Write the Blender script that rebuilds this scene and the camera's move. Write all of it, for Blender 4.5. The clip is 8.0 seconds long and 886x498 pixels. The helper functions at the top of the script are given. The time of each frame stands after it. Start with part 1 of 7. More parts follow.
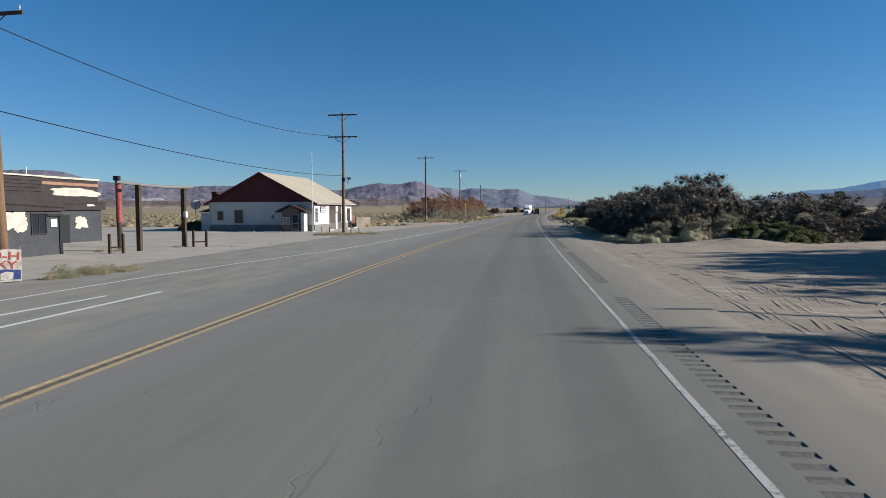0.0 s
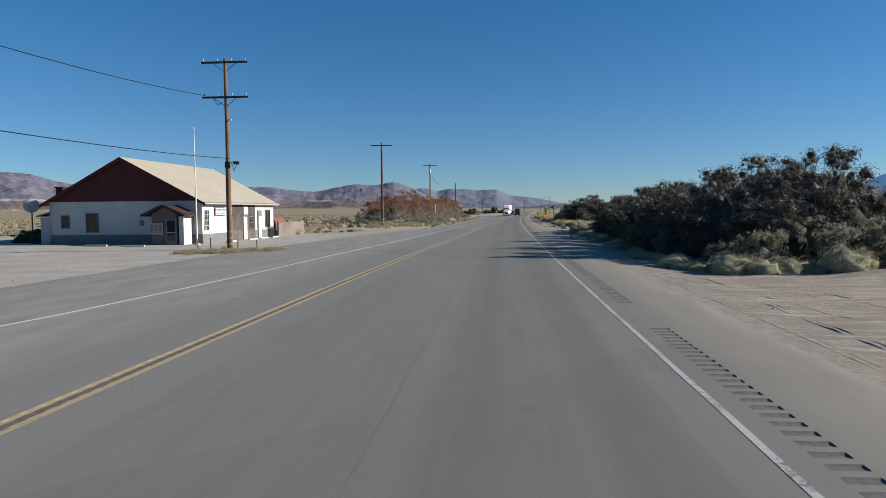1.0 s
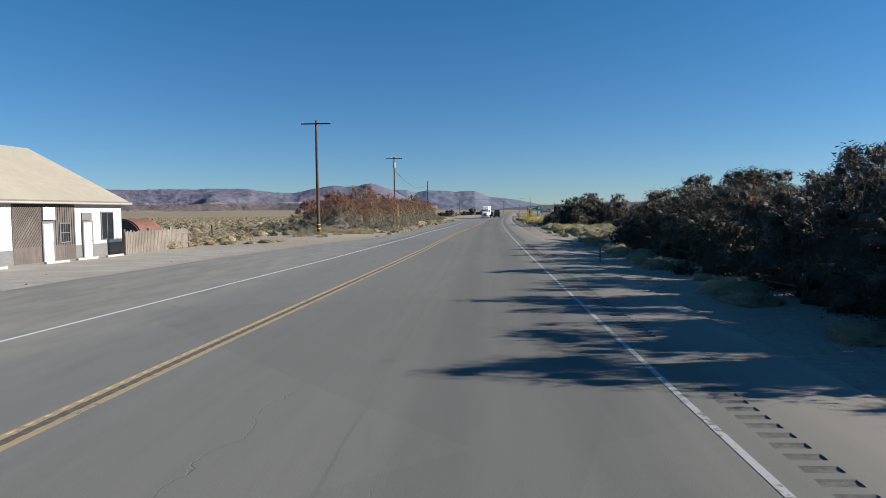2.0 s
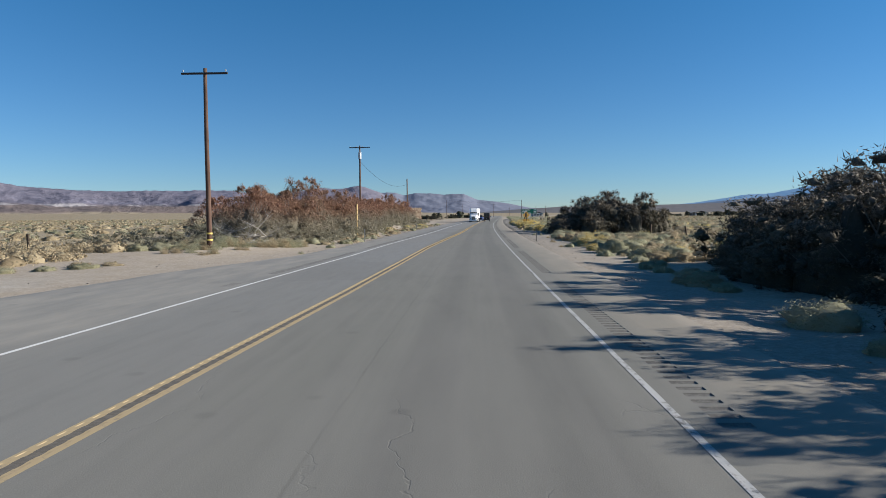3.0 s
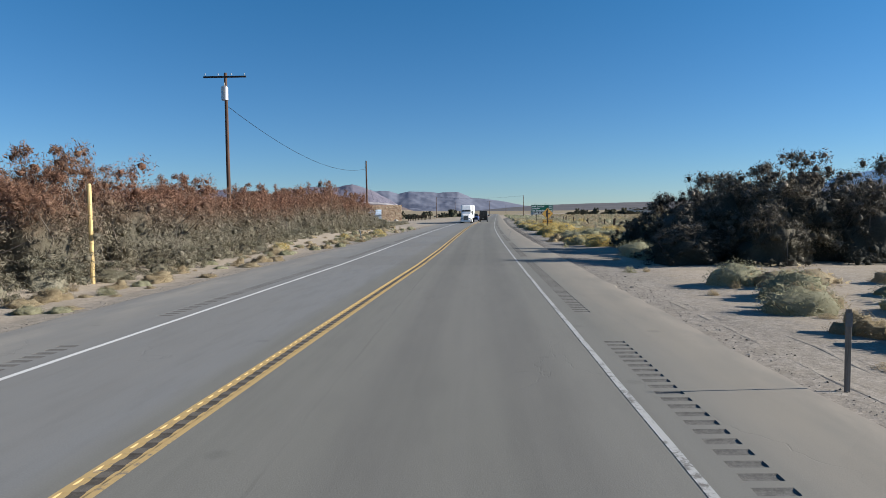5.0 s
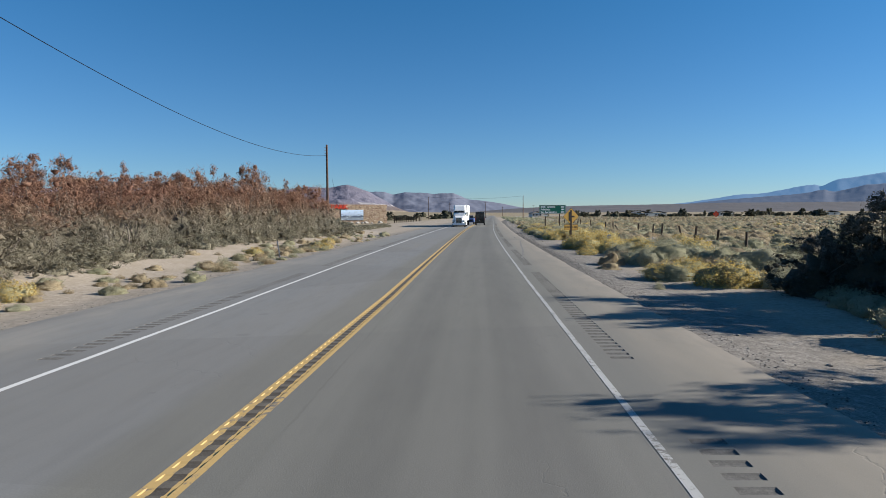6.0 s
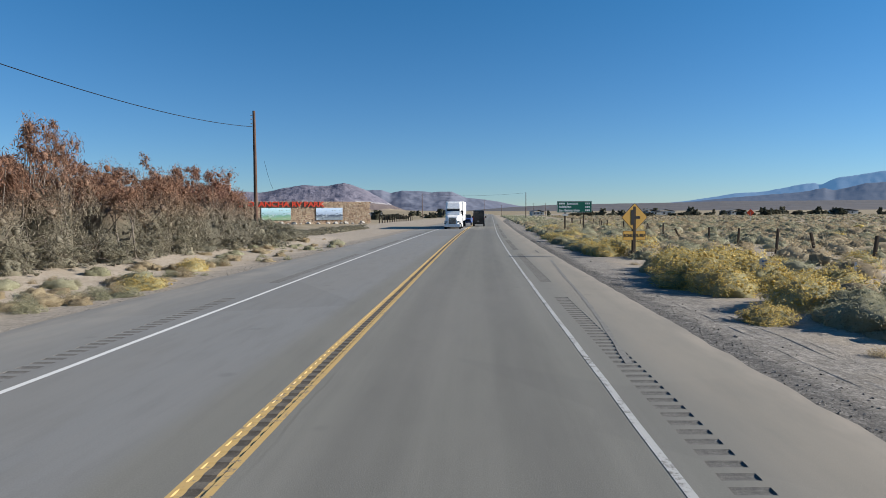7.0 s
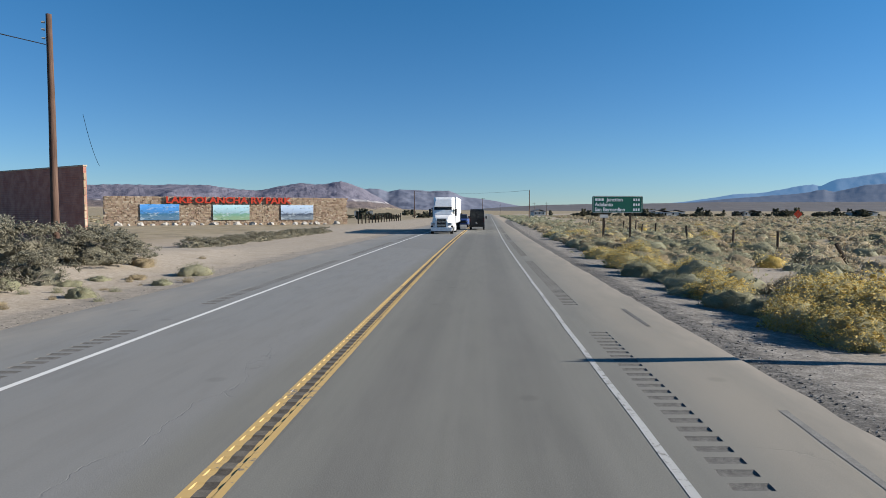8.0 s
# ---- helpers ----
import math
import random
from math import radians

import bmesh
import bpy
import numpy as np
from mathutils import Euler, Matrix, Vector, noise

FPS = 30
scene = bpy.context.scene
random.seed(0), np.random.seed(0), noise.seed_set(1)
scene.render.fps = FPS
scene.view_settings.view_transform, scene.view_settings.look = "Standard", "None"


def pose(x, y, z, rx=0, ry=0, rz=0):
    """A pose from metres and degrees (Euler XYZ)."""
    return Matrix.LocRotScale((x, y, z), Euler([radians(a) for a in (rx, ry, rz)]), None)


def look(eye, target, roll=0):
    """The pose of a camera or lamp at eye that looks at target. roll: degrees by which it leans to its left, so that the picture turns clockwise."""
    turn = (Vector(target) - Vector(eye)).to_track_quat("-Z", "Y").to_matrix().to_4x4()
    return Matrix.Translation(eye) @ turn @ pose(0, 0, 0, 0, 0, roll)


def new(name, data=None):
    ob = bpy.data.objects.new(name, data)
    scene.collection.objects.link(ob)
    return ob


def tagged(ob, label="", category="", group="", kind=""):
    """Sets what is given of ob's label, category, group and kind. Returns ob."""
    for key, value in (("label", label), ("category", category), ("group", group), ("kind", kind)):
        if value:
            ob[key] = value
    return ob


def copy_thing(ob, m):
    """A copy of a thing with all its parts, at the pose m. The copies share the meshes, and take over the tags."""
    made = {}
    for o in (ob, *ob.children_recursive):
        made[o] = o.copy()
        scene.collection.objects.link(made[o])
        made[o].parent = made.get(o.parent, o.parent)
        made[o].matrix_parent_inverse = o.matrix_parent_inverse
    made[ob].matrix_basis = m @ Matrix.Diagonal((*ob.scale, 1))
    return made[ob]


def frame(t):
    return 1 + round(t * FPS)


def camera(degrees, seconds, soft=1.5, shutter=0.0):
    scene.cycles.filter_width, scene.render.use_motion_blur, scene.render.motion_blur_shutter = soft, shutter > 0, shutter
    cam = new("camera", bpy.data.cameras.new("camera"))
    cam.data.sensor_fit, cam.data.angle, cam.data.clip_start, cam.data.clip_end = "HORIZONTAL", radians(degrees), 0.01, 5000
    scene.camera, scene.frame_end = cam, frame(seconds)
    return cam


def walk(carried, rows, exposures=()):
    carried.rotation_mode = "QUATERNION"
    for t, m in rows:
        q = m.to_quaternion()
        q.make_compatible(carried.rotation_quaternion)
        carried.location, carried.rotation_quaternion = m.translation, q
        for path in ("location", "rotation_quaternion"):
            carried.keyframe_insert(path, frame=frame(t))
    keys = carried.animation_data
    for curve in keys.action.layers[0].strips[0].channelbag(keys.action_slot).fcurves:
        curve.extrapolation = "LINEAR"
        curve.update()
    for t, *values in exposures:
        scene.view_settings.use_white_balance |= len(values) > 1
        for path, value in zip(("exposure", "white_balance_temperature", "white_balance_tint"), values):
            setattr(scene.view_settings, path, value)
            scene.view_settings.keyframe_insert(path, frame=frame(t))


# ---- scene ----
cam = camera(67.94, 8.0, soft=0.8)
PATH = [
    (0, pose(-2.131, 0.00, 2.360, 86.57, 0.20, 6.47)),
    (0.5, pose(-2.369, 11.80, 2.366, 86.63, 0.36, 5.40)),
    (1, pose(-2.543, 23.56, 2.375, 86.63, 0.53, 4.55)),
    (1.5, pose(-2.512, 35.22, 2.377, 86.73, 0.77, 3.37)),
    (1.7, pose(-2.438, 39.88, 2.382, 86.71, 0.76, 3.06)),
    (3, pose(-1.846, 70.71, 2.326, 86.99, 0.39, 1.69)),
    (3.5, pose(-1.522, 83.03, 2.325, 86.91, 0.75, 1.42)),
    (4, pose(-1.253, 95.20, 2.341, 87.06, 0.24, 1.16)),
    (4.5, pose(-0.905, 107.49, 2.377, 86.81, 0.84, 1.34)),
    (6, pose(0.243, 144.06, 2.362, 86.95, 0.29, 0.85)),
    (6.5, pose(0.644, 156.36, 2.369, 86.81, 0.20, 0.82)),
    (7, pose(1.118, 168.74, 2.393, 86.82, 0.28, 0.67)),
    (7.5, pose(1.612, 181.22, 2.388, 86.78, 0.12, 0.58)),
    (8, pose(2.082, 193.67, 2.385, 86.75, -0.09, 0.47)),
]
walk(cam, PATH, [(0, 0.62), (1.5, 0.68), (3, 0.84), (8, 0.85)])

# ---- world, sun, exposure ----
SUN_AZ = (1.0, 0.06)
SUN_EL = 21.5
world = bpy.data.worlds.new("sky")
scene.world = world
world.use_nodes = True
sky = world.node_tree.nodes.new("ShaderNodeTexSky")
sky.sky_type = "NISHITA"
sky.sun_disc = False
sky.sun_elevation = radians(SUN_EL)
sky.sun_rotation = math.atan2(SUN_AZ[0], SUN_AZ[1])
sky.altitude = 1800
sky.air_density = 1.0
sky.dust_density = 0.0
sky.ozone_density = 4.0
bg = world.node_tree.nodes["Background"]
bg.inputs[1].default_value = 0.0555
tint = world.node_tree.nodes.new("ShaderNodeMix")
tint.data_type, tint.blend_type = "RGBA", "MULTIPLY"
tint.inputs[0].default_value = 1.0
# pale desert haze low down, deep blue above
height = world.node_tree.nodes.new("ShaderNodeSeparateXYZ")
world.node_tree.links.new(world.node_tree.nodes.new("ShaderNodeTexCoord").outputs["Generated"], height.inputs[0])
rise = world.node_tree.nodes.new("ShaderNodeMapRange")
rise.inputs[1].default_value, rise.inputs[2].default_value = 0.0, 0.36
hue = world.node_tree.nodes.new("ShaderNodeMix")
hue.data_type = "RGBA"
hue.inputs[6].default_value = (0.77, 0.895, 1.04, 1)
hue.inputs[7].default_value = (0.37, 1.03, 1.26, 1)
world.node_tree.links.new(height.outputs[2], rise.inputs[0])
world.node_tree.links.new(rise.outputs[0], hue.inputs[0])
world.node_tree.links.new(hue.outputs[2], tint.inputs[7])
world.node_tree.links.new(sky.outputs[0], tint.inputs[6])
world.node_tree.links.new(tint.outputs[2], bg.inputs[0])
sun = new("sun", bpy.data.lights.new("sun", "SUN"))
sun.data.energy = 5.0
sun.data.angle = radians(0.53)
sun.data.color = (1.0, 0.95, 0.87)
sv = Vector((SUN_AZ[0], SUN_AZ[1], 0)).normalized() * math.cos(radians(SUN_EL)) + Vector((0, 0, math.sin(radians(SUN_EL))))
sun.matrix_world = look(sv * 100, (0, 0, 0))


# ---- road geometry in plan ----
KA, KB, KEND = 0.000184, 0.0000000647, 260.0


def bend(y):
    """Sideways place of the right edge line at the distance y along the highway."""
    q = max(min(y, KEND), -20.0)
    return KA * q * q / 2 + KB * q ** 3 + max(y - KEND, 0) * (KA * KEND + 3 * KB * KEND ** 2)


def steps(y, table):
    return float(np.interp(y, [a for a, b in table], [b for a, b in table]))


CENTRE = [(-60, -8.9), (8, -8.45), (31, -8.13), (45, -7.85), (58, -7.42), (79, -6.55), (90, -6.18), (103, -5.9), (117, -5.69), (150, -4.54), (163, -4.31), (189, -4.18), (205, -4.15)]
LEFTLINE = [(-60, -18.2), (15, -15.75), (21, -15.4), (27, -14.7), (33, -13.75), (38, -12.95), (43, -12.5), (50, -12.05), (58, -11.7), (81, -10.35), (95, -9.85), (108, -9.38), (122, -9.18), (150, -8.32), (160, -8.2)]
LEFTEDGE = [(-60, -20.5), (25, -18.8), (60, -18.2), (82, -16.6), (98, -14.8), (108, -12.5), (120, -11.7), (160, -11.4), (205, -11.1)]


def centre(y): return steps(y, CENTRE)
def leftline(y): return steps(y, LEFTLINE)
def leftedge(y): return steps(y, LEFTEDGE)


def smooth(a, b, v):
    t = min(max((v - a) / (b - a), 0.0), 1.0)
    return t * t * (3 - 2 * t)


def nz(x, y, s, k=0.0):
    return noise.noise(Vector((x / s, y / s, k)))


def land(x, y):
    """Height of the ground."""
    u = x - bend(y)
    le = leftedge(y)
    z = -0.04
    r = smooth(2.2, 5.0, u)
    z += r * (-0.10 + 0.10 * nz(x, y, 4.0) + 0.05 * nz(x, y, 1.3))
    z += smooth(9, 30, u) * (0.25 * nz(x, y, 14.0, 3.0))
    l = smooth(0.3, 7.0, le - u)
    z += l * (0.03 * nz(x, y, 2.0, 5.0) + 0.03 * nz(x, y, 6.0, 6.0))
    z += l * smooth(100, 118, y) * (1 - smooth(225, 240, y)) * (0.45 * smooth(1.5, 7.0, le - u) + 0.12 * nz(x, y, 2.2, 8.0))
    d = math.hypot(x, y - 120)
    z += smooth(300, 900, d) * 0.6 * nz(x, y, 90.0, 2.0)
    z += max(d - 900, 0) * (0.004 + 0.004 * smooth(0, 600, -x))
    # low berm of dirt beside the sand lot
    z += 0.45 * math.exp(-((x - 13.5) / 4.0) ** 2 - ((y - 47.5) / 1.6) ** 2)
    return z


# ---- material kit ----
class Kit:
    def __init__(self, name, rough=0.85, metal=0.0, spec=0.3):
        self.m = bpy.data.materials.new(name)
        self.m.use_nodes = True
        self.t = self.m.node_tree
        self.p = self.t.nodes["Principled BSDF"]
        self.p.inputs["Roughness"].default_value = rough
        self.p.inputs["Metallic"].default_value = metal
        self.p.inputs["Specular IOR Level"].default_value = spec

    def put(self, sock, v):
        if isinstance(v, bpy.types.NodeSocket):
            self.t.links.new(v, sock)
        elif isinstance(v, (int, float)):
            sock.default_value = v if sock.type == "VALUE" else ((v, v, v, 1) if sock.type == "RGBA" else (v, v, v))
        else:
            sock.default_value = (*v, 1) if sock.type == "RGBA" and len(v) == 3 else v

    def coord(self, what="Object"):
        return self.t.nodes.new("ShaderNodeTexCoord").outputs[what]

    def place(self):
        return self.t.nodes.new("ShaderNodeNewGeometry").outputs["Position"]

    def island(self):
        return self.t.nodes.new("ShaderNodeNewGeometry").outputs["Random Per Island"]

    def rnd(self):
        return self.t.nodes.new("ShaderNodeObjectInfo").outputs["Random"]

    def split(self, v):
        n = self.t.nodes.new("ShaderNodeSeparateXYZ")
        self.put(n.inputs[0], v)
        return n.outputs

    def noise(self, vec, scale, detail=4.0, rough=0.6, stretch=None):
        if stretch:
            n = self.t.nodes.new("ShaderNodeMapping")
            self.put(n.inputs["Vector"], vec)
            n.inputs["Scale"].default_value = stretch
            vec = n.outputs[0]
        n = self.t.nodes.new("ShaderNodeTexNoise")
        self.put(n.inputs["Vector"], vec)
        n.inputs["Scale"].default_value = scale
        n.inputs["Detail"].default_value = detail
        n.inputs["Roughness"].default_value = rough
        return n.outputs["Fac"]

    def voronoi(self, vec, scale, feature="F1", out="Distance"):
        n = self.t.nodes.new("ShaderNodeTexVoronoi")
        n.feature = feature
        self.put(n.inputs["Vector"], vec)
        n.inputs["Scale"].default_value = scale
        return n.outputs[out]

    def math(self, op, a, b=0.0):
        n = self.t.nodes.new("ShaderNodeMath")
        n.operation = op
        self.put(n.inputs[0], a)
        self.put(n.inputs[1], b)
        return n.outputs[0]

    def rng(self, v, a, b, c=0.0, d=1.0):
        n = self.t.nodes.new("ShaderNodeMapRange")
        n.interpolation_type = "SMOOTHSTEP"
        for i, q in enumerate((v, a, b, c, d)):
            self.put(n.inputs[i], q)
        return n.outputs[0]

    def mix(self, f, a, b):
        n = self.t.nodes.new("ShaderNodeMix")
        n.data_type = "RGBA"
        self.put(n.inputs[0], f)
        self.put(n.inputs[6], a)
        self.put(n.inputs[7], b)
        return n.outputs[2]

    def ramp(self, f, stops):
        n = self.t.nodes.new("ShaderNodeValToRGB")
        e = n.color_ramp.elements
        while len(e) < len(stops):
            e.new(0.5)
        for q, (pos, col) in zip(e, stops):
            q.position, q.color = pos, (*col, 1)
        self.put(n.inputs[0], f)
        return n.outputs[0]

    def bump(self, h, strength=0.4, dist=0.02):
        n = self.t.nodes.new("ShaderNodeBump")
        n.inputs["Strength"].default_value = strength
        n.inputs["Distance"].default_value = dist
        self.put(n.inputs["Height"], h)
        self.t.links.new(n.outputs[0], self.p.inputs["Normal"])
        return self

    def color(self, c):
        self.put(self.p.inputs["Base Color"], c)
        return self


def plain(name, col, rough=0.7, metal=0.0, var=0.12, scale=3.0, bump=0.0):
    """Paint or plastic with slight wear at two sizes."""
    k = Kit(name, rough, metal)
    c = k.coord()
    a = k.noise(c, scale, 5)
    b = k.noise(c, scale * 9, 3)
    f = k.math("MULTIPLY", a, b)
    k.color(k.mix(k.rng(f, 0.12, 0.42), [q * (1 - var) for q in col], [min(q * (1 + var), 0.95) for q in col]))
    if bump:
        k.bump(b, bump, 0.01)
    return k.m


def leafy(name, cols, z=None, trans=0.42):
    """Leaves; each varies. z: (low, high, colours of the upper part)."""
    k = Kit(name, 0.75, 0, 0.2)
    pos = k.place()
    fine = k.noise(pos, 11.0, 4, 0.7)
    pick = k.math("FRACT", k.math("ADD", k.island(), k.math("MULTIPLY", fine, 0.9)))
    c = k.ramp(pick, [(i / (len(cols) - 1), q) for i, q in enumerate(cols)])
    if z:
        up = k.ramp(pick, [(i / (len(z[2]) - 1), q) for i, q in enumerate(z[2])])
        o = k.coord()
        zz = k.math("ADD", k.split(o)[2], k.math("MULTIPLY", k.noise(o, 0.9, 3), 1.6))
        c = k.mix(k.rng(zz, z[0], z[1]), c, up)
    r = k.rnd()
    c = k.mix(k.math("MULTIPLY", r, 0.35), c, k.mix(0.6, c, (0.22, 0.17, 0.09)))
    k.color(c).bump(k.noise(pos, 16.0, 5, 0.75), 0.8, 0.06)
    tr = k.t.nodes.new("ShaderNodeBsdfTranslucent")
    k.put(tr.inputs[0], c)
    ms = k.t.nodes.new("ShaderNodeMixShader")
    ms.inputs[0].default_value = trans
    out = k.t.nodes["Material Output"]
    k.t.links.new(k.p.outputs[0], ms.inputs[1])
    k.t.links.new(tr.outputs[0], ms.inputs[2])
    k.t.links.new(ms.outputs[0], out.inputs[0])
    return k.m


def asphalt_mat():
    k = Kit("asphalt", 0.9, 0, 0.2)
    uv = k.coord("UV")
    s = k.split(uv)
    grain = k.noise(uv, 60, 3, 0.7)
    mid = k.noise(uv, 1.3, 5, 0.6, (1.0, 0.25, 1))
    big = k.noise(uv, 0.25, 3, 0.5, (1.0, 0.2, 1))
    col = k.ramp(grain, [(0.25, (0.147, 0.143, 0.124)), (0.55, (0.177, 0.172, 0.15)), (0.8, (0.23, 0.223, 0.195))])
    # the smoother, bluer surface of the opposite lane
    old = k.ramp(grain, [(0.25, (0.168, 0.168, 0.163)), (0.8, (0.236, 0.236, 0.229))])
    col = k.mix(k.rng(k.math("ADD", s[0], k.math("MULTIPLY", k.math("SUBTRACT", s[1], 90.0), -0.012)), -6.0, -6.6), col, k.mix(k.rng(s[1], 60, 130), k.ramp(grain, [(0.25, (0.16, 0.156, 0.14)), (0.8, (0.23, 0.224, 0.202))]), old))
    mott = k.noise(uv, 3.0, 5, 0.6, (1.0, 0.16, 1))
    col = k.mix(k.rng(mott, 0.42, 0.7, 0, 0.22), col, (0.115, 0.11, 0.102))
    streak = k.noise(uv, 2.2, 4, 0.55, (1.8, 0.02, 1))
    col = k.mix(k.rng(streak, 0.4, 0.68, 0, 0.15), col, (0.235, 0.224, 0.203))
    col = k.mix(k.rng(big, 0.4, 0.62, 0, 0.35), col, (0.205, 0.195, 0.176))
    # a few broad repaired patches with straight sides
    bay = k.voronoi(k.t.nodes.new("ShaderNodeTexCoord").outputs["UV"], 0.09, "F1", "Color")
    col = k.mix(k.rng(k.split(bay)[0], 0.62, 0.66, 0, 0.16), col, (0.12, 0.116, 0.108))
    # dark, polished wheel tracks and drips between them
    for u0, w, a in ((-1.15, 0.75, 0.34), (-2.95, 0.7, 0.30), (-2.05, 0.45, 0.12)):
        d = k.math("ABSOLUTE", k.math("SUBTRACT", k.math("ADD", s[0], k.math("MULTIPLY", big, 0.5)), u0 + 0.25))
        f = k.math("MULTIPLY", k.rng(d, w, w * 0.3), k.rng(mid, 0.2, 0.75, 0.55, 1.0))
        col = k.mix(k.math("MULTIPLY", f, a), col, (0.085, 0.082, 0.078))
    # long paving joint left by the old lane layout
    joint = k.rng(k.math("ABSOLUTE", k.math("ADD", k.math("ADD", s[0], 3.85), k.math("MULTIPLY", k.noise(uv, 0.7, 4), 0.16))), 0.03, 0.008)
    col = k.mix(k.math("MULTIPLY", joint, k.rng(mid, 0.4, 0.6, 0.05, 0.28)), col, (0.09, 0.085, 0.078))
    # sand drifted onto the shoulder
    dust = k.math("MULTIPLY", k.rng(s[0], 0.25, 1.6), k.rng(mid, 0.15, 0.7, 0.55, 1.0))
    col = k.mix(k.math("MULTIPLY", dust, 0.55), col, (0.33, 0.285, 0.225))
    edge = k.rng(s[0], 1.7, 2.5)
    col = k.mix(k.math("MULTIPLY", edge, k.rng(mid, 0.35, 0.65, 0.2, 0.8)), col, (0.36, 0.31, 0.25))
    ldust = k.math("MULTIPLY", k.rng(s[0], -8.8, -11.5), k.rng(mid, 0.3, 0.75, 0.2, 0.8))
    col = k.mix(ldust, col, (0.31, 0.285, 0.245))
    # oil spots and fine cracks
    spot = k.rng(k.voronoi(uv, 0.55), 0.10, 0.04)
    col = k.mix(k.math("MULTIPLY", spot, 0.16), col, (0.045, 0.043, 0.04))
    wob = k.t.nodes.new("ShaderNodeMapping")
    k.put(wob.inputs["Vector"], uv)
    wob.inputs["Scale"].default_value = (0.33, 0.12, 1)
    nv = k.t.nodes.new("ShaderNodeVectorMath")
    nv.operation = "ADD"
    k.t.links.new(wob.outputs[0], nv.inputs[0])
    nn = k.t.nodes.new("ShaderNodeTexNoise")
    k.put(nn.inputs["Vector"], uv)
    nn.inputs["Scale"].default_value = 0.9
    nn.inputs["Detail"].default_value = 5
    sc = k.t.nodes.new("ShaderNodeVectorMath")
    sc.operation = "SCALE"
    sc.inputs["Scale"].default_value = 0.35
    k.t.links.new(nn.outputs["Color"], sc.inputs[0])
    k.t.links.new(sc.outputs[0], nv.inputs[1])
    crack = k.rng(k.voronoi(nv.outputs[0], 1.0, "DISTANCE_TO_EDGE"), 0.0035, 0.001)
    crack = k.math("MULTIPLY", crack, k.rng(big, 0.52, 0.6))
    col = k.mix(k.math("MULTIPLY", crack, 0.12), col, (0.05, 0.048, 0.045))
    k.color(col)
    k.bump(k.math("ADD", grain, k.math("MULTIPLY", crack, -1.5)), 0.25, 0.008)
    return k.m


def paint_mat(name, col, worn, old=None):
    k = Kit(name, 0.75, 0, 0.3)
    uv = k.coord("UV")
    g = k.noise(uv, 9, 6, 0.75)
    h = k.noise(uv, 0.8, 3, 0.5)
    f = k.rng(k.math("ADD", g, k.math("MULTIPLY", h, 0.5)), worn, worn + 0.16)
    if old:
        col = k.mix(k.rng(k.split(uv)[1], 70, 150), old, col)
    k.color(k.mix(f, (0.16, 0.15, 0.135), col))
    k.bump(g, 0.2, 0.004)
    return k.m


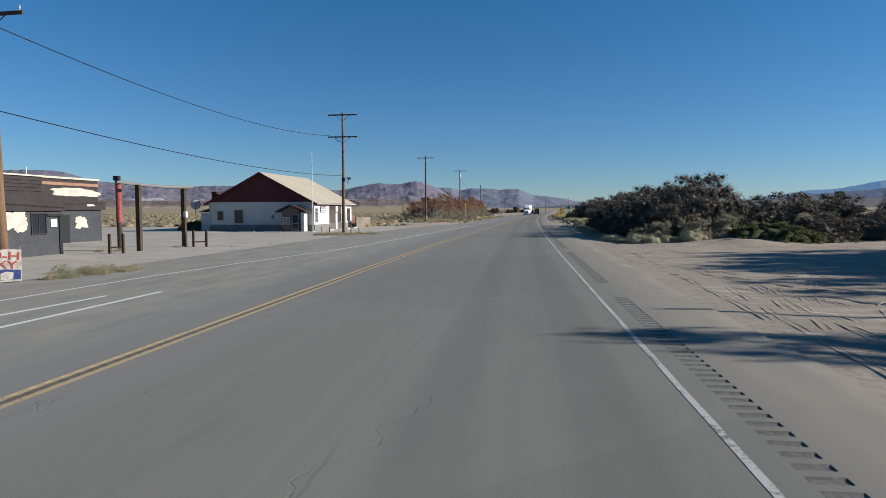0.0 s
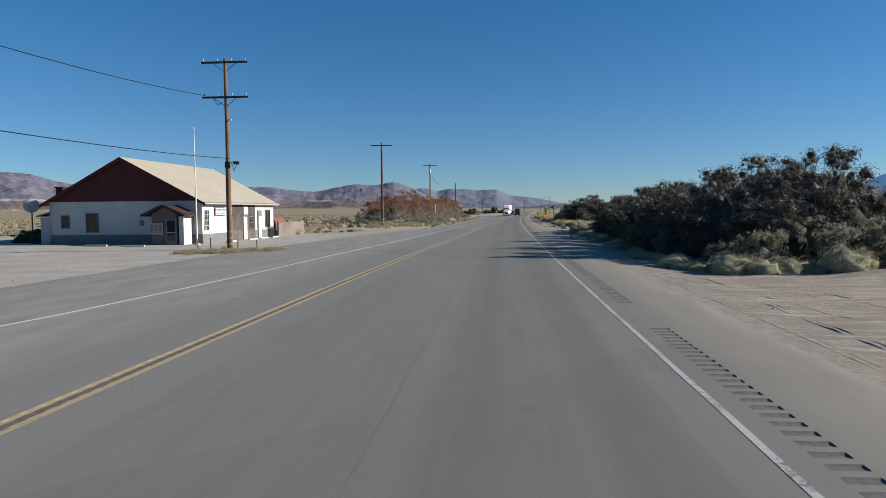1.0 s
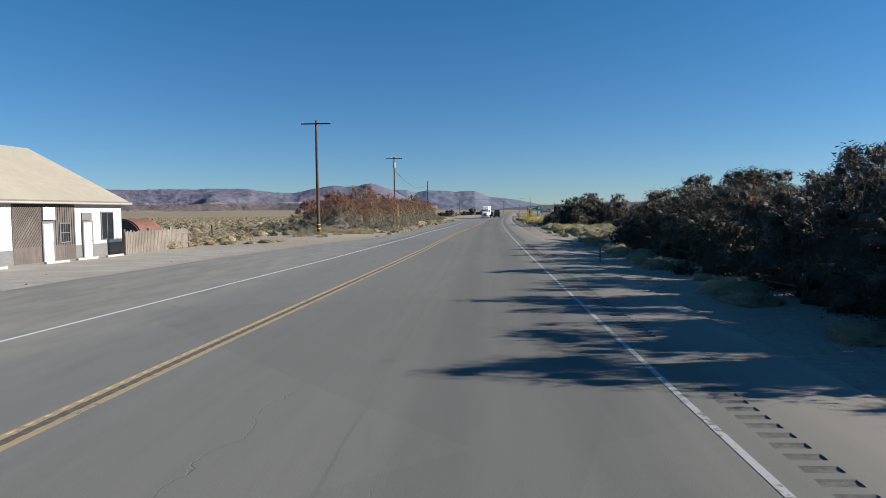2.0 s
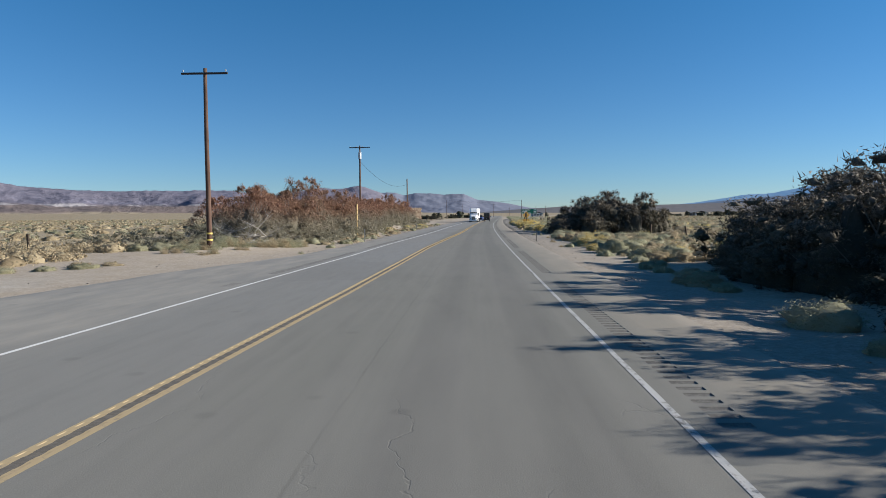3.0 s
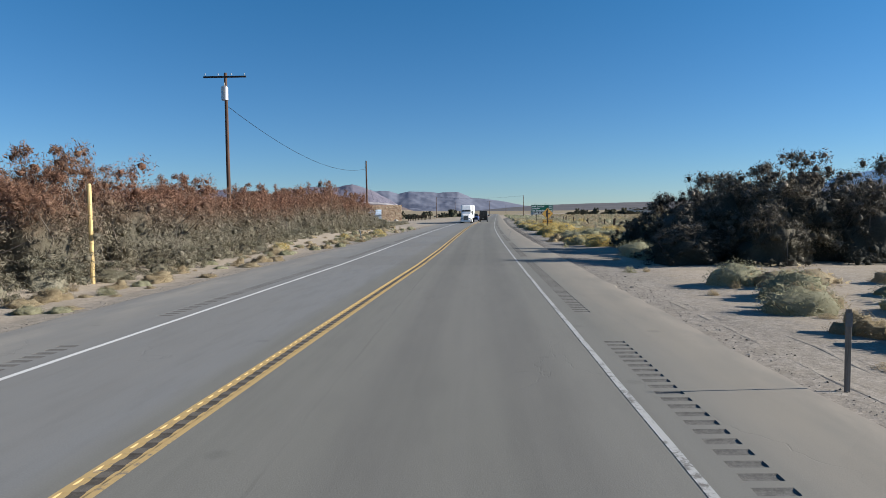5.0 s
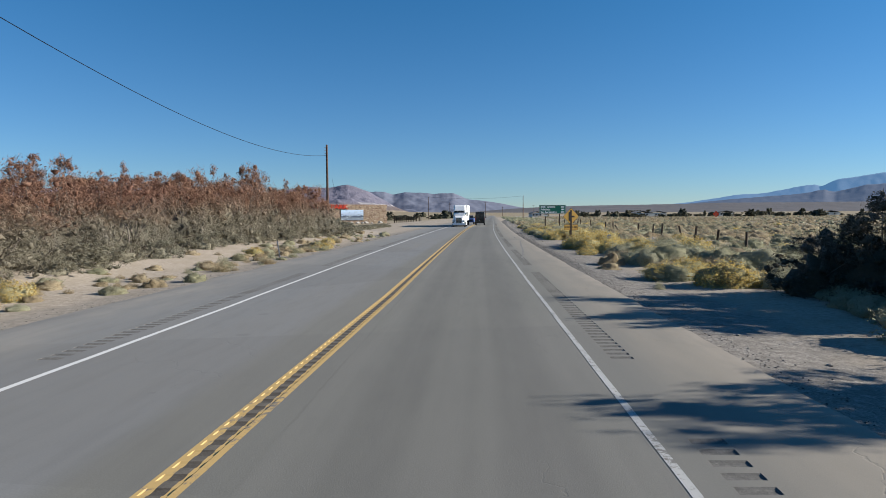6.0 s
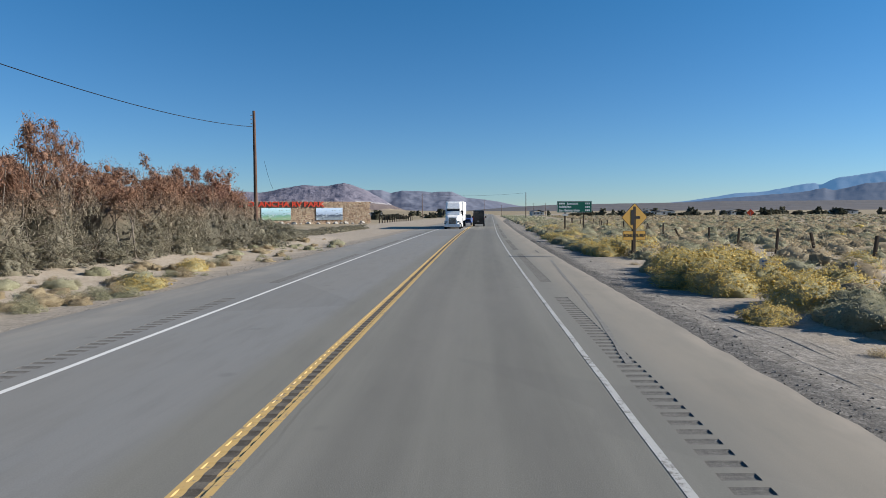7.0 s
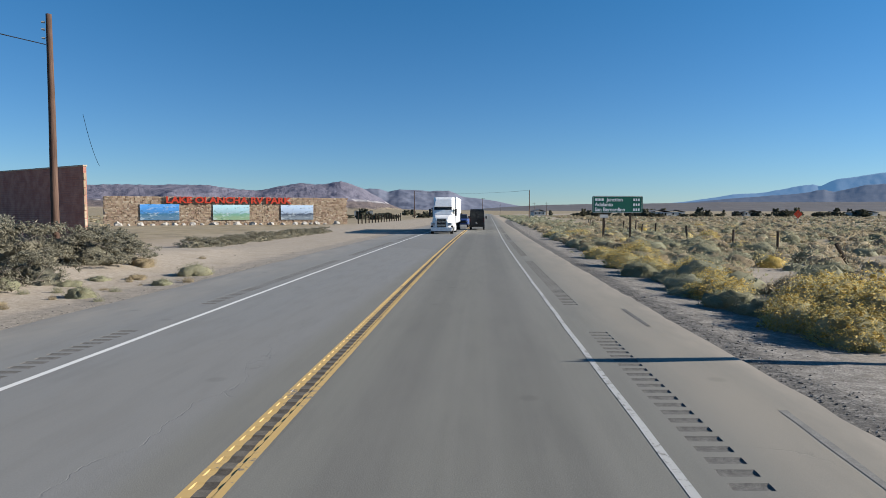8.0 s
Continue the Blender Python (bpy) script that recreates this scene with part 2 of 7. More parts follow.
def ground_mat():
    k = Kit("desert_ground", 0.95, 0, 0.1)
    p = k.place()
    s = k.split(p)
    fine = k.noise(p, 9, 6, 0.7)
    mid = k.noise(p, 0.9, 5, 0.6)
    big = k.noise(p, 0.07, 4, 0.55)
    col = k.ramp(fine, [(0.25, (0.235, 0.195, 0.152)), (0.5, (0.36, 0.305, 0.244)), (0.75, (0.47, 0.41, 0.337))])
    col = k.mix(k.rng(mid, 0.42, 0.66, 0, 0.5), col, (0.30, 0.25, 0.185))
    litter = k.rng(k.noise(p, 3.2, 7, 0.75), 0.56, 0.68, 0, 0.6)
    col = k.mix(litter, col, (0.15, 0.12, 0.088))
    # gravel verge along the right edge
    ub = k.math("SUBTRACT", s[0], k.math("ADD", k.math("MULTIPLY", k.math("MULTIPLY", s[1], s[1]), KA / 2), k.math("MULTIPLY", k.math("MULTIPLY", s[1], k.math("MULTIPLY", s[1], s[1])), KB)))
    stone = k.voronoi(p, 38, "F1", "Color")
    bw = k.math("ADD", k.math("MULTIPLY", k.split(stone)[0], 0.6), k.math("MULTIPLY", k.split(k.voronoi(p, 7, "F1", "Color"))[0], 0.4))
    gcol = k.ramp(bw, [(0.1, (0.10, 0.094, 0.086)), (0.6, (0.2, 0.186, 0.168)), (0.95, (0.34, 0.315, 0.285))])
    gm = k.math("MULTIPLY", k.rng(k.math("ADD", ub, k.math("MULTIPLY", mid, 2.4)), 7.4, 5.2), k.rng(s[1], 104, 172, 0.45, 1.0))
    gm = k.math("MULTIPLY", gm, k.rng(ub, 1.0, 2.0))
    col = k.mix(k.math("MULTIPLY", gm, 0.85), col, gcol)
    rim = k.math("MULTIPLY", k.rng(k.math("ADD", ub, k.math("MULTIPLY", mid, 0.9)), 3.75, 3.3), k.math("MULTIPLY", k.rng(s[1], 160, 178), k.rng(ub, 1.0, 2.0)))
    col = k.mix(k.math("MULTIPLY", rim, 0.8), col, k.ramp(bw, [(0.1, (0.055, 0.052, 0.049)), (0.6, (0.115, 0.108, 0.1)), (0.95, (0.22, 0.205, 0.186))]))
    gl = k.math("MULTIPLY", k.rng(k.math("ADD", ub, k.math("MULTIPLY", mid, 1.6)), -12.4, -11.6), k.math("MULTIPLY", k.rng(s[1], 116, 130), k.rng(ub, -8.0, -10.0)))
    col = k.mix(k.math("MULTIPLY", gl, 0.45), col, gcol)
    # pale packed lot in front of the buildings
    lot = k.math("MULTIPLY", k.rng(k.math("ADD", ub, k.math("MULTIPLY", mid, 2.0)), -15.0, -18.0), k.math("MULTIPLY", k.rng(s[1], 100, 88), k.rng(s[0], -75, -55)))
    col = k.mix(k.math("MULTIPLY", lot, 0.8), col, k.ramp(k.noise(p, 0.6, 6, 0.65, (0.5, 1.4, 1)), [(0.3, (0.30, 0.28, 0.245)), (0.6, (0.42, 0.39, 0.345)), (0.8, (0.5, 0.47, 0.42))]))
    # dry growth over the plain
    scrub = k.rng(k.math("ADD", k.noise(p, 0.45, 5, 0.7), k.math("MULTIPLY", big, 0.4)), 0.52, 0.78)
    away = k.math("MAXIMUM", k.math("MULTIPLY", k.rng(ub, 12, 26), k.rng(s[1], 60, 110)), k.math("MAXIMUM", k.rng(ub, -48, -75), k.math("MULTIPLY", k.rng(ub, -22, -34), k.rng(s[1], 88, 100))))
    dry = k.ramp(k.noise(p, 0.22, 5, 0.7), [(0.3, (0.17, 0.138, 0.086)), (0.5, (0.275, 0.222, 0.14)), (0.7, (0.37, 0.30, 0.195))])
    col = k.mix(k.math("MULTIPLY", away, k.math("ADD", 0.5, k.math("MULTIPLY", scrub, 0.5))), col, dry)
    # wheel ruts in the sand lot on the right
    rut = k.noise(p, 1.0, 4, 0.55, (0.35, 2.4, 1))
    drag = k.noise(p, 1.6, 6, 0.65, (0.22, 1.9, 1))
    lotr = k.math("MULTIPLY", k.rng(ub, 2.4, 4.0), k.rng(s[1], 62, 50))
    col = k.mix(k.math("MULTIPLY", lotr, k.rng(drag, 0.42, 0.6, 0.5, 0.0)), col, (0.2, 0.168, 0.135))
    col = k.mix(k.math("MULTIPLY", lotr, k.rng(drag, 0.54, 0.68, 0.0, 0.5)), col, (0.5, 0.43, 0.36))
    rut = k.math("ADD", rut, k.math("MULTIPLY", lotr, k.math("MULTIPLY", drag, 1.6)))
    k.color(col)
    k.bump(k.math("ADD", k.math("MULTIPLY", fine, 0.5), k.math("ADD", mid, k.math("MULTIPLY", rut, 0.9))), 0.6, 0.055)
    return k.m


def rock_mat(name, lo, hi, fans=False, haze_glow=None):
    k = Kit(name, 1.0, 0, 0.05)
    # blue distance haze, put into the rock as a faint emission
    if haze_glow:
        k.put(k.p.inputs["Emission Color"], haze_glow)
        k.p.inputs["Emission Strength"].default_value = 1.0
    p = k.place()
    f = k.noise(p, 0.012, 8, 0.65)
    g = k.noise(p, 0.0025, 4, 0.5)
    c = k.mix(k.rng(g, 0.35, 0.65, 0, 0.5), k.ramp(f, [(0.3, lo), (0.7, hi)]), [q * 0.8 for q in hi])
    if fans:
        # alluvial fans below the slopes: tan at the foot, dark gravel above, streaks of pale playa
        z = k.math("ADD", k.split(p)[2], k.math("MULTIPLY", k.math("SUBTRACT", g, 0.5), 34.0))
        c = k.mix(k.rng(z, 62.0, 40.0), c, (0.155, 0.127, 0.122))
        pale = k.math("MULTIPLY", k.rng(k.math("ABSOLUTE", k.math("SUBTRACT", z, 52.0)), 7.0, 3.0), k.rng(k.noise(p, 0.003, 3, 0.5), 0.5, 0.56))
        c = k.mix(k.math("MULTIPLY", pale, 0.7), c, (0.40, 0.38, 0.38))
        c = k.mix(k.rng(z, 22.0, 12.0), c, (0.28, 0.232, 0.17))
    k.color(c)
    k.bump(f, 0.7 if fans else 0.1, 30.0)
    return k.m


def wood_mat(name, lo, hi):
    k = Kit(name, 0.9, 0, 0.15)
    o = k.coord()
    f = k.noise(o, 6, 6, 0.7, (4, 4, 0.18))
    g = k.noise(o, 0.5, 3)
    k.color(k.mix(k.rng(g, 0.4, 0.65, 0, 0.6), k.ramp(f, [(0.3, lo), (0.7, hi)]), lo))
    k.bump(f, 0.5, 0.015)
    return k.m


def glass_mat(name, col=(0.02, 0.025, 0.03), rough=0.06):
    k = Kit(name, rough, 0, 0.6)
    return k.color(col).m


ASPHALT = asphalt_mat()
WHITE_LINE = paint_mat("white_line_paint", (0.41, 0.405, 0.385), 0.6)
FRESH_LINE = paint_mat("fresh_line_paint", (0.62, 0.61, 0.585), 0.42)
YELLOW_LINE = paint_mat("yellow_line_paint", (0.50, 0.335, 0.13), 0.54, (0.40, 0.305, 0.175))
GROUND = ground_mat()
# the violet of distance haze is mixed into this rock's base colours
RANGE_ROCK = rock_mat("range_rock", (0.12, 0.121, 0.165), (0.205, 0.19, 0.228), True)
# distance haze painted in: bluish base colour plus blue emission
FAR_ROCK = rock_mat("hazed_far_rock", (0.08, 0.10, 0.13), (0.095, 0.115, 0.145), False, (0.04, 0.094, 0.178))
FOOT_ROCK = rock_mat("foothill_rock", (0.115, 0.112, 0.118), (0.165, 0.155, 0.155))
# blue-grey base colours carry the haze of a farther range
MID_ROCK = rock_mat("hazed_range_rock", (0.12, 0.138, 0.19), (0.19, 0.2, 0.25))
# the same painted haze on the nearer ridge, with weaker emission
RIDGE_ROCK = rock_mat("hazed_ridge_rock", (0.075, 0.085, 0.105), (0.105, 0.11, 0.13), False, (0.014, 0.028, 0.056))
POLE_WOOD = wood_mat("pole_wood", (0.09, 0.055, 0.036), (0.23, 0.145, 0.09))
DARK_POLE = wood_mat("dark_pole_wood", (0.055, 0.035, 0.027), (0.17, 0.105, 0.078))
ARM_WOOD = wood_mat("arm_wood", (0.035, 0.028, 0.025), (0.09, 0.07, 0.06))
GREY_WOOD = wood_mat("grey_wood", (0.13, 0.11, 0.09), (0.30, 0.26, 0.22))
DARK_WOOD = wood_mat("dark_wood", (0.035, 0.028, 0.022), (0.10, 0.075, 0.055))
BARK = wood_mat("shrub_bark", (0.11, 0.09, 0.075), (0.29, 0.25, 0.21))
STEEL = plain("galvanised_steel", (0.42, 0.43, 0.44), 0.45, 0.7)
BLACK_METAL = plain("black_metal", (0.03, 0.03, 0.032), 0.5, 0.3)
CERAMIC = plain("grey_ceramic", (0.35, 0.36, 0.36), 0.3)
GLASS = glass_mat("dark_glass")
# sunlit crown tops and shaded lower parts are painted in by height
LEAF_LIT_TOP = leafy("tamarisk_leaf", [(0.022, 0.024, 0.018), (0.038, 0.039, 0.028), (0.064, 0.061, 0.047), (0.105, 0.096, 0.077)], (1.9, 4.6, [(0.046, 0.043, 0.033), (0.09, 0.08, 0.063), (0.158, 0.136, 0.11), (0.25, 0.213, 0.178)]), 0.1)
LEAF_RED = leafy("russet_tamarisk_leaf", [(0.15, 0.138, 0.105), (0.24, 0.22, 0.168), (0.35, 0.32, 0.25)], (1.7, 3.2, [(0.165, 0.084, 0.056), (0.262, 0.136, 0.092), (0.375, 0.218, 0.155)]))
LEAF_SAGE = leafy("sage_leaf", [(0.225, 0.222, 0.136), (0.342, 0.335, 0.216), (0.468, 0.452, 0.322)])
LEAF_GREY = leafy("grey_green_leaf", [(0.155, 0.15, 0.112), (0.25, 0.238, 0.178), (0.36, 0.335, 0.255)])
LEAF_DRY = leafy("dry_brush_leaf", [(0.275, 0.215, 0.134), (0.404, 0.326, 0.208), (0.54, 0.455, 0.308)])
LEAF_GREEN = leafy("green_brush_leaf", [(0.06, 0.075, 0.03), (0.10, 0.12, 0.055), (0.16, 0.17, 0.08)])
PETAL = leafy("rabbitbrush_flower", [(0.6, 0.43, 0.11), (0.73, 0.545, 0.175), (0.8, 0.67, 0.33)])
LEAF_RABBIT = leafy("rabbitbrush_leaf", [(0.34, 0.32, 0.175), (0.48, 0.445, 0.255), (0.61, 0.57, 0.36)])
TREE_FAR = leafy("far_tree_leaf", [(0.035, 0.042, 0.032), (0.06, 0.068, 0.05), (0.095, 0.098, 0.07)])


# ---- mesh helpers ----
def mesh_of(name, bm, mat):
    me = bpy.data.meshes.new(name)
    bm.to_mesh(me)
    bm.free()
    me.materials.append(mat)
    return me


def part(name, bm, mat, parent=None, label="", smooth_it=False):
    me = bm if isinstance(bm, bpy.types.Mesh) else mesh_of(name, bm, mat)
    if smooth_it:
        me.polygons.foreach_set("use_smooth", [True] * len(me.polygons))
    ob = new(name, me)
    ob.parent = parent
    if label:
        ob["label"] = label
    return ob


def thing(name, x, y, z, label, category, group="", rz=0.0, kind=""):
    ob = new(name)
    ob.matrix_basis = pose(x, y, z, 0, 0, rz)
    return tagged(ob, label, category, group, kind)


def box(bm, c, s, rz=0.0, bevel=0.0):
    r = bmesh.ops.create_cube(bm, size=1.0, matrix=Matrix.Translation(c) @ Matrix.Rotation(radians(rz), 4, "Z") @ Matrix.Diagonal((*s, 1)))
    if bevel:
        ed = list({e for v in r["verts"] for e in v.link_edges})
        bmesh.ops.bevel(bm, geom=ed, offset=bevel, segments=2, affect="EDGES", profile=0.6)
    return bm


def boxes(*args):
    bm = bmesh.new()
    for a in args:
        box(bm, *a)
    return bm


def tube(bm, a, b, r0, r1, n=8, caps=True):
    a, b = Vector(a), Vector(b)
    d = b - a
    m = Matrix.Translation((a + b) / 2) @ d.to_track_quat("Z", "Y").to_matrix().to_4x4()
    bmesh.ops.create_cone(bm, cap_ends=caps, segments=n, radius1=r0, radius2=r1, depth=d.length, matrix=m)
    return bm


def tubes(*args, n=8):
    bm = bmesh.new()
    for a in args:
        tube(bm, *a, n=n)
    return bm


def loft(bm, rings, closed=True, caps=True):
    """Skin between rings of equally many points."""
    vs = [[bm.verts.new(p) for p in r] for r in rings]
    n = len(rings[0])
    for a, b in zip(vs, vs[1:]):
        for i in range(n if closed else n - 1):
            j = (i + 1) % n
            bm.faces.new((a[i], a[j], b[j], b[i]))
    if caps and closed:
        bm.faces.new(vs[0][::-1])
        bm.faces.new(vs[-1])
    bmesh.ops.recalc_face_normals(bm, faces=bm.faces)
    return bm


def text_part(name, words, size, m, mat, parent, extrude=0.004, align="CENTER", bold=0.012):
    cu = bpy.data.curves.new(name, "FONT")
    cu.body, cu.size, cu.extrude, cu.align_x, cu.align_y = words, size, extrude, align, "CENTER"
    cu.offset = size * bold
    tmp = bpy.data.objects.new(name, cu)
    scene.collection.objects.link(tmp)
    me = bpy.data.meshes.new_from_object(tmp.evaluated_get(bpy.context.evaluated_depsgraph_get()))
    bpy.data.objects.remove(tmp)
    me.transform(m)
    me.materials.clear()
    me.materials.append(mat)
    ob = new(name, me)
    ob.parent = parent
    return ob


# ---- ground, highway, ranges ----
def graded(lo, hi, fine_lo, fine_hi, step, grow):
    mid = list(np.arange(fine_lo, fine_hi + step, step))
    a, s = fine_lo, step
    left = []
    while a > lo:
        s *= grow
        a -= s
        left.append(max(a, lo))
    b, s = mid[-1], step
    right = []
    while b < hi:
        s *= grow
        b += s
        right.append(min(b, hi))
    return left[::-1] + mid + right


def sheet(name, us, ys, zf, mat, shift=True, uvs=True):
    me = bpy.data.meshes.new(name)
    verts, faces, uv = [], [], []
    for y in ys:
        row = us(y) if callable(us) else us
        for u in row:
            x = u + bend(y) if shift else u
            verts.append((x, y, zf(x, y)))
            uv.append((u, y))
    w = len(row)
    for j in range(len(ys) - 1):
        for i in range(w - 1):
            a = j * w + i
            faces.append((a, a + 1, a + 1 + w, a + w))
    me.from_pydata(verts, [], faces)
    if uvs:
        lay = me.uv_layers.new(name="UVMap")
        lay.data.foreach_set("uv", [q for f in faces for v in f for q in uv[v]])
    me.polygons.foreach_set("use_smooth", [True] * len(faces))
    me.materials.append(mat)
    return new(name, me)


gx = graded(-4900, 4900, -46, 40, 0.7, 1.16)
gy = graded(-4000, 4950, -6, 300, 0.8, 1.16)
ground = tagged(sheet("ground", gx, gy, land, GROUND, shift=False, uvs=False), "pale sandy desert ground with dry scrub growing over the plain", "ground", kind="structure")

RUM0, RUM1 = 0.37, 0.74
MILL_L, MILL_R = 0.19, 0.125
ry = graded(-400, 1500, -8, 300, 2.0, 1.25)


def road_row(y):
    return [leftline(y) - 0.42, leftline(y), centre(y) - MILL_L, centre(y) + MILL_R, -2.5, -1.0, 0.0, RUM0]


def left_row(y):
    le = leftedge(y) - 0.1 + 0.2 * nz(3, y, 3.0)
    return [le - 0.5, le, le + 0.6, leftline(y) - 0.79]


road = tagged(sheet("road", road_row, ry, lambda x, y: 0.0, ASPHALT), "two-lane highway of worn grey asphalt with dark wheel tracks", "road", kind="structure")
tagged(sheet("road_shoulder_left", left_row, graded(-400, 1500, -8, 300, 0.8, 1.25), lambda x, y: 0.0 if x - bend(y) > leftedge(y) - 0.15 + 0.2 * nz(3, y, 3.0) else -0.06, ASPHALT), "wide sand-dusted asphalt shoulder before the lots", "shoulder", kind="structure")
bm = bmesh.new()
bm.from_mesh(road.data)
bm.faces.ensure_lookup_table()
bmesh.ops.delete(bm, geom=[f for i, f in enumerate(bm.faces) if i % 7 == 2], context="FACES_ONLY")
bm.to_mesh(road.data)
bm.free()
shoulder = tagged(sheet("road_shoulder", lambda y: [RUM1, 1.2, 1.8, 2.42 + 0.07 * nz(9, y, 0.9) + 0.06 * nz(9, y, 4.0), 2.5 + 0.1 * nz(9, y, 0.9) + 0.06 * nz(9, y, 4.0)], graded(-400, 1500, -8, 300, 0.4, 1.25), lambda x, y: 0.0 if x - bend(y) < 2.45 + 0.085 * nz(9, y, 0.9) + 0.06 * nz(9, y, 4.0) else -0.07, ASPHALT), "sand-dusted asphalt shoulder beside the highway", "shoulder", kind="structure")
shoulder.data.polygons.foreach_set("use_smooth", [False] * len(shoulder.data.polygons))

# milled rumble strip: real grooves 0.3 m apart, with gaps for cyclists
GAPS = [(-0.8, 2.6), (18.0, 21.3), (36.8, 40.2), (55.6, 59.0), (74.4, 77.8), (93.3, 96.7), (112.2, 116.0), (131.5, 135.0), (151.0, 154.5), (170.3, 173.9), (187.0, 191.0), (206.8, 210.3), (225.6, 229.2), (245.0, 248.5), (264.0, 267.5)]


def rumble(name, u0, u1, start, deep=1.0):
    ys, zs = [-400.0, -8.0], [0.0, 0.0]
    y = -7.9
    while y < 300:
        if y < start or any(a <= y <= b for a, b in GAPS):
            ys.append(y)
            zs.append(0.0)
            y += 0.305
            continue
        for d, z in ((0.0, 0.0), (0.035, -0.012), (0.085, -0.0155), (0.135, -0.012), (0.17, 0.0)):
            ys.append(y + d)
            zs.append(z * deep)
        y += 0.305
    ys += [320, 400, 600, 1000, 1500]
    zs += [0] * 5
    zmap = dict(zip(ys, zs))
    ob = sheet(name, lambda y: [u0(y), u0(y) + 0.012, u1(y) - 0.012, u1(y)], ys, lambda x, y: zmap[y] if u0(y) + 0.005 < x - bend(y) < u1(y) - 0.005 else 0.0, ASPHALT)
    ob.data.materials.append(GROOVE)
    for f in ob.data.polygons:
        f.material_index = int(min(ob.data.vertices[v].co.z for v in f.vertices) < -0.004)
    ob.data.polygons.foreach_set("use_smooth", [False] * len(ob.data.polygons))
    return tagged(ob, "milled grooves of a rumble strip in the asphalt", "rumble strip", kind="structure")


GROOVE = plain("milled_asphalt", (0.135, 0.127, 0.115), 0.95, 0, 0.3, 12.0, 0.5)
rumble("rumble_strip", lambda y: RUM0, lambda y: RUM1, -8)
rumble("rumble_strip_left", lambda y: leftline(y) - 0.79, lambda y: leftline(y) - 0.42, 92, 0.5)


def stripe(name, uf, width, y0, y1, mat, label, step=1.0):
    ys = list(np.arange(y0, y1 + 0.01, step))
    return tagged(sheet(name, lambda y: [uf(y) - width / 2, uf(y) + width / 2], ys, lambda x, y: 0.004, mat), label, "road marking", kind="structure")


stripe("edge_line_right", lambda y: 0.012 * nz(1, y, 2.0) + 0.008 * nz(1, y, 0.35), 0.095, -40, 900, WHITE_LINE, "worn white edge line painted on asphalt")
stripe("edge_line_left", lambda y: leftline(y) + 0.012 * nz(4, y, 2.0), 0.115, -40, 900, FRESH_LINE, "worn white edge line beside the opposite lane")
stripe("centre_line_right", lambda y: centre(y) + 0.168, 0.08, -40, 900, YELLOW_LINE, "worn double yellow centre line, inner stripe")


def centre_rumble():
    """Milled grooves across the double yellow line, with the paint running down into them."""
    ys, zs = [-400.0, -12.0], [0.0, 0.0]
    y = -11.9
    while y < 300:
        deep = steps(y, [(20, 0.35), (112, 0.5), (118, 0.8)])
        for d, z in ((0.0, 0.0), (0.035, -0.011), (0.085, -0.014), (0.135, -0.011), (0.17, 0.0)):
            ys.append(y + d)
            zs.append(z * deep)
        y += 0.305
    ys += [320, 400, 600, 1000, 1500]
    zs += [0] * 5
    zmap = dict(zip(ys, zs))
    cols = (-MILL_L, -0.15, -0.138, -0.062, 0.07, MILL_R - 0.012, MILL_R)
    ob = sheet("centre_rumble", lambda y: [centre(y) + c for c in cols], ys, lambda x, y: zmap[y] if -0.144 < x - bend(y) - centre(y) < MILL_R - 0.006 else 0.0, YELLOW_LINE)
    ob.data.materials.append(CENTRE_TAR)
    ob.data.materials.append(CENTRE_GAP)
    for i, f in enumerate(ob.data.polygons):
        low = min(ob.data.vertices[v].co.z for v in f.vertices) < -0.004
        far = ob.data.vertices[f.vertices[0]].co.y > 112
        f.material_index = (1 if low and far else 2) if i % 6 == 3 else 0
    ob.data.polygons.foreach_set("use_smooth", [False] * len(ob.data.polygons))
    return tagged(ob, "double yellow centre line over dark milled rumble grooves", "road marking", kind="structure")


stripe("turn_line_outer", lambda y: -13.45 - (17.6 - y) * 0.09, 0.16, -10, 17.6, FRESH_LINE, "white lane line that ends beside the lot")
stripe("turn_line_inner", lambda y: -12.47 - (18.1 - y) * 0.018, 0.16, -10, 18.1, FRESH_LINE, "white lane line that ends beside the lot")


TAR = plain("tar", (0.03, 0.028, 0.026), 0.6)
CENTRE_TAR = plain("milled_centre", (0.082, 0.07, 0.056), 0.9, 0, 0.3, 8.0)
CENTRE_GAP = plain("dusty_centre_gap", (0.128, 0.113, 0.093), 0.9, 0, 0.25, 8.0)
centre_rumble()


def shoulder_mark(pts, w, label, mat=None):
    """A narrow dark mark that follows a few places (sideways, along) on the shoulder."""
    u = [a for a, b in pts]
    yy = [b for a, b in pts]
    ys = list(np.arange(yy[0], yy[-1] + 0.01, 0.25))
    def row(y):
        c = float(np.interp(y, yy, u)) + 0.012 * nz(y, 2, 1.5)
        h = w * (0.8 + 0.4 * nz(y, 5, 0.9)) / 2
        return [c - h, c + h]
    tagged(sheet("tar_mark", row, ys, lambda x, y: 0.004, mat or TAR), label, "road mark", kind="structure")


FAINT = plain("faint_skid_smear", (0.19, 0.18, 0.162), 0.9, 0, 0.2, 6.0)
SMEAR = plain("faint_tyre_smear", (0.125, 0.117, 0.106), 0.9, 0, 0.3, 6.0)
shoulder_mark([(1.74, 207.3), (1.74, 210.0)], 0.10, "dark straight skid mark on the shoulder", SMEAR)
shoulder_mark([(0.6, 179.0), (0.9, 182.7), (1.2, 187.7), (1.42, 193.0), (1.86, 201.7)], 0.13, "curving dark tyre mark across the shoulder", FAINT)


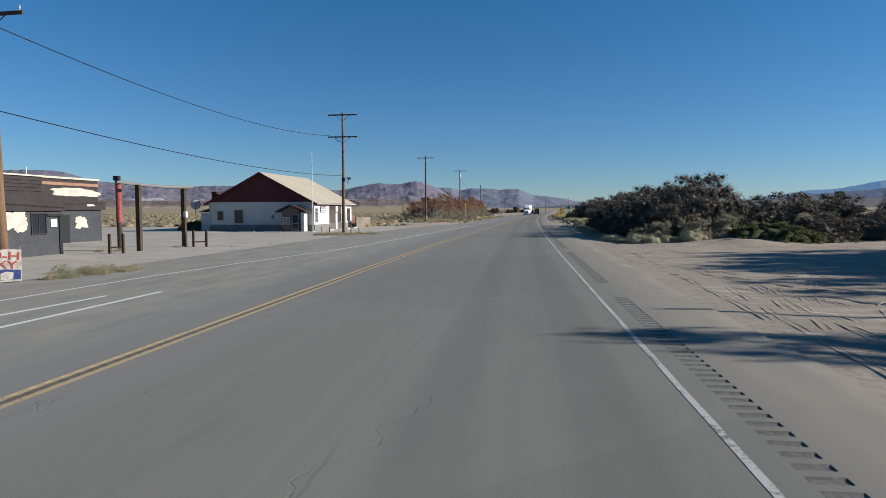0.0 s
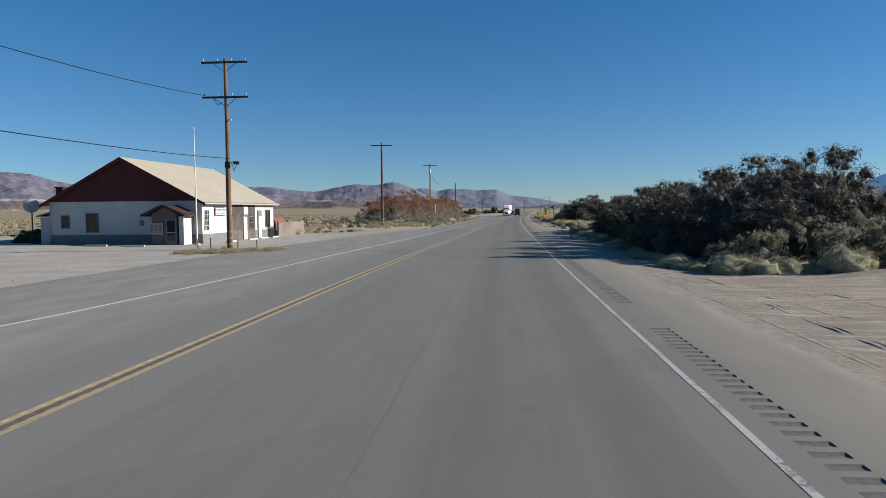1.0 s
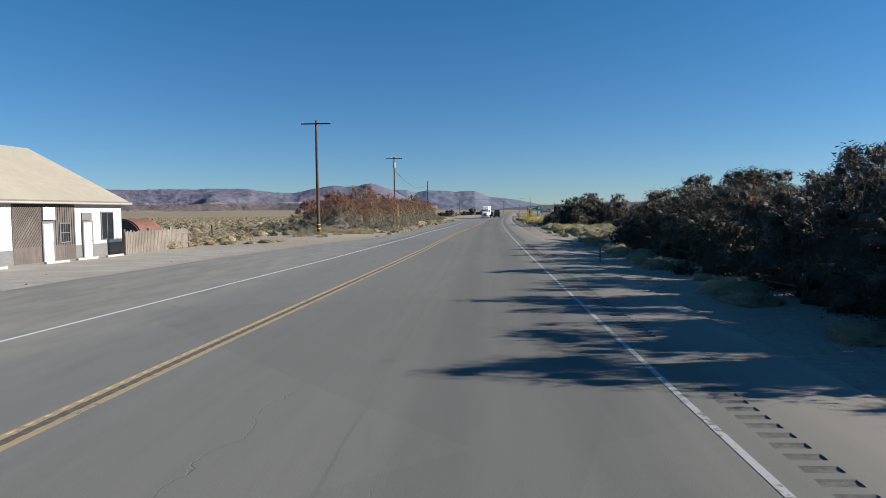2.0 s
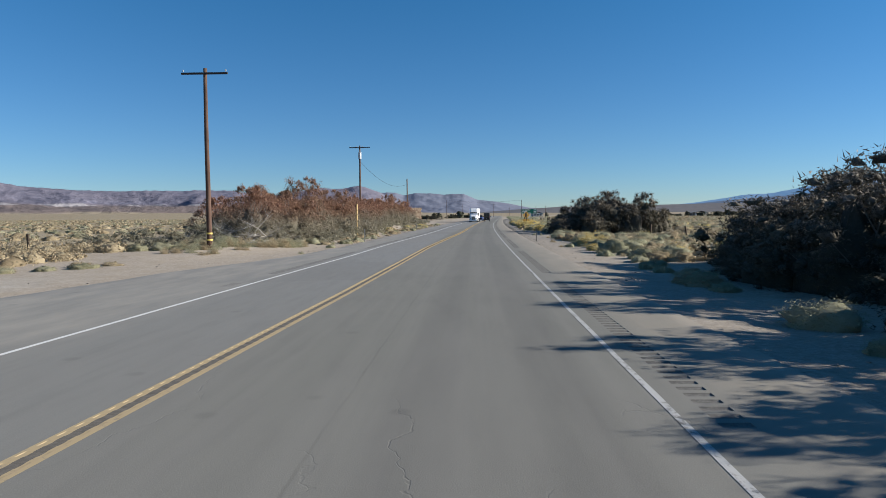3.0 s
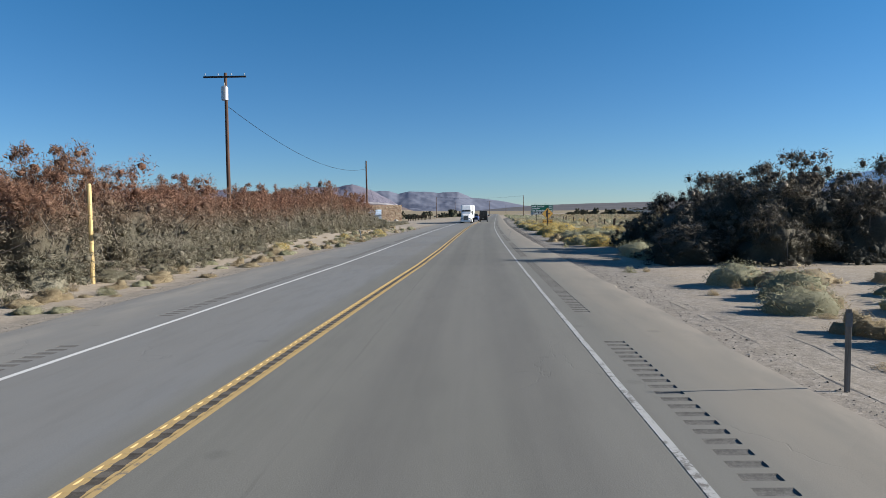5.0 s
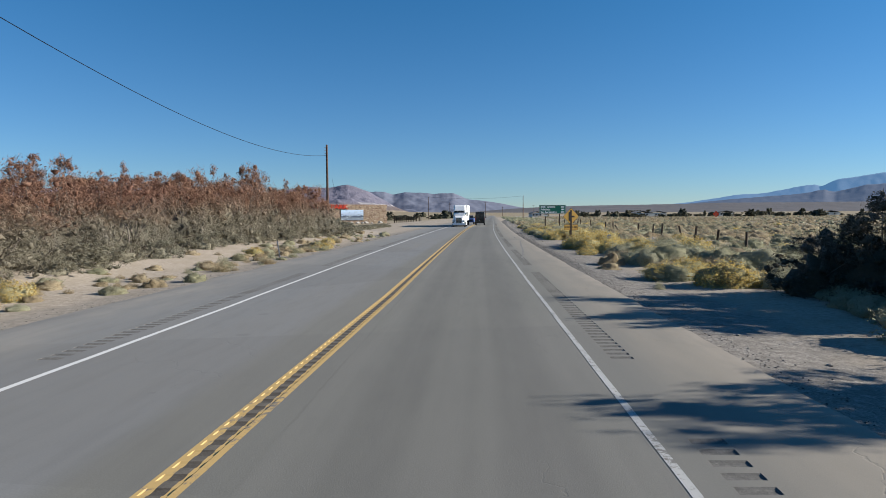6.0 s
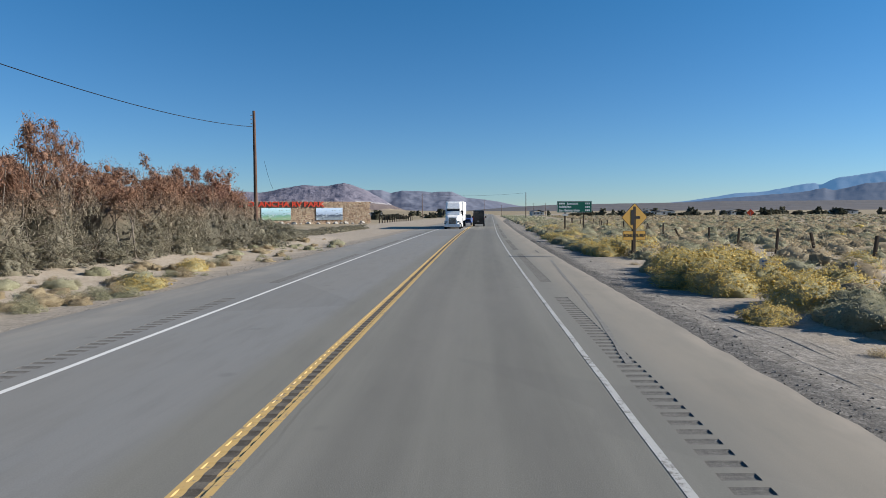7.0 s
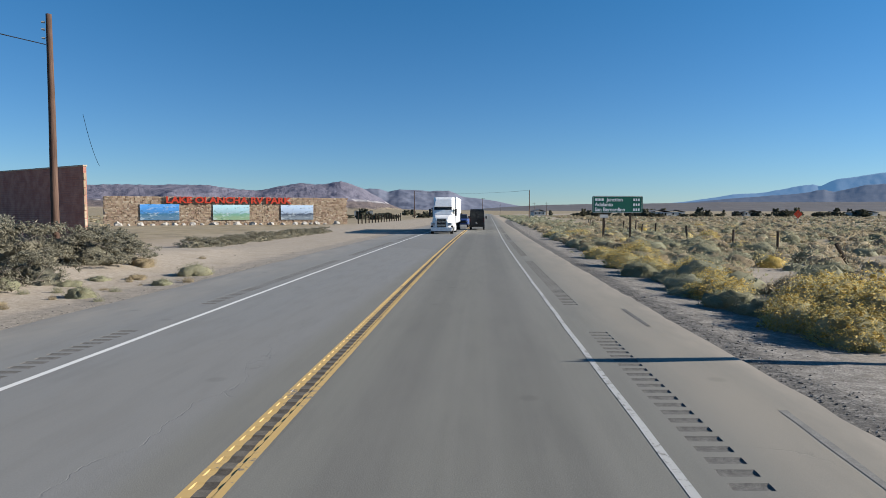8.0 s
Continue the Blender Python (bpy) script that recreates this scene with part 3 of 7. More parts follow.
def tyre_track(pts, w=0.19, amp=1.0, label="rutted tyre track pressed into the sand"):
    """Two thrown-up ridges with a trodden groove between them, in plan through a few places."""
    n = 1 + int(sum(math.hypot(b[0] - a[0], b[1] - a[1]) for a, b in zip(pts, pts[1:])) / 0.12)
    f = np.linspace(0, len(pts) - 1, n)
    xs = np.interp(f, range(len(pts)), [p[0] for p in pts])
    ys = np.interp(f, range(len(pts)), [p[1] for p in pts])
    verts, faces = [], []
    prof = ((-0.95, -0.03), (-0.6, 0.036), (-0.4, 0.04), (-0.2, 0.003), (0.2, 0.002), (0.4, 0.036), (0.6, 0.03), (0.95, -0.03))
    for i in range(n):
        a, b = max(i - 1, 0), min(i + 1, n - 1)
        d = Vector((xs[b] - xs[a], ys[b] - ys[a], 0)).normalized()
        s = Vector((d.y, -d.x, 0))
        end = min(1.0, i / 8, (n - 1 - i) / 8)
        k = 0.65 * amp * end * max(0.0, 0.6 + 1.5 * nz(xs[i], ys[i], 0.9, 4.0))
        for q, h in prof:
            x, y = xs[i] + s.x * q * w + 0.05 * nz(xs[i], ys[i], 1.2), ys[i] + s.y * q * w
            h2 = h * k * (1 + 0.5 * nz(x, y, 0.16, 7.0)) if h > 0 else h
            verts.append((x, y, land(x, y) + h2))
    m = len(prof)
    for i in range(n - 1):
        for j in range(m - 1):
            a = i * m + j
            faces.append((a, a + 1, a + 1 + m, a + m))
    me = bpy.data.meshes.new("tyre_track")
    me.from_pydata(verts, [], faces)
    me.materials.append(GROUND)
    return tagged(new("tyre_track", me), label, "tyre track", "tyre tracks in the sand", kind="structure")


for pts in (((5.0, 13.5), (5.2, 17.0), (6.3, 21.0), (8.5, 26.0)), ((5.35, 13.5), (5.6, 17.0), (6.75, 21.0), (9.0, 26.0)), ((4.3, 16.0), (4.7, 18.0), (5.9, 22.0), (7.4, 25.0)), ((3.6, 12.0), (4.5, 15.5), (5.2, 19.5), (5.5, 24.0))):
    tyre_track(pts, amp=0.4)
for pts in (((4.5, 12.4), (5.1, 17.5), (5.7, 21.0), (5.6, 27.0)), ((9.5, 17.0), (7.5, 19.5), (6.0, 23.5), (5.2, 30.0)), ((9.0, 16.2), (7.0, 18.6), (5.6, 22.6), (4.8, 29.0)), ((8.6, 20.4), (7.0, 22.0), (6.2, 25.0), (5.9, 32.0)),
            ((3.3, 14.0), (3.6, 20.0), (4.0, 30.0), (4.6, 42.0)), ((4.6, 40.0), (4.0, 46.0), (3.8, 51.0)), ((5.6, 38.0), (4.9, 45.0), (4.6, 50.5)), ((3.2, 30.0), (3.3, 38.0), (3.3, 48.0)), ((6.6, 41.0), (5.8, 46.0), (5.4, 50.0)), ((3.0, 8.0), (3.6, 14.0), (4.6, 22.0)), ((6.5, 30.0), (7.5, 36.0), (7.0, 44.0))):
    tyre_track(pts, amp=0.6 if pts[0][1] < 25 else 0.22)
for i in range(9):
    x, y = 6.0 + 0.62 * i + 0.3 * math.sin(i * 2.1), 13.0 + 0.9 * i
    tyre_track(((x - 1.5, y - 1.0), (x, y + 2.0), (x + 1.2 + 0.5 * math.sin(i), y + 5.0), (x + 3.6, y + 8.5)), 0.17, 0.7)
    tyre_track(((x + 2.6, y - 0.5), (x + 1.6, y + 2.5), (x + 0.2, y + 5.5), (x - 1.6, y + 9.0)), 0.16, 0.5)
for pts in (((4.5, 110.0), (4.7, 122.0), (5.3, 138.0)), ((5.5, 112.0), (5.7, 120.0), (6.0, 133.0)), ((6.4, 160.0), (6.9, 176.0), (7.8, 196.0)), ((7.0, 162.0), (7.4, 172.0), (8.0, 186.0))):
    tyre_track(pts, 0.3, 0.3)


def mountains(name, crest, r0, r1, mat, label, rough, seed, base, pw=1.6, oy=100):
    """A range round the horizon: crest is (bearing to the left in degrees, height in degrees)."""
    bs = np.arange(crest[0][0], crest[-1][0] + 0.01, 0.14)
    rows = 44
    verts, faces = [], []
    for b in bs:
        h = float(np.interp(b, [c[0] for c in crest], [c[1] for c in crest]))
        for j in range(rows):
            f = j / (rows - 1)
            r = r0 + (r1 - r0) * f
            x, y = -math.sin(radians(b)) * r, oy + math.cos(radians(b)) * r
            q = min(f / 0.86, 1.0)
            top = math.tan(radians(h)) * (r0 + (r1 - r0) * 0.86)
            prof = base * q + (1 - base) * q ** pw * (0.55 + 0.45 * smooth(0.2, 0.9, q))
            w = Vector((x / 620, y / 620, seed))
            ridged = sum(0.55 ** o * (1 - 2.2 * abs(noise.noise(w * 2.1 ** o + Vector((o * 7, 0, 0))))) for o in range(5)) * 0.62
            fade = 4 * q * (1 - q) + 0.10 * q
            z = top * prof + top * rough * (ridged - 0.6) * fade * 0.5
            if f > 0.86:
                z = top * (1 - (f - 0.86) / 0.14 * 0.7)
            z += top * 0.02 * noise.noise(Vector((b * 3.0, f * 9, seed))) * q
            verts.append((x, y, z + 2.0 - 14 * (1 - q)))
    n = len(bs)
    for i in range(n - 1):
        for j in range(rows - 1):
            a = i * rows + j
            faces.append((a, a + 1, a + 1 + rows, a + rows))
    me = bpy.data.meshes.new(name)
    me.from_pydata(verts, [], faces)
    me.polygons.foreach_set("use_smooth", [True] * len(faces))
    me.materials.append(mat)
    return tagged(new(name, me), label, "mountains", kind="structure")


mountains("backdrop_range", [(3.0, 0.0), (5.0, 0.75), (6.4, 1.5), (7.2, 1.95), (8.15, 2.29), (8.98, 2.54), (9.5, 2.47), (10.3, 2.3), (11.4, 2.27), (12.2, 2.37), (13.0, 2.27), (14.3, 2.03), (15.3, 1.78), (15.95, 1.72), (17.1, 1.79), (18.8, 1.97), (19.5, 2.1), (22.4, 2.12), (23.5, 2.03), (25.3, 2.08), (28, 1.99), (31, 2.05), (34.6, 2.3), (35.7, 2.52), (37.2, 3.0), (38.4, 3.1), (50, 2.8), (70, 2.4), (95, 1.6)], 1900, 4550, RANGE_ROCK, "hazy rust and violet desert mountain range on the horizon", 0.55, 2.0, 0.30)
mountains("backdrop_far_range", [(-10, 0.1), (-7.5, 0.35), (-5.75, 0.55), (-4.04, 0.92), (-2.57, 1.14), (-1.34, 1.25), (-0.84, 1.46), (-0.1, 1.8), (0.64, 1.8), (1.63, 1.73), (2.63, 1.84), (4.12, 1.88), (5.12, 1.7), (5.86, 1.93), (6.6, 1.96), (8.1, 1.8), (11, 1.4), (14, 0.9)], 3300, 4850, MID_ROCK, "mountain range behind the nearer slopes, its colour hazed blue-grey", 0.42, 4.0, 0.25)
mountains("backdrop_sierra", [(-80, 3.2), (-50, 3.6), (-40, 3.4), (-33.0, 2.86), (-31.8, 2.7), (-30.7, 2.52), (-30.1, 2.5), (-29.6, 2.26), (-29.06, 1.96), (-28.5, 2.09), (-27.8, 2.04), (-26.7, 1.81), (-25.1, 1.5), (-23.1, 1.41), (-21.9, 1.2), (-19.5, 0.85), (-16, 0.5), (-12, 0.2)], 3300, 4900, FAR_ROCK, "far mountain range on the horizon, its colour hazed blue", 0.03, 7.0, 0.2, 1.6, 140)
mountains("backdrop_ridge", [(-80, 2.4), (-45, 2.5), (-33.0, 2.06), (-31.7, 1.97), (-30.7, 1.7), (-29.8, 1.51), (-29.2, 1.68), (-28.8, 1.66), (-28.15, 1.49), (-27.0, 1.37), (-25.9, 1.3), (-22.5, 1.05), (-18, 0.6), (-14, 0.2)], 2600, 4250, RIDGE_ROCK, "dark foothill ridge before the far range, its colour hazed slate blue", 0.1, 9.0, 0.3, 1.6, 140)
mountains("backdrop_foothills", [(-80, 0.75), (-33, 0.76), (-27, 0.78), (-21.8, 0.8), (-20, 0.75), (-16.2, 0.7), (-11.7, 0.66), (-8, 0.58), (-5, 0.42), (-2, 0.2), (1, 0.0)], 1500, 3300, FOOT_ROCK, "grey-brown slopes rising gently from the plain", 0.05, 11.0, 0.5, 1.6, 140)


# ---- utility poles and wires ----
def arm_part(pole, z, length, ins=4, rz=0.0):
    a = part("crossarm", boxes(((0, -0.14, z), (length, 0.1, 0.12), 0, 0.01)), ARM_WOOD, pole, "dark weathered wooden crossarm")
    for i in range(ins):
        x = -length / 2 + 0.12 + i * (length - 0.24) / (ins - 1)
        part("insulator", tubes(((x, -0.14, z + 0.06), (x, -0.14, z + 0.14), 0.012, 0.012), ((x, -0.14, z + 0.13), (x, -0.14, z + 0.2), 0.045, 0.03), ((x, -0.14, z + 0.2), (x, -0.14, z + 0.25), 0.035, 0.02)), CERAMIC, a)
    return a


def braces(pole, z, reach):
    for s in (-1, 1):
        part("brace", tubes(((s * reach, -0.15, z - 0.05), (s * 0.08, -0.13, z - 0.55), 0.018, 0.018), n=5), BLACK_METAL, pole)


def utility_pole(x, y, h, label, r=0.16):
    p = thing("utility_pole", x, y, land(x, y), label, "utility pole", "utility poles along the highway")
    bm = bmesh.new()
    rings = []
    for i in range(9):
        f = i / 8
        rr = r * (1 - 0.35 * f)
        ox, oy = 0.03 * nz(f * 3, y, 1.0), 0.03 * nz(f * 3, y + 9, 1.0)
        rings.append([(ox + rr * math.cos(k * math.pi / 6), oy + rr * math.sin(k * math.pi / 6), -0.3 + f * (h + 0.3)) for k in range(12)])
    loft(bm, rings)
    part("shaft", bm, POLE_WOOD if y < 100 else DARK_POLE, p, smooth_it=True)
    return p


def band(pole, z, r, mat):
    part("marker_band", tubes(((0, 0, z), (0, 0, z + 0.1), r, r), n=14), mat, pole, "yellow reflective band")


BAND = plain("yellow_band", (0.6, 0.45, 0.12), 0.5)
TAG = plain("white_tag", (0.55, 0.55, 0.535), 0.5)

p0 = utility_pole(-20.42, 21.6, 10.3, "tall weathered wooden utility pole beside the painted signboard", 0.18)
p0.matrix_basis = p0.matrix_basis @ pose(0, 0, 0, 0, -1.4, 0)
arm_part(p0, 9.25, 2.9)
braces(p0, 9.25, 0.8)
p1 = utility_pole(-19.35, 64.1, 12.0, "tall brown wooden utility pole with two dark crossarms")
for zz in (11.75, 9.6):
    arm_part(p1, zz, 2.95, 4)
    braces(p1, zz, 0.75)
for zz in (0.35, 0.75, 1.15):
    band(p1, zz, 0.165, GREY_WOOD)
part("lamp_bracket", boxes(((0.05, -0.2, 5.4), (0.3, 0.22, 0.4), 0, 0.04), ((0.4, -0.18, 5.55), (0.5, 0.05, 0.05))), BLACK_METAL, p1, "dark metal junction box with cables")
part("flood_lamp", boxes(((0.62, -0.2, 5.5), (0.34, 0.3, 0.2), 12, 0.03)), BLACK_METAL, p1, "small dark flood lamp")
part("cable_coil", tubes(((0.3, -0.2, 5.5), (0.5, -0.25, 5.0), 0.02, 0.02), ((0.5, -0.25, 5.0), (0.62, -0.22, 5.4), 0.02, 0.02), n=5), BLACK_METAL, p1)
part("riser_pipe", tubes(((-0.17, -0.05, 0.0), (-0.13, -0.04, 5.3), 0.03, 0.03), n=6), GREY_WOOD, p1)
part("cable_stub", tubes(((-0.75, -0.14, 9.5), (-0.5, -0.2, 9.1), 0.02, 0.02), ((-0.5, -0.2, 9.1), (-0.15, -0.15, 9.3), 0.02, 0.02), n=5), BLACK_METAL, p1)
part("guard_lamp", boxes(((0.2, -0.1, 8.2), (0.26, 0.1, 0.1), 0, 0.02)), TAG, p1, "pale bracket on the pole")
p2 = utility_pole(-17.72, 111.5, 11.22, "tall red-brown wooden utility pole standing before russet shrubs", 0.17)
arm_part(p2, 10.88, 2.9, 2)
band(p2, 0.55, 0.205, BAND)
band(p2, 0.95, 0.205, BAND)
p3 = utility_pole(-16.64, 166.0, 11.9, "dark wooden utility pole carrying a transformer can")
arm_part(p3, 11.6, 3.0, 4)
can = part("transformer", tubes(((0.05, -0.38, 9.95), (0.05, -0.38, 10.85), 0.24, 0.24), ((0.05, -0.38, 10.85), (0.05, -0.38, 10.93), 0.24, 0.12), n=16), STEEL, p3, "grey transformer can")
part("bushing", tubes(((0.05, -0.38, 10.9), (0.05, -0.38, 11.15), 0.04, 0.03)), CERAMIC, can)
p4 = utility_pole(-14.45, 221.2, 10.1, "dark wooden utility pole beside the brick building", 0.17)
for zz in (9.1, 9.45, 9.75):
    part("side_insulator", tubes(((-0.12, -0.08, zz), (-0.24, -0.12, zz), 0.05, 0.04)), CERAMIC, p4)
utility_pole(28.5, 409.0, 9.7, "dark wooden utility pole across the plain", 0.17)
utility_pole(-10.6, 440.0, 10.2, "dark wooden utility pole at the far bend", 0.17)
p7 = utility_pole(21.0, 560.0, 10.0, "thin distant wooden utility pole", 0.17)
arm_part(p7, 9.6, 2.6, 2)
utility_pole(24.6, 17.3, 9.4, "wooden utility pole at the edge of the sand lot", 0.15)
for k, (px, py) in enumerate(((68, 700), (76, 690), (52, 830), (-2, 620))):
    q = utility_pole(px, py, 9.5 + k * 0.4, "thin distant wooden utility pole", 0.17)
    arm_part(q, 9.0, 2.6, 2)


def wire(a, b, sag, label, r=0.022):
    bm = bmesh.new()
    a, b = Vector(a), Vector(b)
    rings = []
    for i in range(25):
        f = i / 24
        c = a.lerp(b, f) - Vector((0, 0, 4 * sag * f * (1 - f)))
        rings.append([c + Vector((r * math.cos(k * 2.094), 0, r * math.sin(k * 2.094))) for k in range(3)])
    loft(bm, rings)
    return tagged(part("power_cable", bm, BLACK_METAL), label, "cable", "overhead cables")


wire((-20.3 - 0.75, 21.5, 9.15), (-19.35 - 1.3, 64.0, 9.7), 0.9, "thin dark power cable hanging between two poles")
wire((-20.55, 21.5, 5.95), (-19.2, 64.0, 5.75), 0.55, "thin dark telephone cable hanging between two poles")
wire((-20.3 - 0.75, 21.5, 9.15), (-22.0, -25.0, 9.5), 0.9, "thin dark power cable leading away from the pole")
wire((-20.55, 21.5, 5.95), (-21.0, -25.0, 6.2), 0.6, "thin dark telephone cable leading away from the pole")
wire((-16.64, 166.0, 10.1), (-14.55, 221.1, 9.25), 1.68, "thin dark power cable hanging between two poles")
wire((-10.6, 440, 10.0), (28.5, 409, 9.4), 0.9, "thin dark cable crossing high over the highway", 0.03)
wire((-14.25, 223.2, 6.7), (-13.57, 223.2, 4.4), 0.25, "loose dark cable end hanging from the pole", 0.012)


# ---- post office ----
STUCCO = plain("white_stucco", (0.49, 0.485, 0.46), 0.9, 0, 0.1, 0.8, 0.3)
GREYBAND = plain("grey_base_paint", (0.17, 0.166, 0.162), 0.9, 0, 0.12, 1.0, 0.2)
DARK_BRICK = plain("dark_brick", (0.06, 0.025, 0.022), 0.9, 0, 0.3, 4.0, 0.3)
MAROON = plain("maroon_board", (0.09, 0.026, 0.026), 0.9, 0, 0.2, 1.2)
ROOF_CREAM = plain("cream_metal_roof", (0.375, 0.33, 0.255), 0.75, 0.0, 0.07, 0.25)
SIDING = wood_mat("grey_siding", (0.085, 0.072, 0.066), (0.185, 0.158, 0.142))
DOOR_WHITE = plain("white_door_paint", (0.47, 0.465, 0.445), 0.7)
BLUE_SIGN = plain("blue_sign", (0.035, 0.065, 0.19), 0.5)
SIGN_PALE = plain("faded_blue_sign", (0.16, 0.26, 0.38), 0.6)
RED_SIGN = plain("red_sign", (0.20, 0.035, 0.035), 0.6, 0, 0.25, 6.0)
CONCRETE = plain("pale_concrete", (0.42, 0.40, 0.37), 0.9, 0, 0.12, 2.0, 0.3)
GRAY_FRAME = plain("grey_frame", (0.16, 0.155, 0.15), 0.7)


PORCH = plain("porch_shingle", (0.048, 0.026, 0.023), 0.85, 0, 0.2, 3.0)


def window(parent, face, a, b, z0, z1, frame_mat, cols=2, rows=2, name="window", out=0.0, depth=0.06):
    """A window in a wall that faces south ('s', at y) or east ('e', at x); a, b run along the wall."""
    def q(s, o, z):
        return (s, -o, z) if face[0] == "s" else (o, s, z)
    f0 = face[1]
    w = part(name, bmesh.new(), frame_mat, parent)
    bm = bmesh.new()
    def bar(s0, s1, za, zb, o0, o1):
        c = q((s0 + s1) / 2, (o0 + o1) / 2 + 0, (za + zb) / 2)
        s = (s1 - s0, o1 - o0, zb - za) if face[0] == "s" else (o1 - o0, s1 - s0, zb - za)
        c = (c[0], c[1] + f0, c[2]) if face[0] == "s" else (c[0] + f0, c[1], c[2])
        box(bm, c, s)
    t = 0.06
    bar(a, b, z0, z0 + t, out, out + depth)
    bar(a, b, z1 - t, z1, out, out + depth)
    bar(a, a + t, z0 + t, z1 - t, out, out + depth)
    bar(b - t, b, z0 + t, z1 - t, out, out + depth)
    for i in range(1, cols):
        s = a + (b - a) * i / cols
        bar(s - 0.02, s + 0.02, z0 + t, z1 - t, out, out + depth * 0.7)
    for i in range(1, rows):
        z = z0 + (z1 - z0) * i / rows
        bar(a + t, b - t, z - 0.02, z + 0.02, out, out + depth * 0.65)
    bm.to_mesh(w.data)
    bm.free()
    bm = bmesh.new()
    bar(a + t, b - t, z0 + t, z1 - t, out + 0.003, out + 0.015)
    part("pane", bm, GLASS, w)
    return w


def gable(bm, x0, x1, y0, y1, z0, zap, over=0.4, thick=0.12):
    """Two roof slabs over a ridge that runs along y."""
    xm = (x0 + x1) / 2
    for sx in (x0, x1):
        sl = (zap - z0) / (xm - sx)
        e = sx + (over if sx > xm else -over)
        ze = z0 + sl * (e - sx)
        p = [(xm, y0, zap), (e, y0, ze), (e, y0, ze + thick), (xm, y0, zap + thick)]
        loft(bm, [p, [(a, y1, c) for a, b, c in p]])
    return bm


def post_office():
    b = thing("post_office", -25.1, 72.7, -0.1, "white stucco post office with maroon gable and cream metal roof", "building", rz=-2.06)
    W, L, H, AP = 12.7, 14.8, 3.4, 6.75
    part("wall_body", boxes(((-W / 2, L / 2, 2.1), (W, L, 2.6))), STUCCO, b, "white stucco wall")
    part("wall_base", boxes(((-W / 2, L / 2, 0.4), (W + 0.06, L + 0.06, 0.8))), GREYBAND, b, "grey painted lower wall")
    for y in (-0.03, L - 0.05):
        bm = bmesh.new()
        loft(bm, [[(-W, y, H), (0, y, H), (-W / 2, y, AP - 0.02)], [(-W, y + 0.08, H), (0, y + 0.08, H), (-W / 2, y + 0.08, AP - 0.02)]])
        part("gable_board", bm, MAROON, b, "maroon boarded gable")
    bm = gable(bmesh.new(), -W, 0.0, -0.45, L + 0.45, H, AP, 0.5, 0.07)
    part("roof", bm, ROOF_CREAM, b, "smooth cream metal roof")
    for x in (0.46, -W - 0.46):
        part("fascia", boxes(((x, L / 2, H - 0.2), (0.05, L + 0.9, 0.2))), GRAY_FRAME, b, "grey-brown fascia board")
    bm = bmesh.new()
    for s in (-1, 1):
        x0, x1 = -W / 2, -W / 2 + s * (W / 2 + 0.5)
        loft(bm, [[(x0, y, AP + 0.07), (x1, y, H - 0.21), (x1, y, H - 0.42), (x0, y, AP - 0.16)] for y in (-0.47, -0.40)])
    part("rake_board", bm, MAROON, b, "maroon rake board")
    part("chimney", boxes(((-12.75, 1.6, 3.9), (0.6, 0.7, 1.4), 0, 0.03), ((-12.75, 1.6, 4.6), (0.72, 0.8, 0.12))), DARK_BRICK, b, "dark red brick chimney")
    # south wall
    window(b, ("s", 0.0), -11.72, -11.0, 1.3, 2.35, GRAY_FRAME, 1, 2)
    window(b, ("s", 0.0), -9.62, -8.57, 0.97, 2.5, GRAY_FRAME, 2, 1)
    part("wall_vent", boxes(((-4.96, -0.03, 1.7), (0.3, 0.06, 0.42))), GRAY_FRAME, b)
    part("cable_mast", tubes(((-12.6, -0.06, 0.5), (-12.6, -0.06, 3.1), 0.03, 0.03)), STEEL, b)
    # entrance vestibule
    v = part("vestibule", boxes(((-2.15, -0.85, 1.15), (2.0, 1.7, 2.3))), SIDING, b, "small dark timber entrance porch")
    bm = bmesh.new()
    for s in (-1, 1):
        p0_, p1_ = (-2.1, 3.08), (-2.1 + s * 1.75, 2.32)
        loft(bm, [[(p0_[0], y, p0_[1]), (p1_[0], y, p1_[1]), (p1_[0], y, p1_[1] - 0.12), (p0_[0], y, p0_[1] - 0.14)] for y in (-2.05, 0.0)])
    part("porch_roof", bm, PORCH, v, "maroon shingled porch roof")
    for i in range(9):
        for s in (-1, 1):
            x = -2.1 + s * (0.12 + i * 0.19)
            part("shingle", boxes(((x, -1.03, 3.1 - (0.12 + i * 0.19) * 0.434), (0.13, 2.12, 0.035), 0)), PORCH, v)
    part("porch_pediment", loft(bmesh.new(), [[(-3.2, y, 2.3), (-1.0, y, 2.3), (-2.1, y, 2.95)] for y in (-1.74, -1.69)]), SIDING, v)
    d = part("porch_door", boxes(((-1.58, -1.73, 1.02), (0.86, 0.06, 2.04))), GRAY_FRAME, v, "grey-framed glazed door")
    part("door_glass", boxes(((-1.58, -1.765, 1.15), (0.62, 0.012, 1.5))), GLASS, d)
    part("door_bar", boxes(((-1.58, -1.78, 1.0), (0.62, 0.03, 0.05))), STEEL, d)
    part("porch_return", boxes(((-0.75, -1.0, 1.1), (0.08, 1.36, 2.2)), ((-0.78, -1.72, 1.1), (0.36, 0.06, 2.2))), DOOR_WHITE, v, "white painted porch side")
    nb = part("notice_board", boxes(((-2.75, -1.78, 1.28), (1.05, 0.07, 0.82))), DOOR_WHITE, v, "white-framed notice board")
    for i in range(3):
        part("notice", boxes(((-3.1 + i * 0.35, -1.82, 1.28), (0.29, 0.012, 0.68))), PAPER, nb)
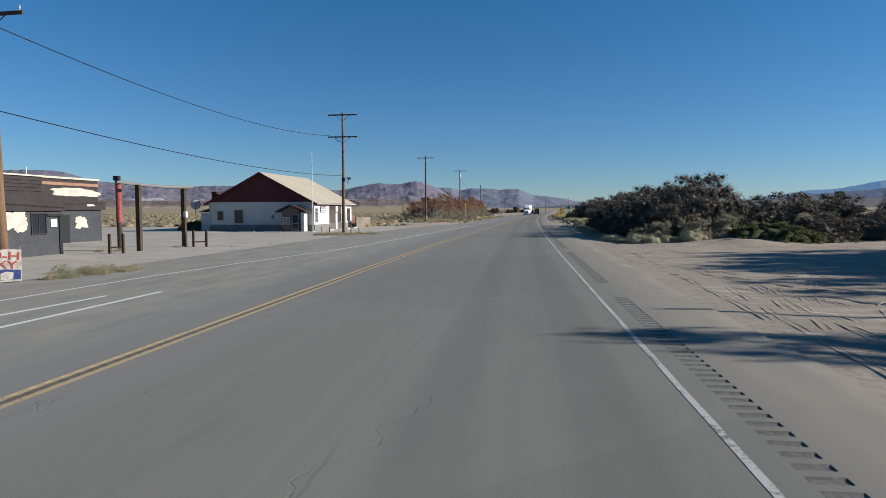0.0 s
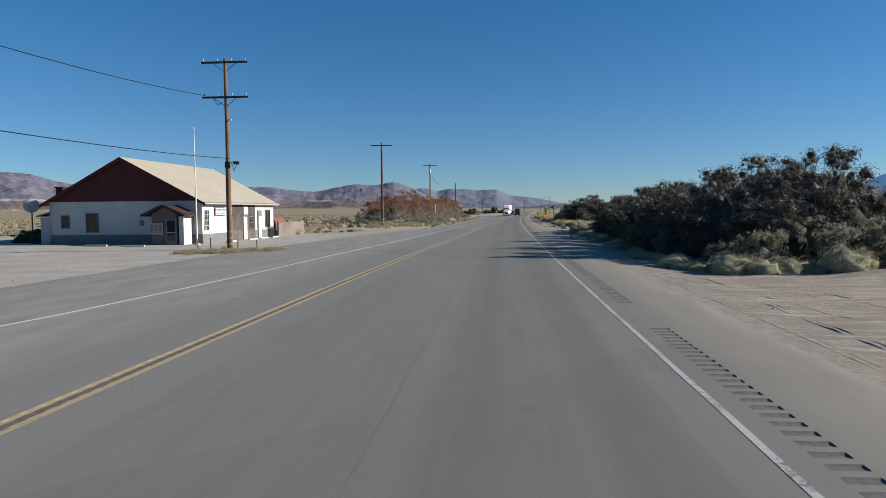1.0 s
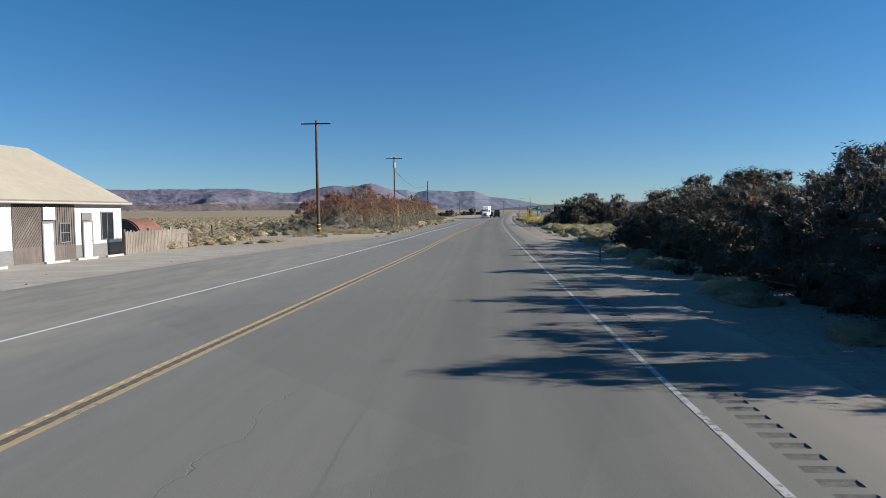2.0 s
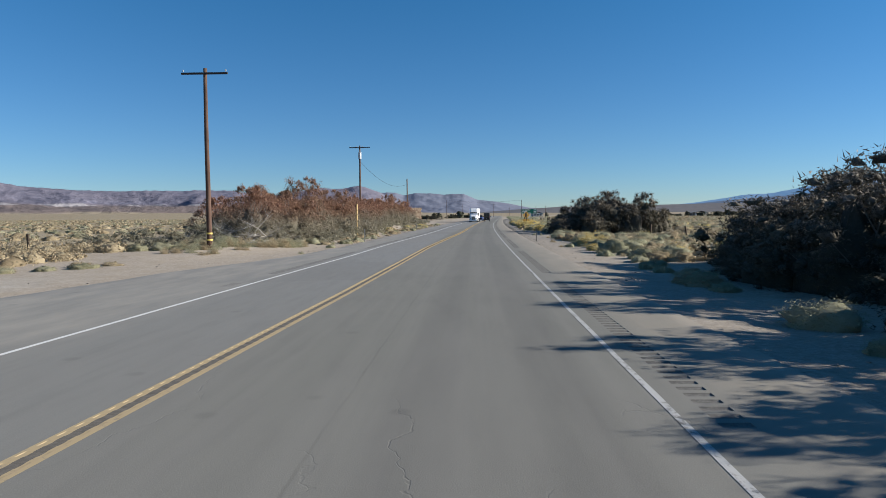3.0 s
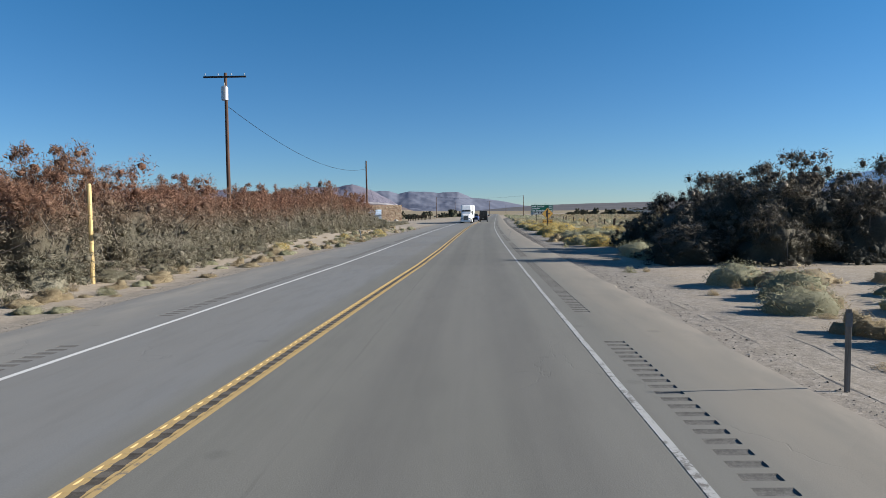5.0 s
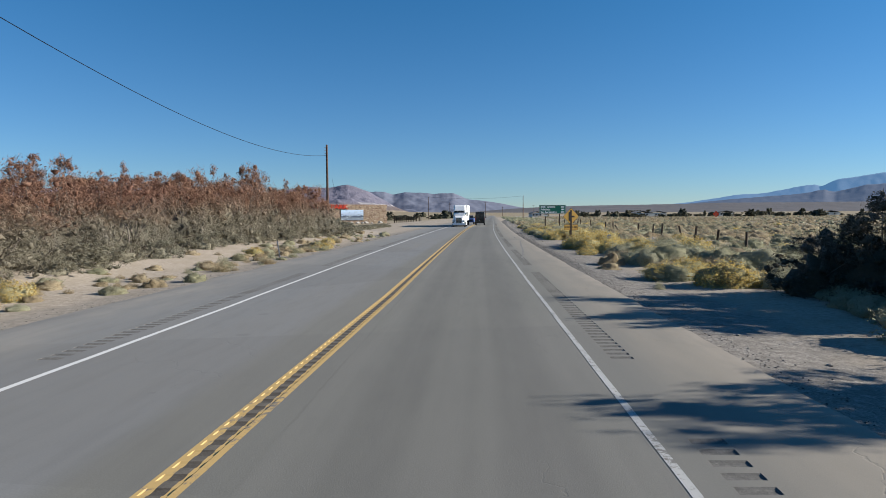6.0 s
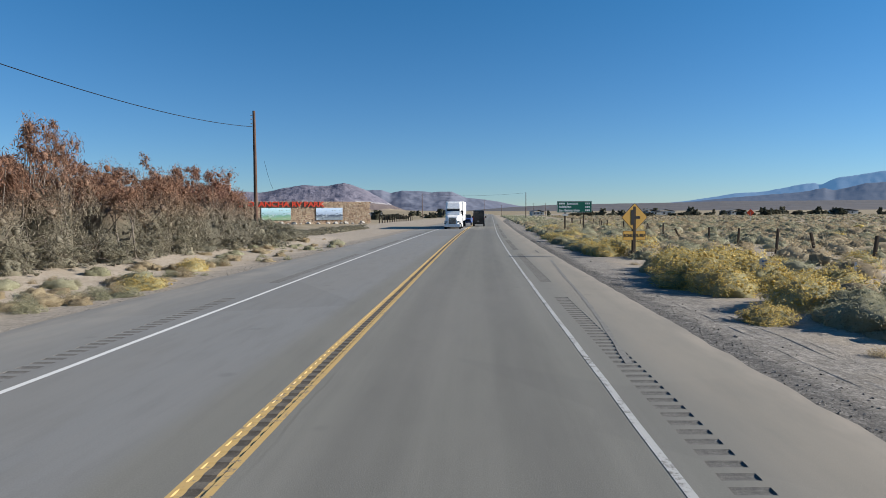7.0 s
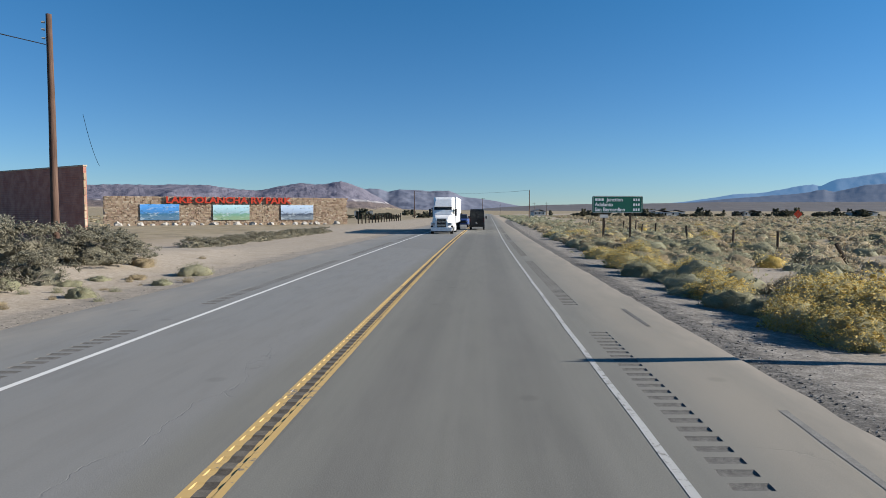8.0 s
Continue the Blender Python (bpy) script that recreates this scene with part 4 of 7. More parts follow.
    # east wall
    window(b, ("e", 0.0), 0.3, 1.1, 1.05, 2.7, DOOR_WHITE, 3, 4)
    s = part("post_office_sign", boxes(((0.05, 2.95, 2.55), (0.07, 1.86, 0.7))), RED_SIGN, b, "blue post office sign with a faded red border")
    part("sign_field", boxes(((0.095, 2.95, 2.55), (0.02, 1.72, 0.58))), TAG, s)
    mm = Matrix.Translation((0.112, 2.95, 2.68)) @ Matrix.Rotation(radians(90), 4, "Z") @ Matrix.Rotation(radians(90), 4, "X")
    text_part("sign_letters", "U.S. POST OFFICE", 0.25, mm, BLUE_SIGN, s)
    for i in range(3):
        part("sign_bar", boxes(((0.112, 2.4 + i * 0.55, 2.4), (0.012, 0.45 - 0.1 * (i == 1), 0.13))), SIGN_PALE, s)
    part("siding_panel", boxes(((0.02, 7.75, 1.7), (0.05, 4.8, 3.3))), SIDING, b, "grey weathered timber siding")
    for i in range(13):
        part("siding_batten", boxes(((0.06, 7.75 + i * 0.19, 2.1), (0.03, 0.05, 2.4))), SIDING, b)
    for i in range(15):
        z = 0.95 + i * 0.17
        bm = bmesh.new()
        y0, y1 = 5.4, min(7.6, 5.4 + (3.3 - z) * 0.9)
        zz = z + (y1 - y0) / 0.9
        loft(bm, [[(x, y0, z), (x, y1, zz), (x, y1, zz + 0.06), (x, y0, z + 0.06)] for x in (0.045, 0.075)])
        part("siding_batten", bm, SIDING, b)
    for i in range(11):
        y0 = 5.6 + i * 0.19
        bm = bmesh.new()
        zz = 0.9 + (7.6 - y0) / 0.9
        loft(bm, [[(x, y0, 0.9), (x, 7.6, zz), (x, 7.6, zz + 0.06), (x, y0 - 0.05, 0.9)] for x in (0.045, 0.075)])
        part("siding_batten", bm, SIDING, b)
    for y0, nm in ((7.45, "door_1"), (10.8, "door_2")):
        dd = part(nm, boxes(((0.075, y0 + 0.4, 1.05), (0.06, 0.78, 2.05))), DOOR_WHITE, b, "white painted panel door")
        part("door_frame", boxes(((0.07, y0 - 0.03, 1.06), (0.09, 0.09, 2.12)), ((0.07, y0 + 0.83, 1.06), (0.09, 0.09, 2.12)), ((0.07, y0 + 0.4, 2.14), (0.09, 0.95, 0.09))), GRAY_FRAME, dd)
        part("door_knob", tubes(((0.1, y0 + 0.7, 1.0), (0.16, y0 + 0.7, 1.0), 0.03, 0.035)), STEEL, dd)
    part("transom", boxes(((0.05, 11.2, 2.42), (0.05, 0.9, 0.42))), GRAY_FRAME, b)
    part("white_panel", boxes(((0.1, 7.9, 2.6), (0.1, 0.95, 0.68), 0, 0.01)), DOOR_WHITE, b, "white sign panel over the door")
    window(b, ("e", 0.05), 8.75, 9.65, 1.0, 2.1, GRAY_FRAME, 1, 2)
    window(b, ("e", 0.0), 12.6, 13.85, 1.0, 2.7, GRAY_FRAME, 2, 1)
    # lean-to on the west side
    part("lean_to", boxes(((-13.5, 4.0, 1.1), (1.6, 6.0, 2.2))), STUCCO, b, "low white lean-to shed")
    part("lean_to_roof", loft(bmesh.new(), [[(-12.6, y, 2.75), (-14.5, y, 2.25), (-14.5, y, 2.33), (-12.6, y, 2.83)] for y in (0.8, 7.2)]), GRAY_FRAME, b)
    return b


PAPER = plain("grey_notice", (0.17, 0.18, 0.19), 0.5, 0, 0.3, 5.0)
post_office()

ds = thing("satellite_dish", -39.9, 74.0, 0, "large pale satellite dish on a dark post", "satellite dish", rz=25)
part("post", tubes(((0, 0, -0.1), (0, 0, 3.0), 0.05, 0.05)), BLACK_METAL, ds)
bm = bmesh.new()
rings = []
for i in range(7):
    f = i / 6
    rings.append([Vector((0.58 * f * math.cos(k * math.pi / 9), -0.16 + 0.16 * f * f - 0.12, 3.05 + 0.58 * f * math.sin(k * math.pi / 9))) for k in range(18)])
rings[0] = [Vector((0.004 * math.cos(k * math.pi / 9), -0.28, 3.05 + 0.004 * math.sin(k * math.pi / 9))) for k in range(18)]
back = [[p + Vector((0, 0.03, 0)) for p in r] for r in rings][::-1]
loft(bm, rings + back)
part("dish", bm, plain("dish_grey", (0.34, 0.33, 0.33), 0.6), ds, smooth_it=True)
part("feed_arm", tubes(((0, -0.28, 2.5), (0, -0.85, 3.0), 0.015, 0.015), ((0, -0.8, 3.0), (0, -0.92, 3.03), 0.05, 0.04)), BLACK_METAL, ds)

fp = thing("flagpole", -24.75, 71.0, -0.05, "slender white metal flagpole before the post office", "flagpole")
part("pole", tubes(((0, 0, 0), (0, 0, 4.5), 0.055, 0.045), ((0, 0, 4.5), (0, 0, 8.6), 0.04, 0.028), n=10), TAG, fp)
part("finial", tubes(((0, 0, 8.6), (0, 0, 8.72), 0.05, 0.02)), TAG, fp)
part("footing", tubes(((0, 0, 0), (0, 0, 0.12), 0.25, 0.22), n=12), CONCRETE, fp)

for i, (x, y, r) in enumerate(((-23.9, 75.3, -2), (-23.7, 79.6, -2), (-23.55, 82.0, -2), (-23.4, 84.5, -2), (-28.5, 68.8, 90), (-31.8, 69.6, 90))):
    st = tagged(part("parking_stop", boxes(((0, 0, 0.06), (0.18, 1.7, 0.14), 0, 0.03)), CONCRETE), "pale concrete parking stop lying before the wall", "parking stop", "parking stops")
    st.matrix_basis = pose(x, y, land(x, y) - 0.01, 0, 0, r + 3 * math.sin(i * 5))

for i, (x, y, h, t) in enumerate(((-21.2, 65.4, 0.75, 4), (-21.9, 65.0, 0.7, -6), (-18.3, 62.6, 0.8, 9), (-18.2, 65.8, 0.6, -4))):
    st = tagged(part("wooden_stake", boxes(((0, 0, h / 2 - 0.1), (0.09, 0.09, h + 0.2), 0, 0.01)), GREY_WOOD), "short weathered wooden stake in the dirt", "stake", "stakes round the pole")
    st.matrix_basis = pose(x, y, land(x, y), t, t / 2, 20 * i)


def picket_fence():
    f = thing("board_fence", -23.5, 86.0, -0.05, "weathered grey board fence beside the post office", "fence", rz=0)
    n = 52
    for i in range(n):
        a = i * 0.2
        x, y = (-0.02 * a, a) if a < 9.2 else (-0.2 - 1.0 * (a - 9.2), 9.2)
        h = 1.42 + 0.06 * math.sin(i * 2.7) + 0.03 * math.sin(i * 7.1)
        part("board", boxes(((x, y, h / 2), (0.025, 0.17, h) if a < 9.2 else (0.17, 0.025, h))), GREY_WOOD, f)
    for z in (0.4, 1.1):
        part("rail", boxes(((-0.12, 4.6, z), (0.05, 9.2, 0.09))), GREY_WOOD, f)
    for y in (0.1, 3.1, 6.1, 9.1):
        part("post", boxes(((-0.16, y, 0.75), (0.1, 0.1, 1.6))), GREY_WOOD, f)


picket_fence()

shed = thing("rusty_shed", -27.5, 94.5, -0.05, "small rusty red arched shed behind the fence", "shed")
RUST = plain("rust_paint", (0.18, 0.085, 0.06), 0.8, 0, 0.3, 2.0, 0.2)
bm = bmesh.new()
loft(bm, [[(1.3 * math.cos(a), y, 0.9 + 1.15 * math.sin(a)) for a in np.linspace(0, math.pi, 11)] + [(-1.3, y, 0), (1.3, y, 0)] for y in (-1.5, 1.5)])
shed.matrix_basis = shed.matrix_basis @ Matrix.Scale(1.05, 4)
part("shell", bm, RUST, shed)
part("end_wall", loft(bmesh.new(), [[(1.2 * math.cos(a), y, 0.9 + 1.05 * math.sin(a)) for a in np.linspace(0, math.pi, 11)] + [(-1.2, y, 0), (1.2, y, 0)] for y in (-1.56, -1.5)]), SIDING, shed)


# ---- shut roadside motel block, posts and signboard ----
DARK_GREY = plain("dark_grey_wall", (0.05, 0.053, 0.06), 0.9, 0, 0.2, 0.8, 0.3)
BROWN_FASCIA = plain("brown_fascia", (0.036, 0.028, 0.029), 0.85, 0, 0.2, 1.0)
CREAM = plain("peeling_cream", (0.46, 0.42, 0.36), 0.9, 0, 0.2, 1.6, 0.3)
ORANGE = plain("faded_orange", (0.27, 0.155, 0.105), 0.85, 0, 0.2, 1.4)


def patch(name, cx, cy, cz, w, h, mat, parent, seed):
    """A thin ragged patch of bare plaster on a wall that faces east."""
    bm = bmesh.new()
    pts = []
    for i in range(64):
        a = i * 2 * math.pi / 64
        c, s_ = math.cos(a), math.sin(a)
        r = 1 / max(abs(c), abs(s_)) ** 0.75
        for o, k in ((1.1, 0.45), (2.6, 0.3), (6.0, 0.16)):
            r += k * noise.noise(Vector((c * o, s_ * o, seed + o)))
        pts.append((w / 2 * r * c, h / 2 * r * s_))
    loft(bm, [[(cx + o, cy + p, cz + q) for p, q in pts] for o in (0.0, 0.014)])
    return part(name, bm, mat, parent)


def motel():
    m = thing("closed_motel", -27.6, 34.3, -0.05, "shut roadside block with dark grey walls and brown parapet", "building")
    part("wall", boxes(((-5.0, -9.0, 1.2), (10.0, 18.0, 2.4))), DARK_GREY, m)
    part("awning_fascia", boxes(((-4.95, -8.95, 2.84), (10.2, 18.1, 0.86))), BROWN_FASCIA, m, "deep brown awning fascia")
    part("parapet", boxes(((-5.1, -10.0, 3.78), (10.0, 17.4, 0.94))), BROWN_FASCIA, m, "dark brown boarded parapet")
    part("coping", boxes(((-5.1, -10.0, 4.28), (10.2, 17.6, 0.06))), CREAM, m, "pale coping strip")
    part("parapet_rail", boxes(((-5.08, -9.98, 3.7), (10.04, 17.44, 0.05))), GRAY_FRAME, m)
    part("roof_pipe", tubes(((-0.4, -2.0, 4.2), (-0.4, -2.0, 4.75), 0.025, 0.025)), TAG, m)
    window(m, ("e", 0.0), -2.35, -1.2, 1.15, 2.3, BROWN_FASCIA, 2, 1)
    d = part("doorway", boxes(((0.03, -0.12, 1.05), (0.08, 0.22, 2.1))), BLACK_METAL, m, "dark door frame")
    part("door_beam", boxes(((0.05, -0.6, 2.18), (0.12, 1.2, 0.14))), BLACK_METAL, d)
    patch("bare_plaster", 0.0, -3.35, 1.95, 1.6, 1.05, CREAM, m, 2.0)
    part("paper_notice", boxes(((0.02, -0.62, 1.75), (0.03, 0.5, 0.42))), TAG, m)
    for i in range(5):
        part("parapet_board", boxes(((-0.07, -10.0, 3.36 + i * 0.19), (0.03, 17.4, 0.17))), BROWN_FASCIA, m)
    k = thing("motel_wing", -35.6, 49.8, -0.05, "long dark motel wing with peeling cream and brown fascia", "building")
    part("wall", boxes(((-4.0, -8.0, 1.25), (8.0, 16.0, 2.5))), DARK_GREY, k)
    part("awning", boxes(((-3.9, -7.85, 2.8), (8.2, 16.3, 0.66))), BROWN_FASCIA, k, "dark brown awning")
    up = part("upper_wall", boxes(((-4.2, -8.2, 4.0), (8.2, 16.0, 1.8))), BROWN_FASCIA, k)
    patch("peeling_fascia", -0.08, -2.9, 3.82, 5.4, 0.56, CREAM, k, 9.0)["label"] = "torn strip of peeling cream paint"
    part("tan_band", boxes(((-0.08, -8.2, 4.42), (0.06, 16.0, 0.22))), ORANGE, up, "faded tan band")
    part("white_trim", boxes(((-4.15, -8.15, 4.86), (8.3, 16.1, 0.14))), CREAM, up, "pale trim along the roof edge")
    patch("bare_plaster", 0.0, -2.5, 1.55, 1.3, 0.85, CREAM, k, 5.0)
    patch("bare_plaster", 0.21, -1.6, 2.85, 0.9, 0.16, CREAM, k, 7.0)
    part("doorway", boxes(((0.02, -4.6, 1.05), (0.05, 1.5, 2.1))), BLACK_METAL, k, "dark open doorway")


motel()

RED_POST = plain("red_post_paint", (0.27, 0.065, 0.06), 0.7, 0, 0.25, 1.0)
sf = thing("sign_frame", -24.6, 37.0, -0.05, "tall dark timber frame of an old sign", "sign frame")
part("upright", boxes(((0, 0, 1.95), (0.26, 0.26, 4.0), 0, 0.02)), DARK_WOOD, sf)
part("upright", boxes(((0.55, 4.3, 1.9), (0.26, 0.26, 3.9), 0, 0.02)), DARK_WOOD, sf)
bm = bmesh.new()
for i in range(8):
    f, g = i / 8, (i + 1) / 8
    tube(bm, *[(-0.75 + 1.5 * q, -1.0 + 6.1 * q, 4.1 - 0.14 * q - 0.1 * 4 * q * (1 - q)) for q in (f, g)], 0.1, 0.1, 8, i in (0, 7))
part("beam", bm, GRAY_FRAME, sf, "thin grey steel beam, sagging")
part("meter_box", boxes(((0.72, 4.2, 2.15), (0.18, 0.25, 0.4), 0, 0.02)), TAG, sf)
part("sign_stub", boxes(((-0.75, -0.9, 4.3), (0.32, 0.25, 0.26))), BLACK_METAL, sf)
rp = thing("red_post", -26.1, 37.4, -0.05, "stout faded red steel post", "post")
part("shaft", tubes(((0, 0, 1.7), (0, 0, 4.0), 0.17, 0.17), n=14), RED_POST, rp)
part("sleeve", tubes(((0, 0, 0), (0, 0, 1.7), 0.15, 0.15), n=14), DARK_WOOD, rp)
part("cap", tubes(((0, 0, 4.0), (0, 0, 4.04), 0.19, 0.19), n=14), BLACK_METAL, rp)
for x, y, w in ((-24.5, 34.4, 0.62), (-23.0, 41.2, 0.75)):
    hr = thing("hitching_rail", x, y, -0.05, "low dark post-and-bar rail standing in the dirt", "rail", "low rails")
    part("post", boxes(((-w / 2, 0, 0.55), (0.13, 0.13, 1.15), 0, 0.01)), DARK_WOOD, hr)
    part("post", boxes(((w / 2, 0.3, 0.55), (0.13, 0.13, 1.15), 0, 0.01)), DARK_WOOD, hr)
    part("bar", tubes(((-w / 2, 0, 0.35), (w / 2, 0.3, 0.35), 0.04, 0.04), n=6), DARK_WOOD, hr)

AGED_BOARD = Kit("aged_white_board", 0.85, 0, 0.2)
_o = AGED_BOARD.coord()
_g = AGED_BOARD.noise(_o, 4.0, 6, 0.7)
AGED_BOARD = AGED_BOARD.color(AGED_BOARD.mix(AGED_BOARD.rng(_g, 0.42, 0.66), (0.50, 0.47, 0.43), (0.30, 0.25, 0.21))).bump(_g, 0.3, 0.01).m
WORN_RED = plain("worn_red_paint", (0.36, 0.07, 0.055), 0.8, 0, 0.35, 7.0)
WORN_BLUE = plain("worn_blue_paint", (0.04, 0.06, 0.17), 0.8, 0, 0.35, 5.0)
sb = thing("painted_signboard", -19.05, 19.7, -0.05, "white board hand-painted with red letters and blue stripe", "sign", rz=38)
part("board", loft(bmesh.new(), [[(-0.65, y, 0.06), (0.64, y, 0.09), (0.66, y, 1.13), (0.3, y, 1.16), (-0.2, y, 1.13), (-0.64, y, 1.17)] for y in (-0.025, 0.025)]), AGED_BOARD, sb)
part("blue_stripe", loft(bmesh.new(), [[(-0.63, y, 0.12), (0.62, y, 0.16), (0.63, y, 0.46), (0.2, y, 0.5), (-0.2, y, 0.47), (-0.63, y, 0.5)] for y in (-0.037, -0.025)]), WORN_BLUE, sb)
part("white_patch", loft(bmesh.new(), [[(0.05, y, 0.14), (0.4, y, 0.16), (0.42, y, 0.38), (0.22, y, 0.42), (0.06, y, 0.36)] for y in (-0.049, -0.037)]), AGED_BOARD, sb)
part("white_patch", boxes(((-0.35, -0.043, 0.28), (0.26, 0.012, 0.22))), AGED_BOARD, sb)
for w, x, z, k in (("0-H", 0.25, 0.93, 1.35), ("XY", 0.22, 0.64, 1.3)):
    text_part("letters", w, 0.36, Matrix.Translation((x, -0.03, z)) @ Matrix.Rotation(radians(90), 4, "X") @ Matrix.Rotation(radians(-4), 4, "Z") @ Matrix.Diagonal((k, 1, 1, 1)), WORN_RED, sb, 0.006)
part("leg", boxes(((-0.55, 0.055, 0.5), (0.06, 0.06, 1.2))), GREY_WOOD, sb)
part("leg", boxes(((0.62, 0.055, 0.6), (0.05, 0.06, 1.25))), GREY_WOOD, sb)


# ---- rv park wall and brick building ----
STONE = Kit("field_stone", 0.9, 0, 0.15)
_c = STONE.ramp(STONE.rnd(), [(0.0, (0.25, 0.17, 0.12)), (0.3, (0.36, 0.27, 0.185)), (0.55, (0.43, 0.335, 0.235)), (0.8, (0.33, 0.225, 0.165)), (1.0, (0.49, 0.41, 0.31))])
_n = STONE.noise(STONE.coord(), 3, 5)
STONE.color(STONE.mix(STONE.rng(_n, 0.35, 0.7, 0, 0.5), _c, (0.16, 0.10, 0.065))).bump(_n, 0.6, 0.05)
STONE = STONE.m
STONE_REST = Kit("field_stone_rest", 0.9, 0, 0.15)
_c = STONE_REST.ramp(STONE_REST.island(), [(0.0, (0.25, 0.17, 0.12)), (0.3, (0.36, 0.27, 0.185)), (0.55, (0.43, 0.335, 0.235)), (0.8, (0.33, 0.225, 0.165)), (1.0, (0.49, 0.41, 0.31))])
STONE_REST = STONE_REST.color(_c).m
MORTAR = plain("mortar", (0.38, 0.30, 0.235), 0.95, 0, 0.15, 2.0, 0.3)
RED_LETTER = plain("red_letter_paint", (0.5, 0.05, 0.025), 0.6)
WL, WR = Vector((-55.5, 303.0, 0)), Vector((-17.6, 320.0, 0))


def mural_mat(name, top, mid, low):
    k = Kit(name, 0.6, 0, 0.3)
    o = k.coord("Object")
    z = k.math("ADD", k.split(o)[2], k.math("MULTIPLY", k.math("SUBTRACT", k.noise(o, 0.9, 4), 0.5), 1.1))
    c = k.ramp(k.math("MULTIPLY", k.math("ADD", z, 1.3), 0.38), [(0.15, low), (0.38, mid), (0.48, top), (0.9, [min(q * 1.5, 0.8) for q in top])])
    mist = k.rng(k.noise(o, 1.1, 5, 0.65, (0.5, 1, 2.6)), 0.52, 0.66)
    c = k.mix(k.math("MULTIPLY", mist, 0.65), c, (0.55, 0.62, 0.66))
    ridge = k.rng(k.noise(o, 1.6, 4, 0.6, (0.6, 1, 2.0)), 0.58, 0.64)
    c = k.mix(k.math("MULTIPLY", ridge, 0.6), c, [q * 0.45 for q in mid])
    return k.color(c).m


def wall_sign():
    d = WR - WL
    L = d.length
    ang = math.degrees(math.atan2(d.y, d.x))
    w = thing("stone_wall", WL.x, WL.y, -0.1, "long fieldstone wall with red letters and three painted murals", "wall", rz=ang)
    H = 5.2
    part("mortar_core", boxes(((L / 2, 0.25, H / 2 - 0.2), (L, 0.4, H - 0.1))), MORTAR, w)
    rng = random.Random(5)
    meshes = []
    for i in range(10):
        bm = bmesh.new()
        box(bm, (0, 0, 0), (1, 0.2, 1))
        for v in bm.verts:
            v.co += Vector((rng.uniform(-0.14, 0.14), rng.uniform(-0.05, 0.05), rng.uniform(-0.14, 0.14)))
        bmesh.ops.bevel(bm, geom=bm.edges[:], offset=0.14, segments=1, affect="EDGES")
        meshes.append((mesh_of("stone", bm, STONE)))
    rest = bmesh.new()
    z, n = 0.0, 0
    while z < H - 0.3:
        h = rng.uniform(0.17, 0.33)
        x = rng.uniform(0, 0.3)
        top = H - 0.3 + 0.25 * math.sin(z)
        while x < L:
            ww = rng.uniform(0.2, 0.52)
            if n % 8 == 0 and n < 2400:
                ob = new("stone", meshes[rng.randrange(10)])
                ob.parent = w
                ob.matrix_basis = pose(x + ww / 2, 0.05, z + h / 2, 0, rng.uniform(-9, 9), 0) @ Matrix.Diagonal((ww * 0.95, 1, h * 0.95, 1))
            else:
                box(rest, (x + ww / 2, 0.03, z + h / 2), (ww * 0.92, 0.16 + rng.uniform(0, 0.08), h * 0.9))
            n += 1
            x += ww
        z += h
    for v in rest.verts:
        v.co += Vector((rng.uniform(-0.05, 0.05), 0, rng.uniform(-0.05, 0.05)))
    ob = part("stones", rest, STONE_REST, w)
    ob["kind"] = "stuff"
    for i, (s0, s1, z0, z1, cols) in enumerate(((5.6, 11.8, 0.95, 3.7, ((0.06, 0.22, 0.50), (0.05, 0.16, 0.26), (0.10, 0.20, 0.30))), (17.35, 23.6, 0.95, 3.65, ((0.30, 0.47, 0.52), (0.16, 0.34, 0.26), (0.24, 0.36, 0.22))), (29.2, 35.2, 0.95, 3.65, ((0.33, 0.42, 0.55), (0.05, 0.07, 0.11), (0.20, 0.24, 0.28))))):
        mu = part("mural_panel", boxes(((0, 0, 0), (s1 - s0, 0.06, z1 - z0))), mural_mat("mural_paint", *cols), w, ("bright blue lake mural", "pale green shore mural", "blue-grey mountain mural")[i])
        mu.matrix_basis = pose((s0 + s1) / 2, -0.16, (z0 + z1) / 2)
    t = text_part("wall_letters", "LAKE OLANCHA RV PARK", 1.52, Matrix.Translation((20.3, -0.26, 4.4)) @ Matrix.Rotation(radians(90), 4, "X") @ Matrix.Diagonal((1.2, 1, 1, 1)), RED_LETTER, w, 0.1, "CENTER", 0.03)
    t["label"] = "large red block letters"
    return w


wall_sign()


def brick_building():
    b = thing("brick_wall", -21.75, 236.6, -0.1, "tall plain red-brown brick wall standing alone", "wall", rz=-34)
    k = Kit("brick_face", 0.9, 0, 0.15)
    o = k.coord()
    k.color(k.mix(k.rng(k.noise(o, 1.2, 5), 0.35, 0.7), (0.30, 0.135, 0.105), (0.42, 0.22, 0.17)))
    course = k.math("SINE", k.math("MULTIPLY", k.split(o)[2], 42.0))
    k.bump(course, 0.3, 0.02)
    part("wall", boxes(((-8.0, 0.1, 2.65), (16.0, 0.2, 5.5))), k.m, b)
    part("parapet_cap", boxes(((-8.0, 0.1, 5.45), (16.1, 0.28, 0.1))), MORTAR, b)
    for i in range(10):
        part("quoin", boxes(((0.02, 0.05, 0.25 + i * 0.5), (0.14 if i % 2 else 0.08, 0.16, 0.44), 0, 0.02)), STONE, b, "rough stone corner block")


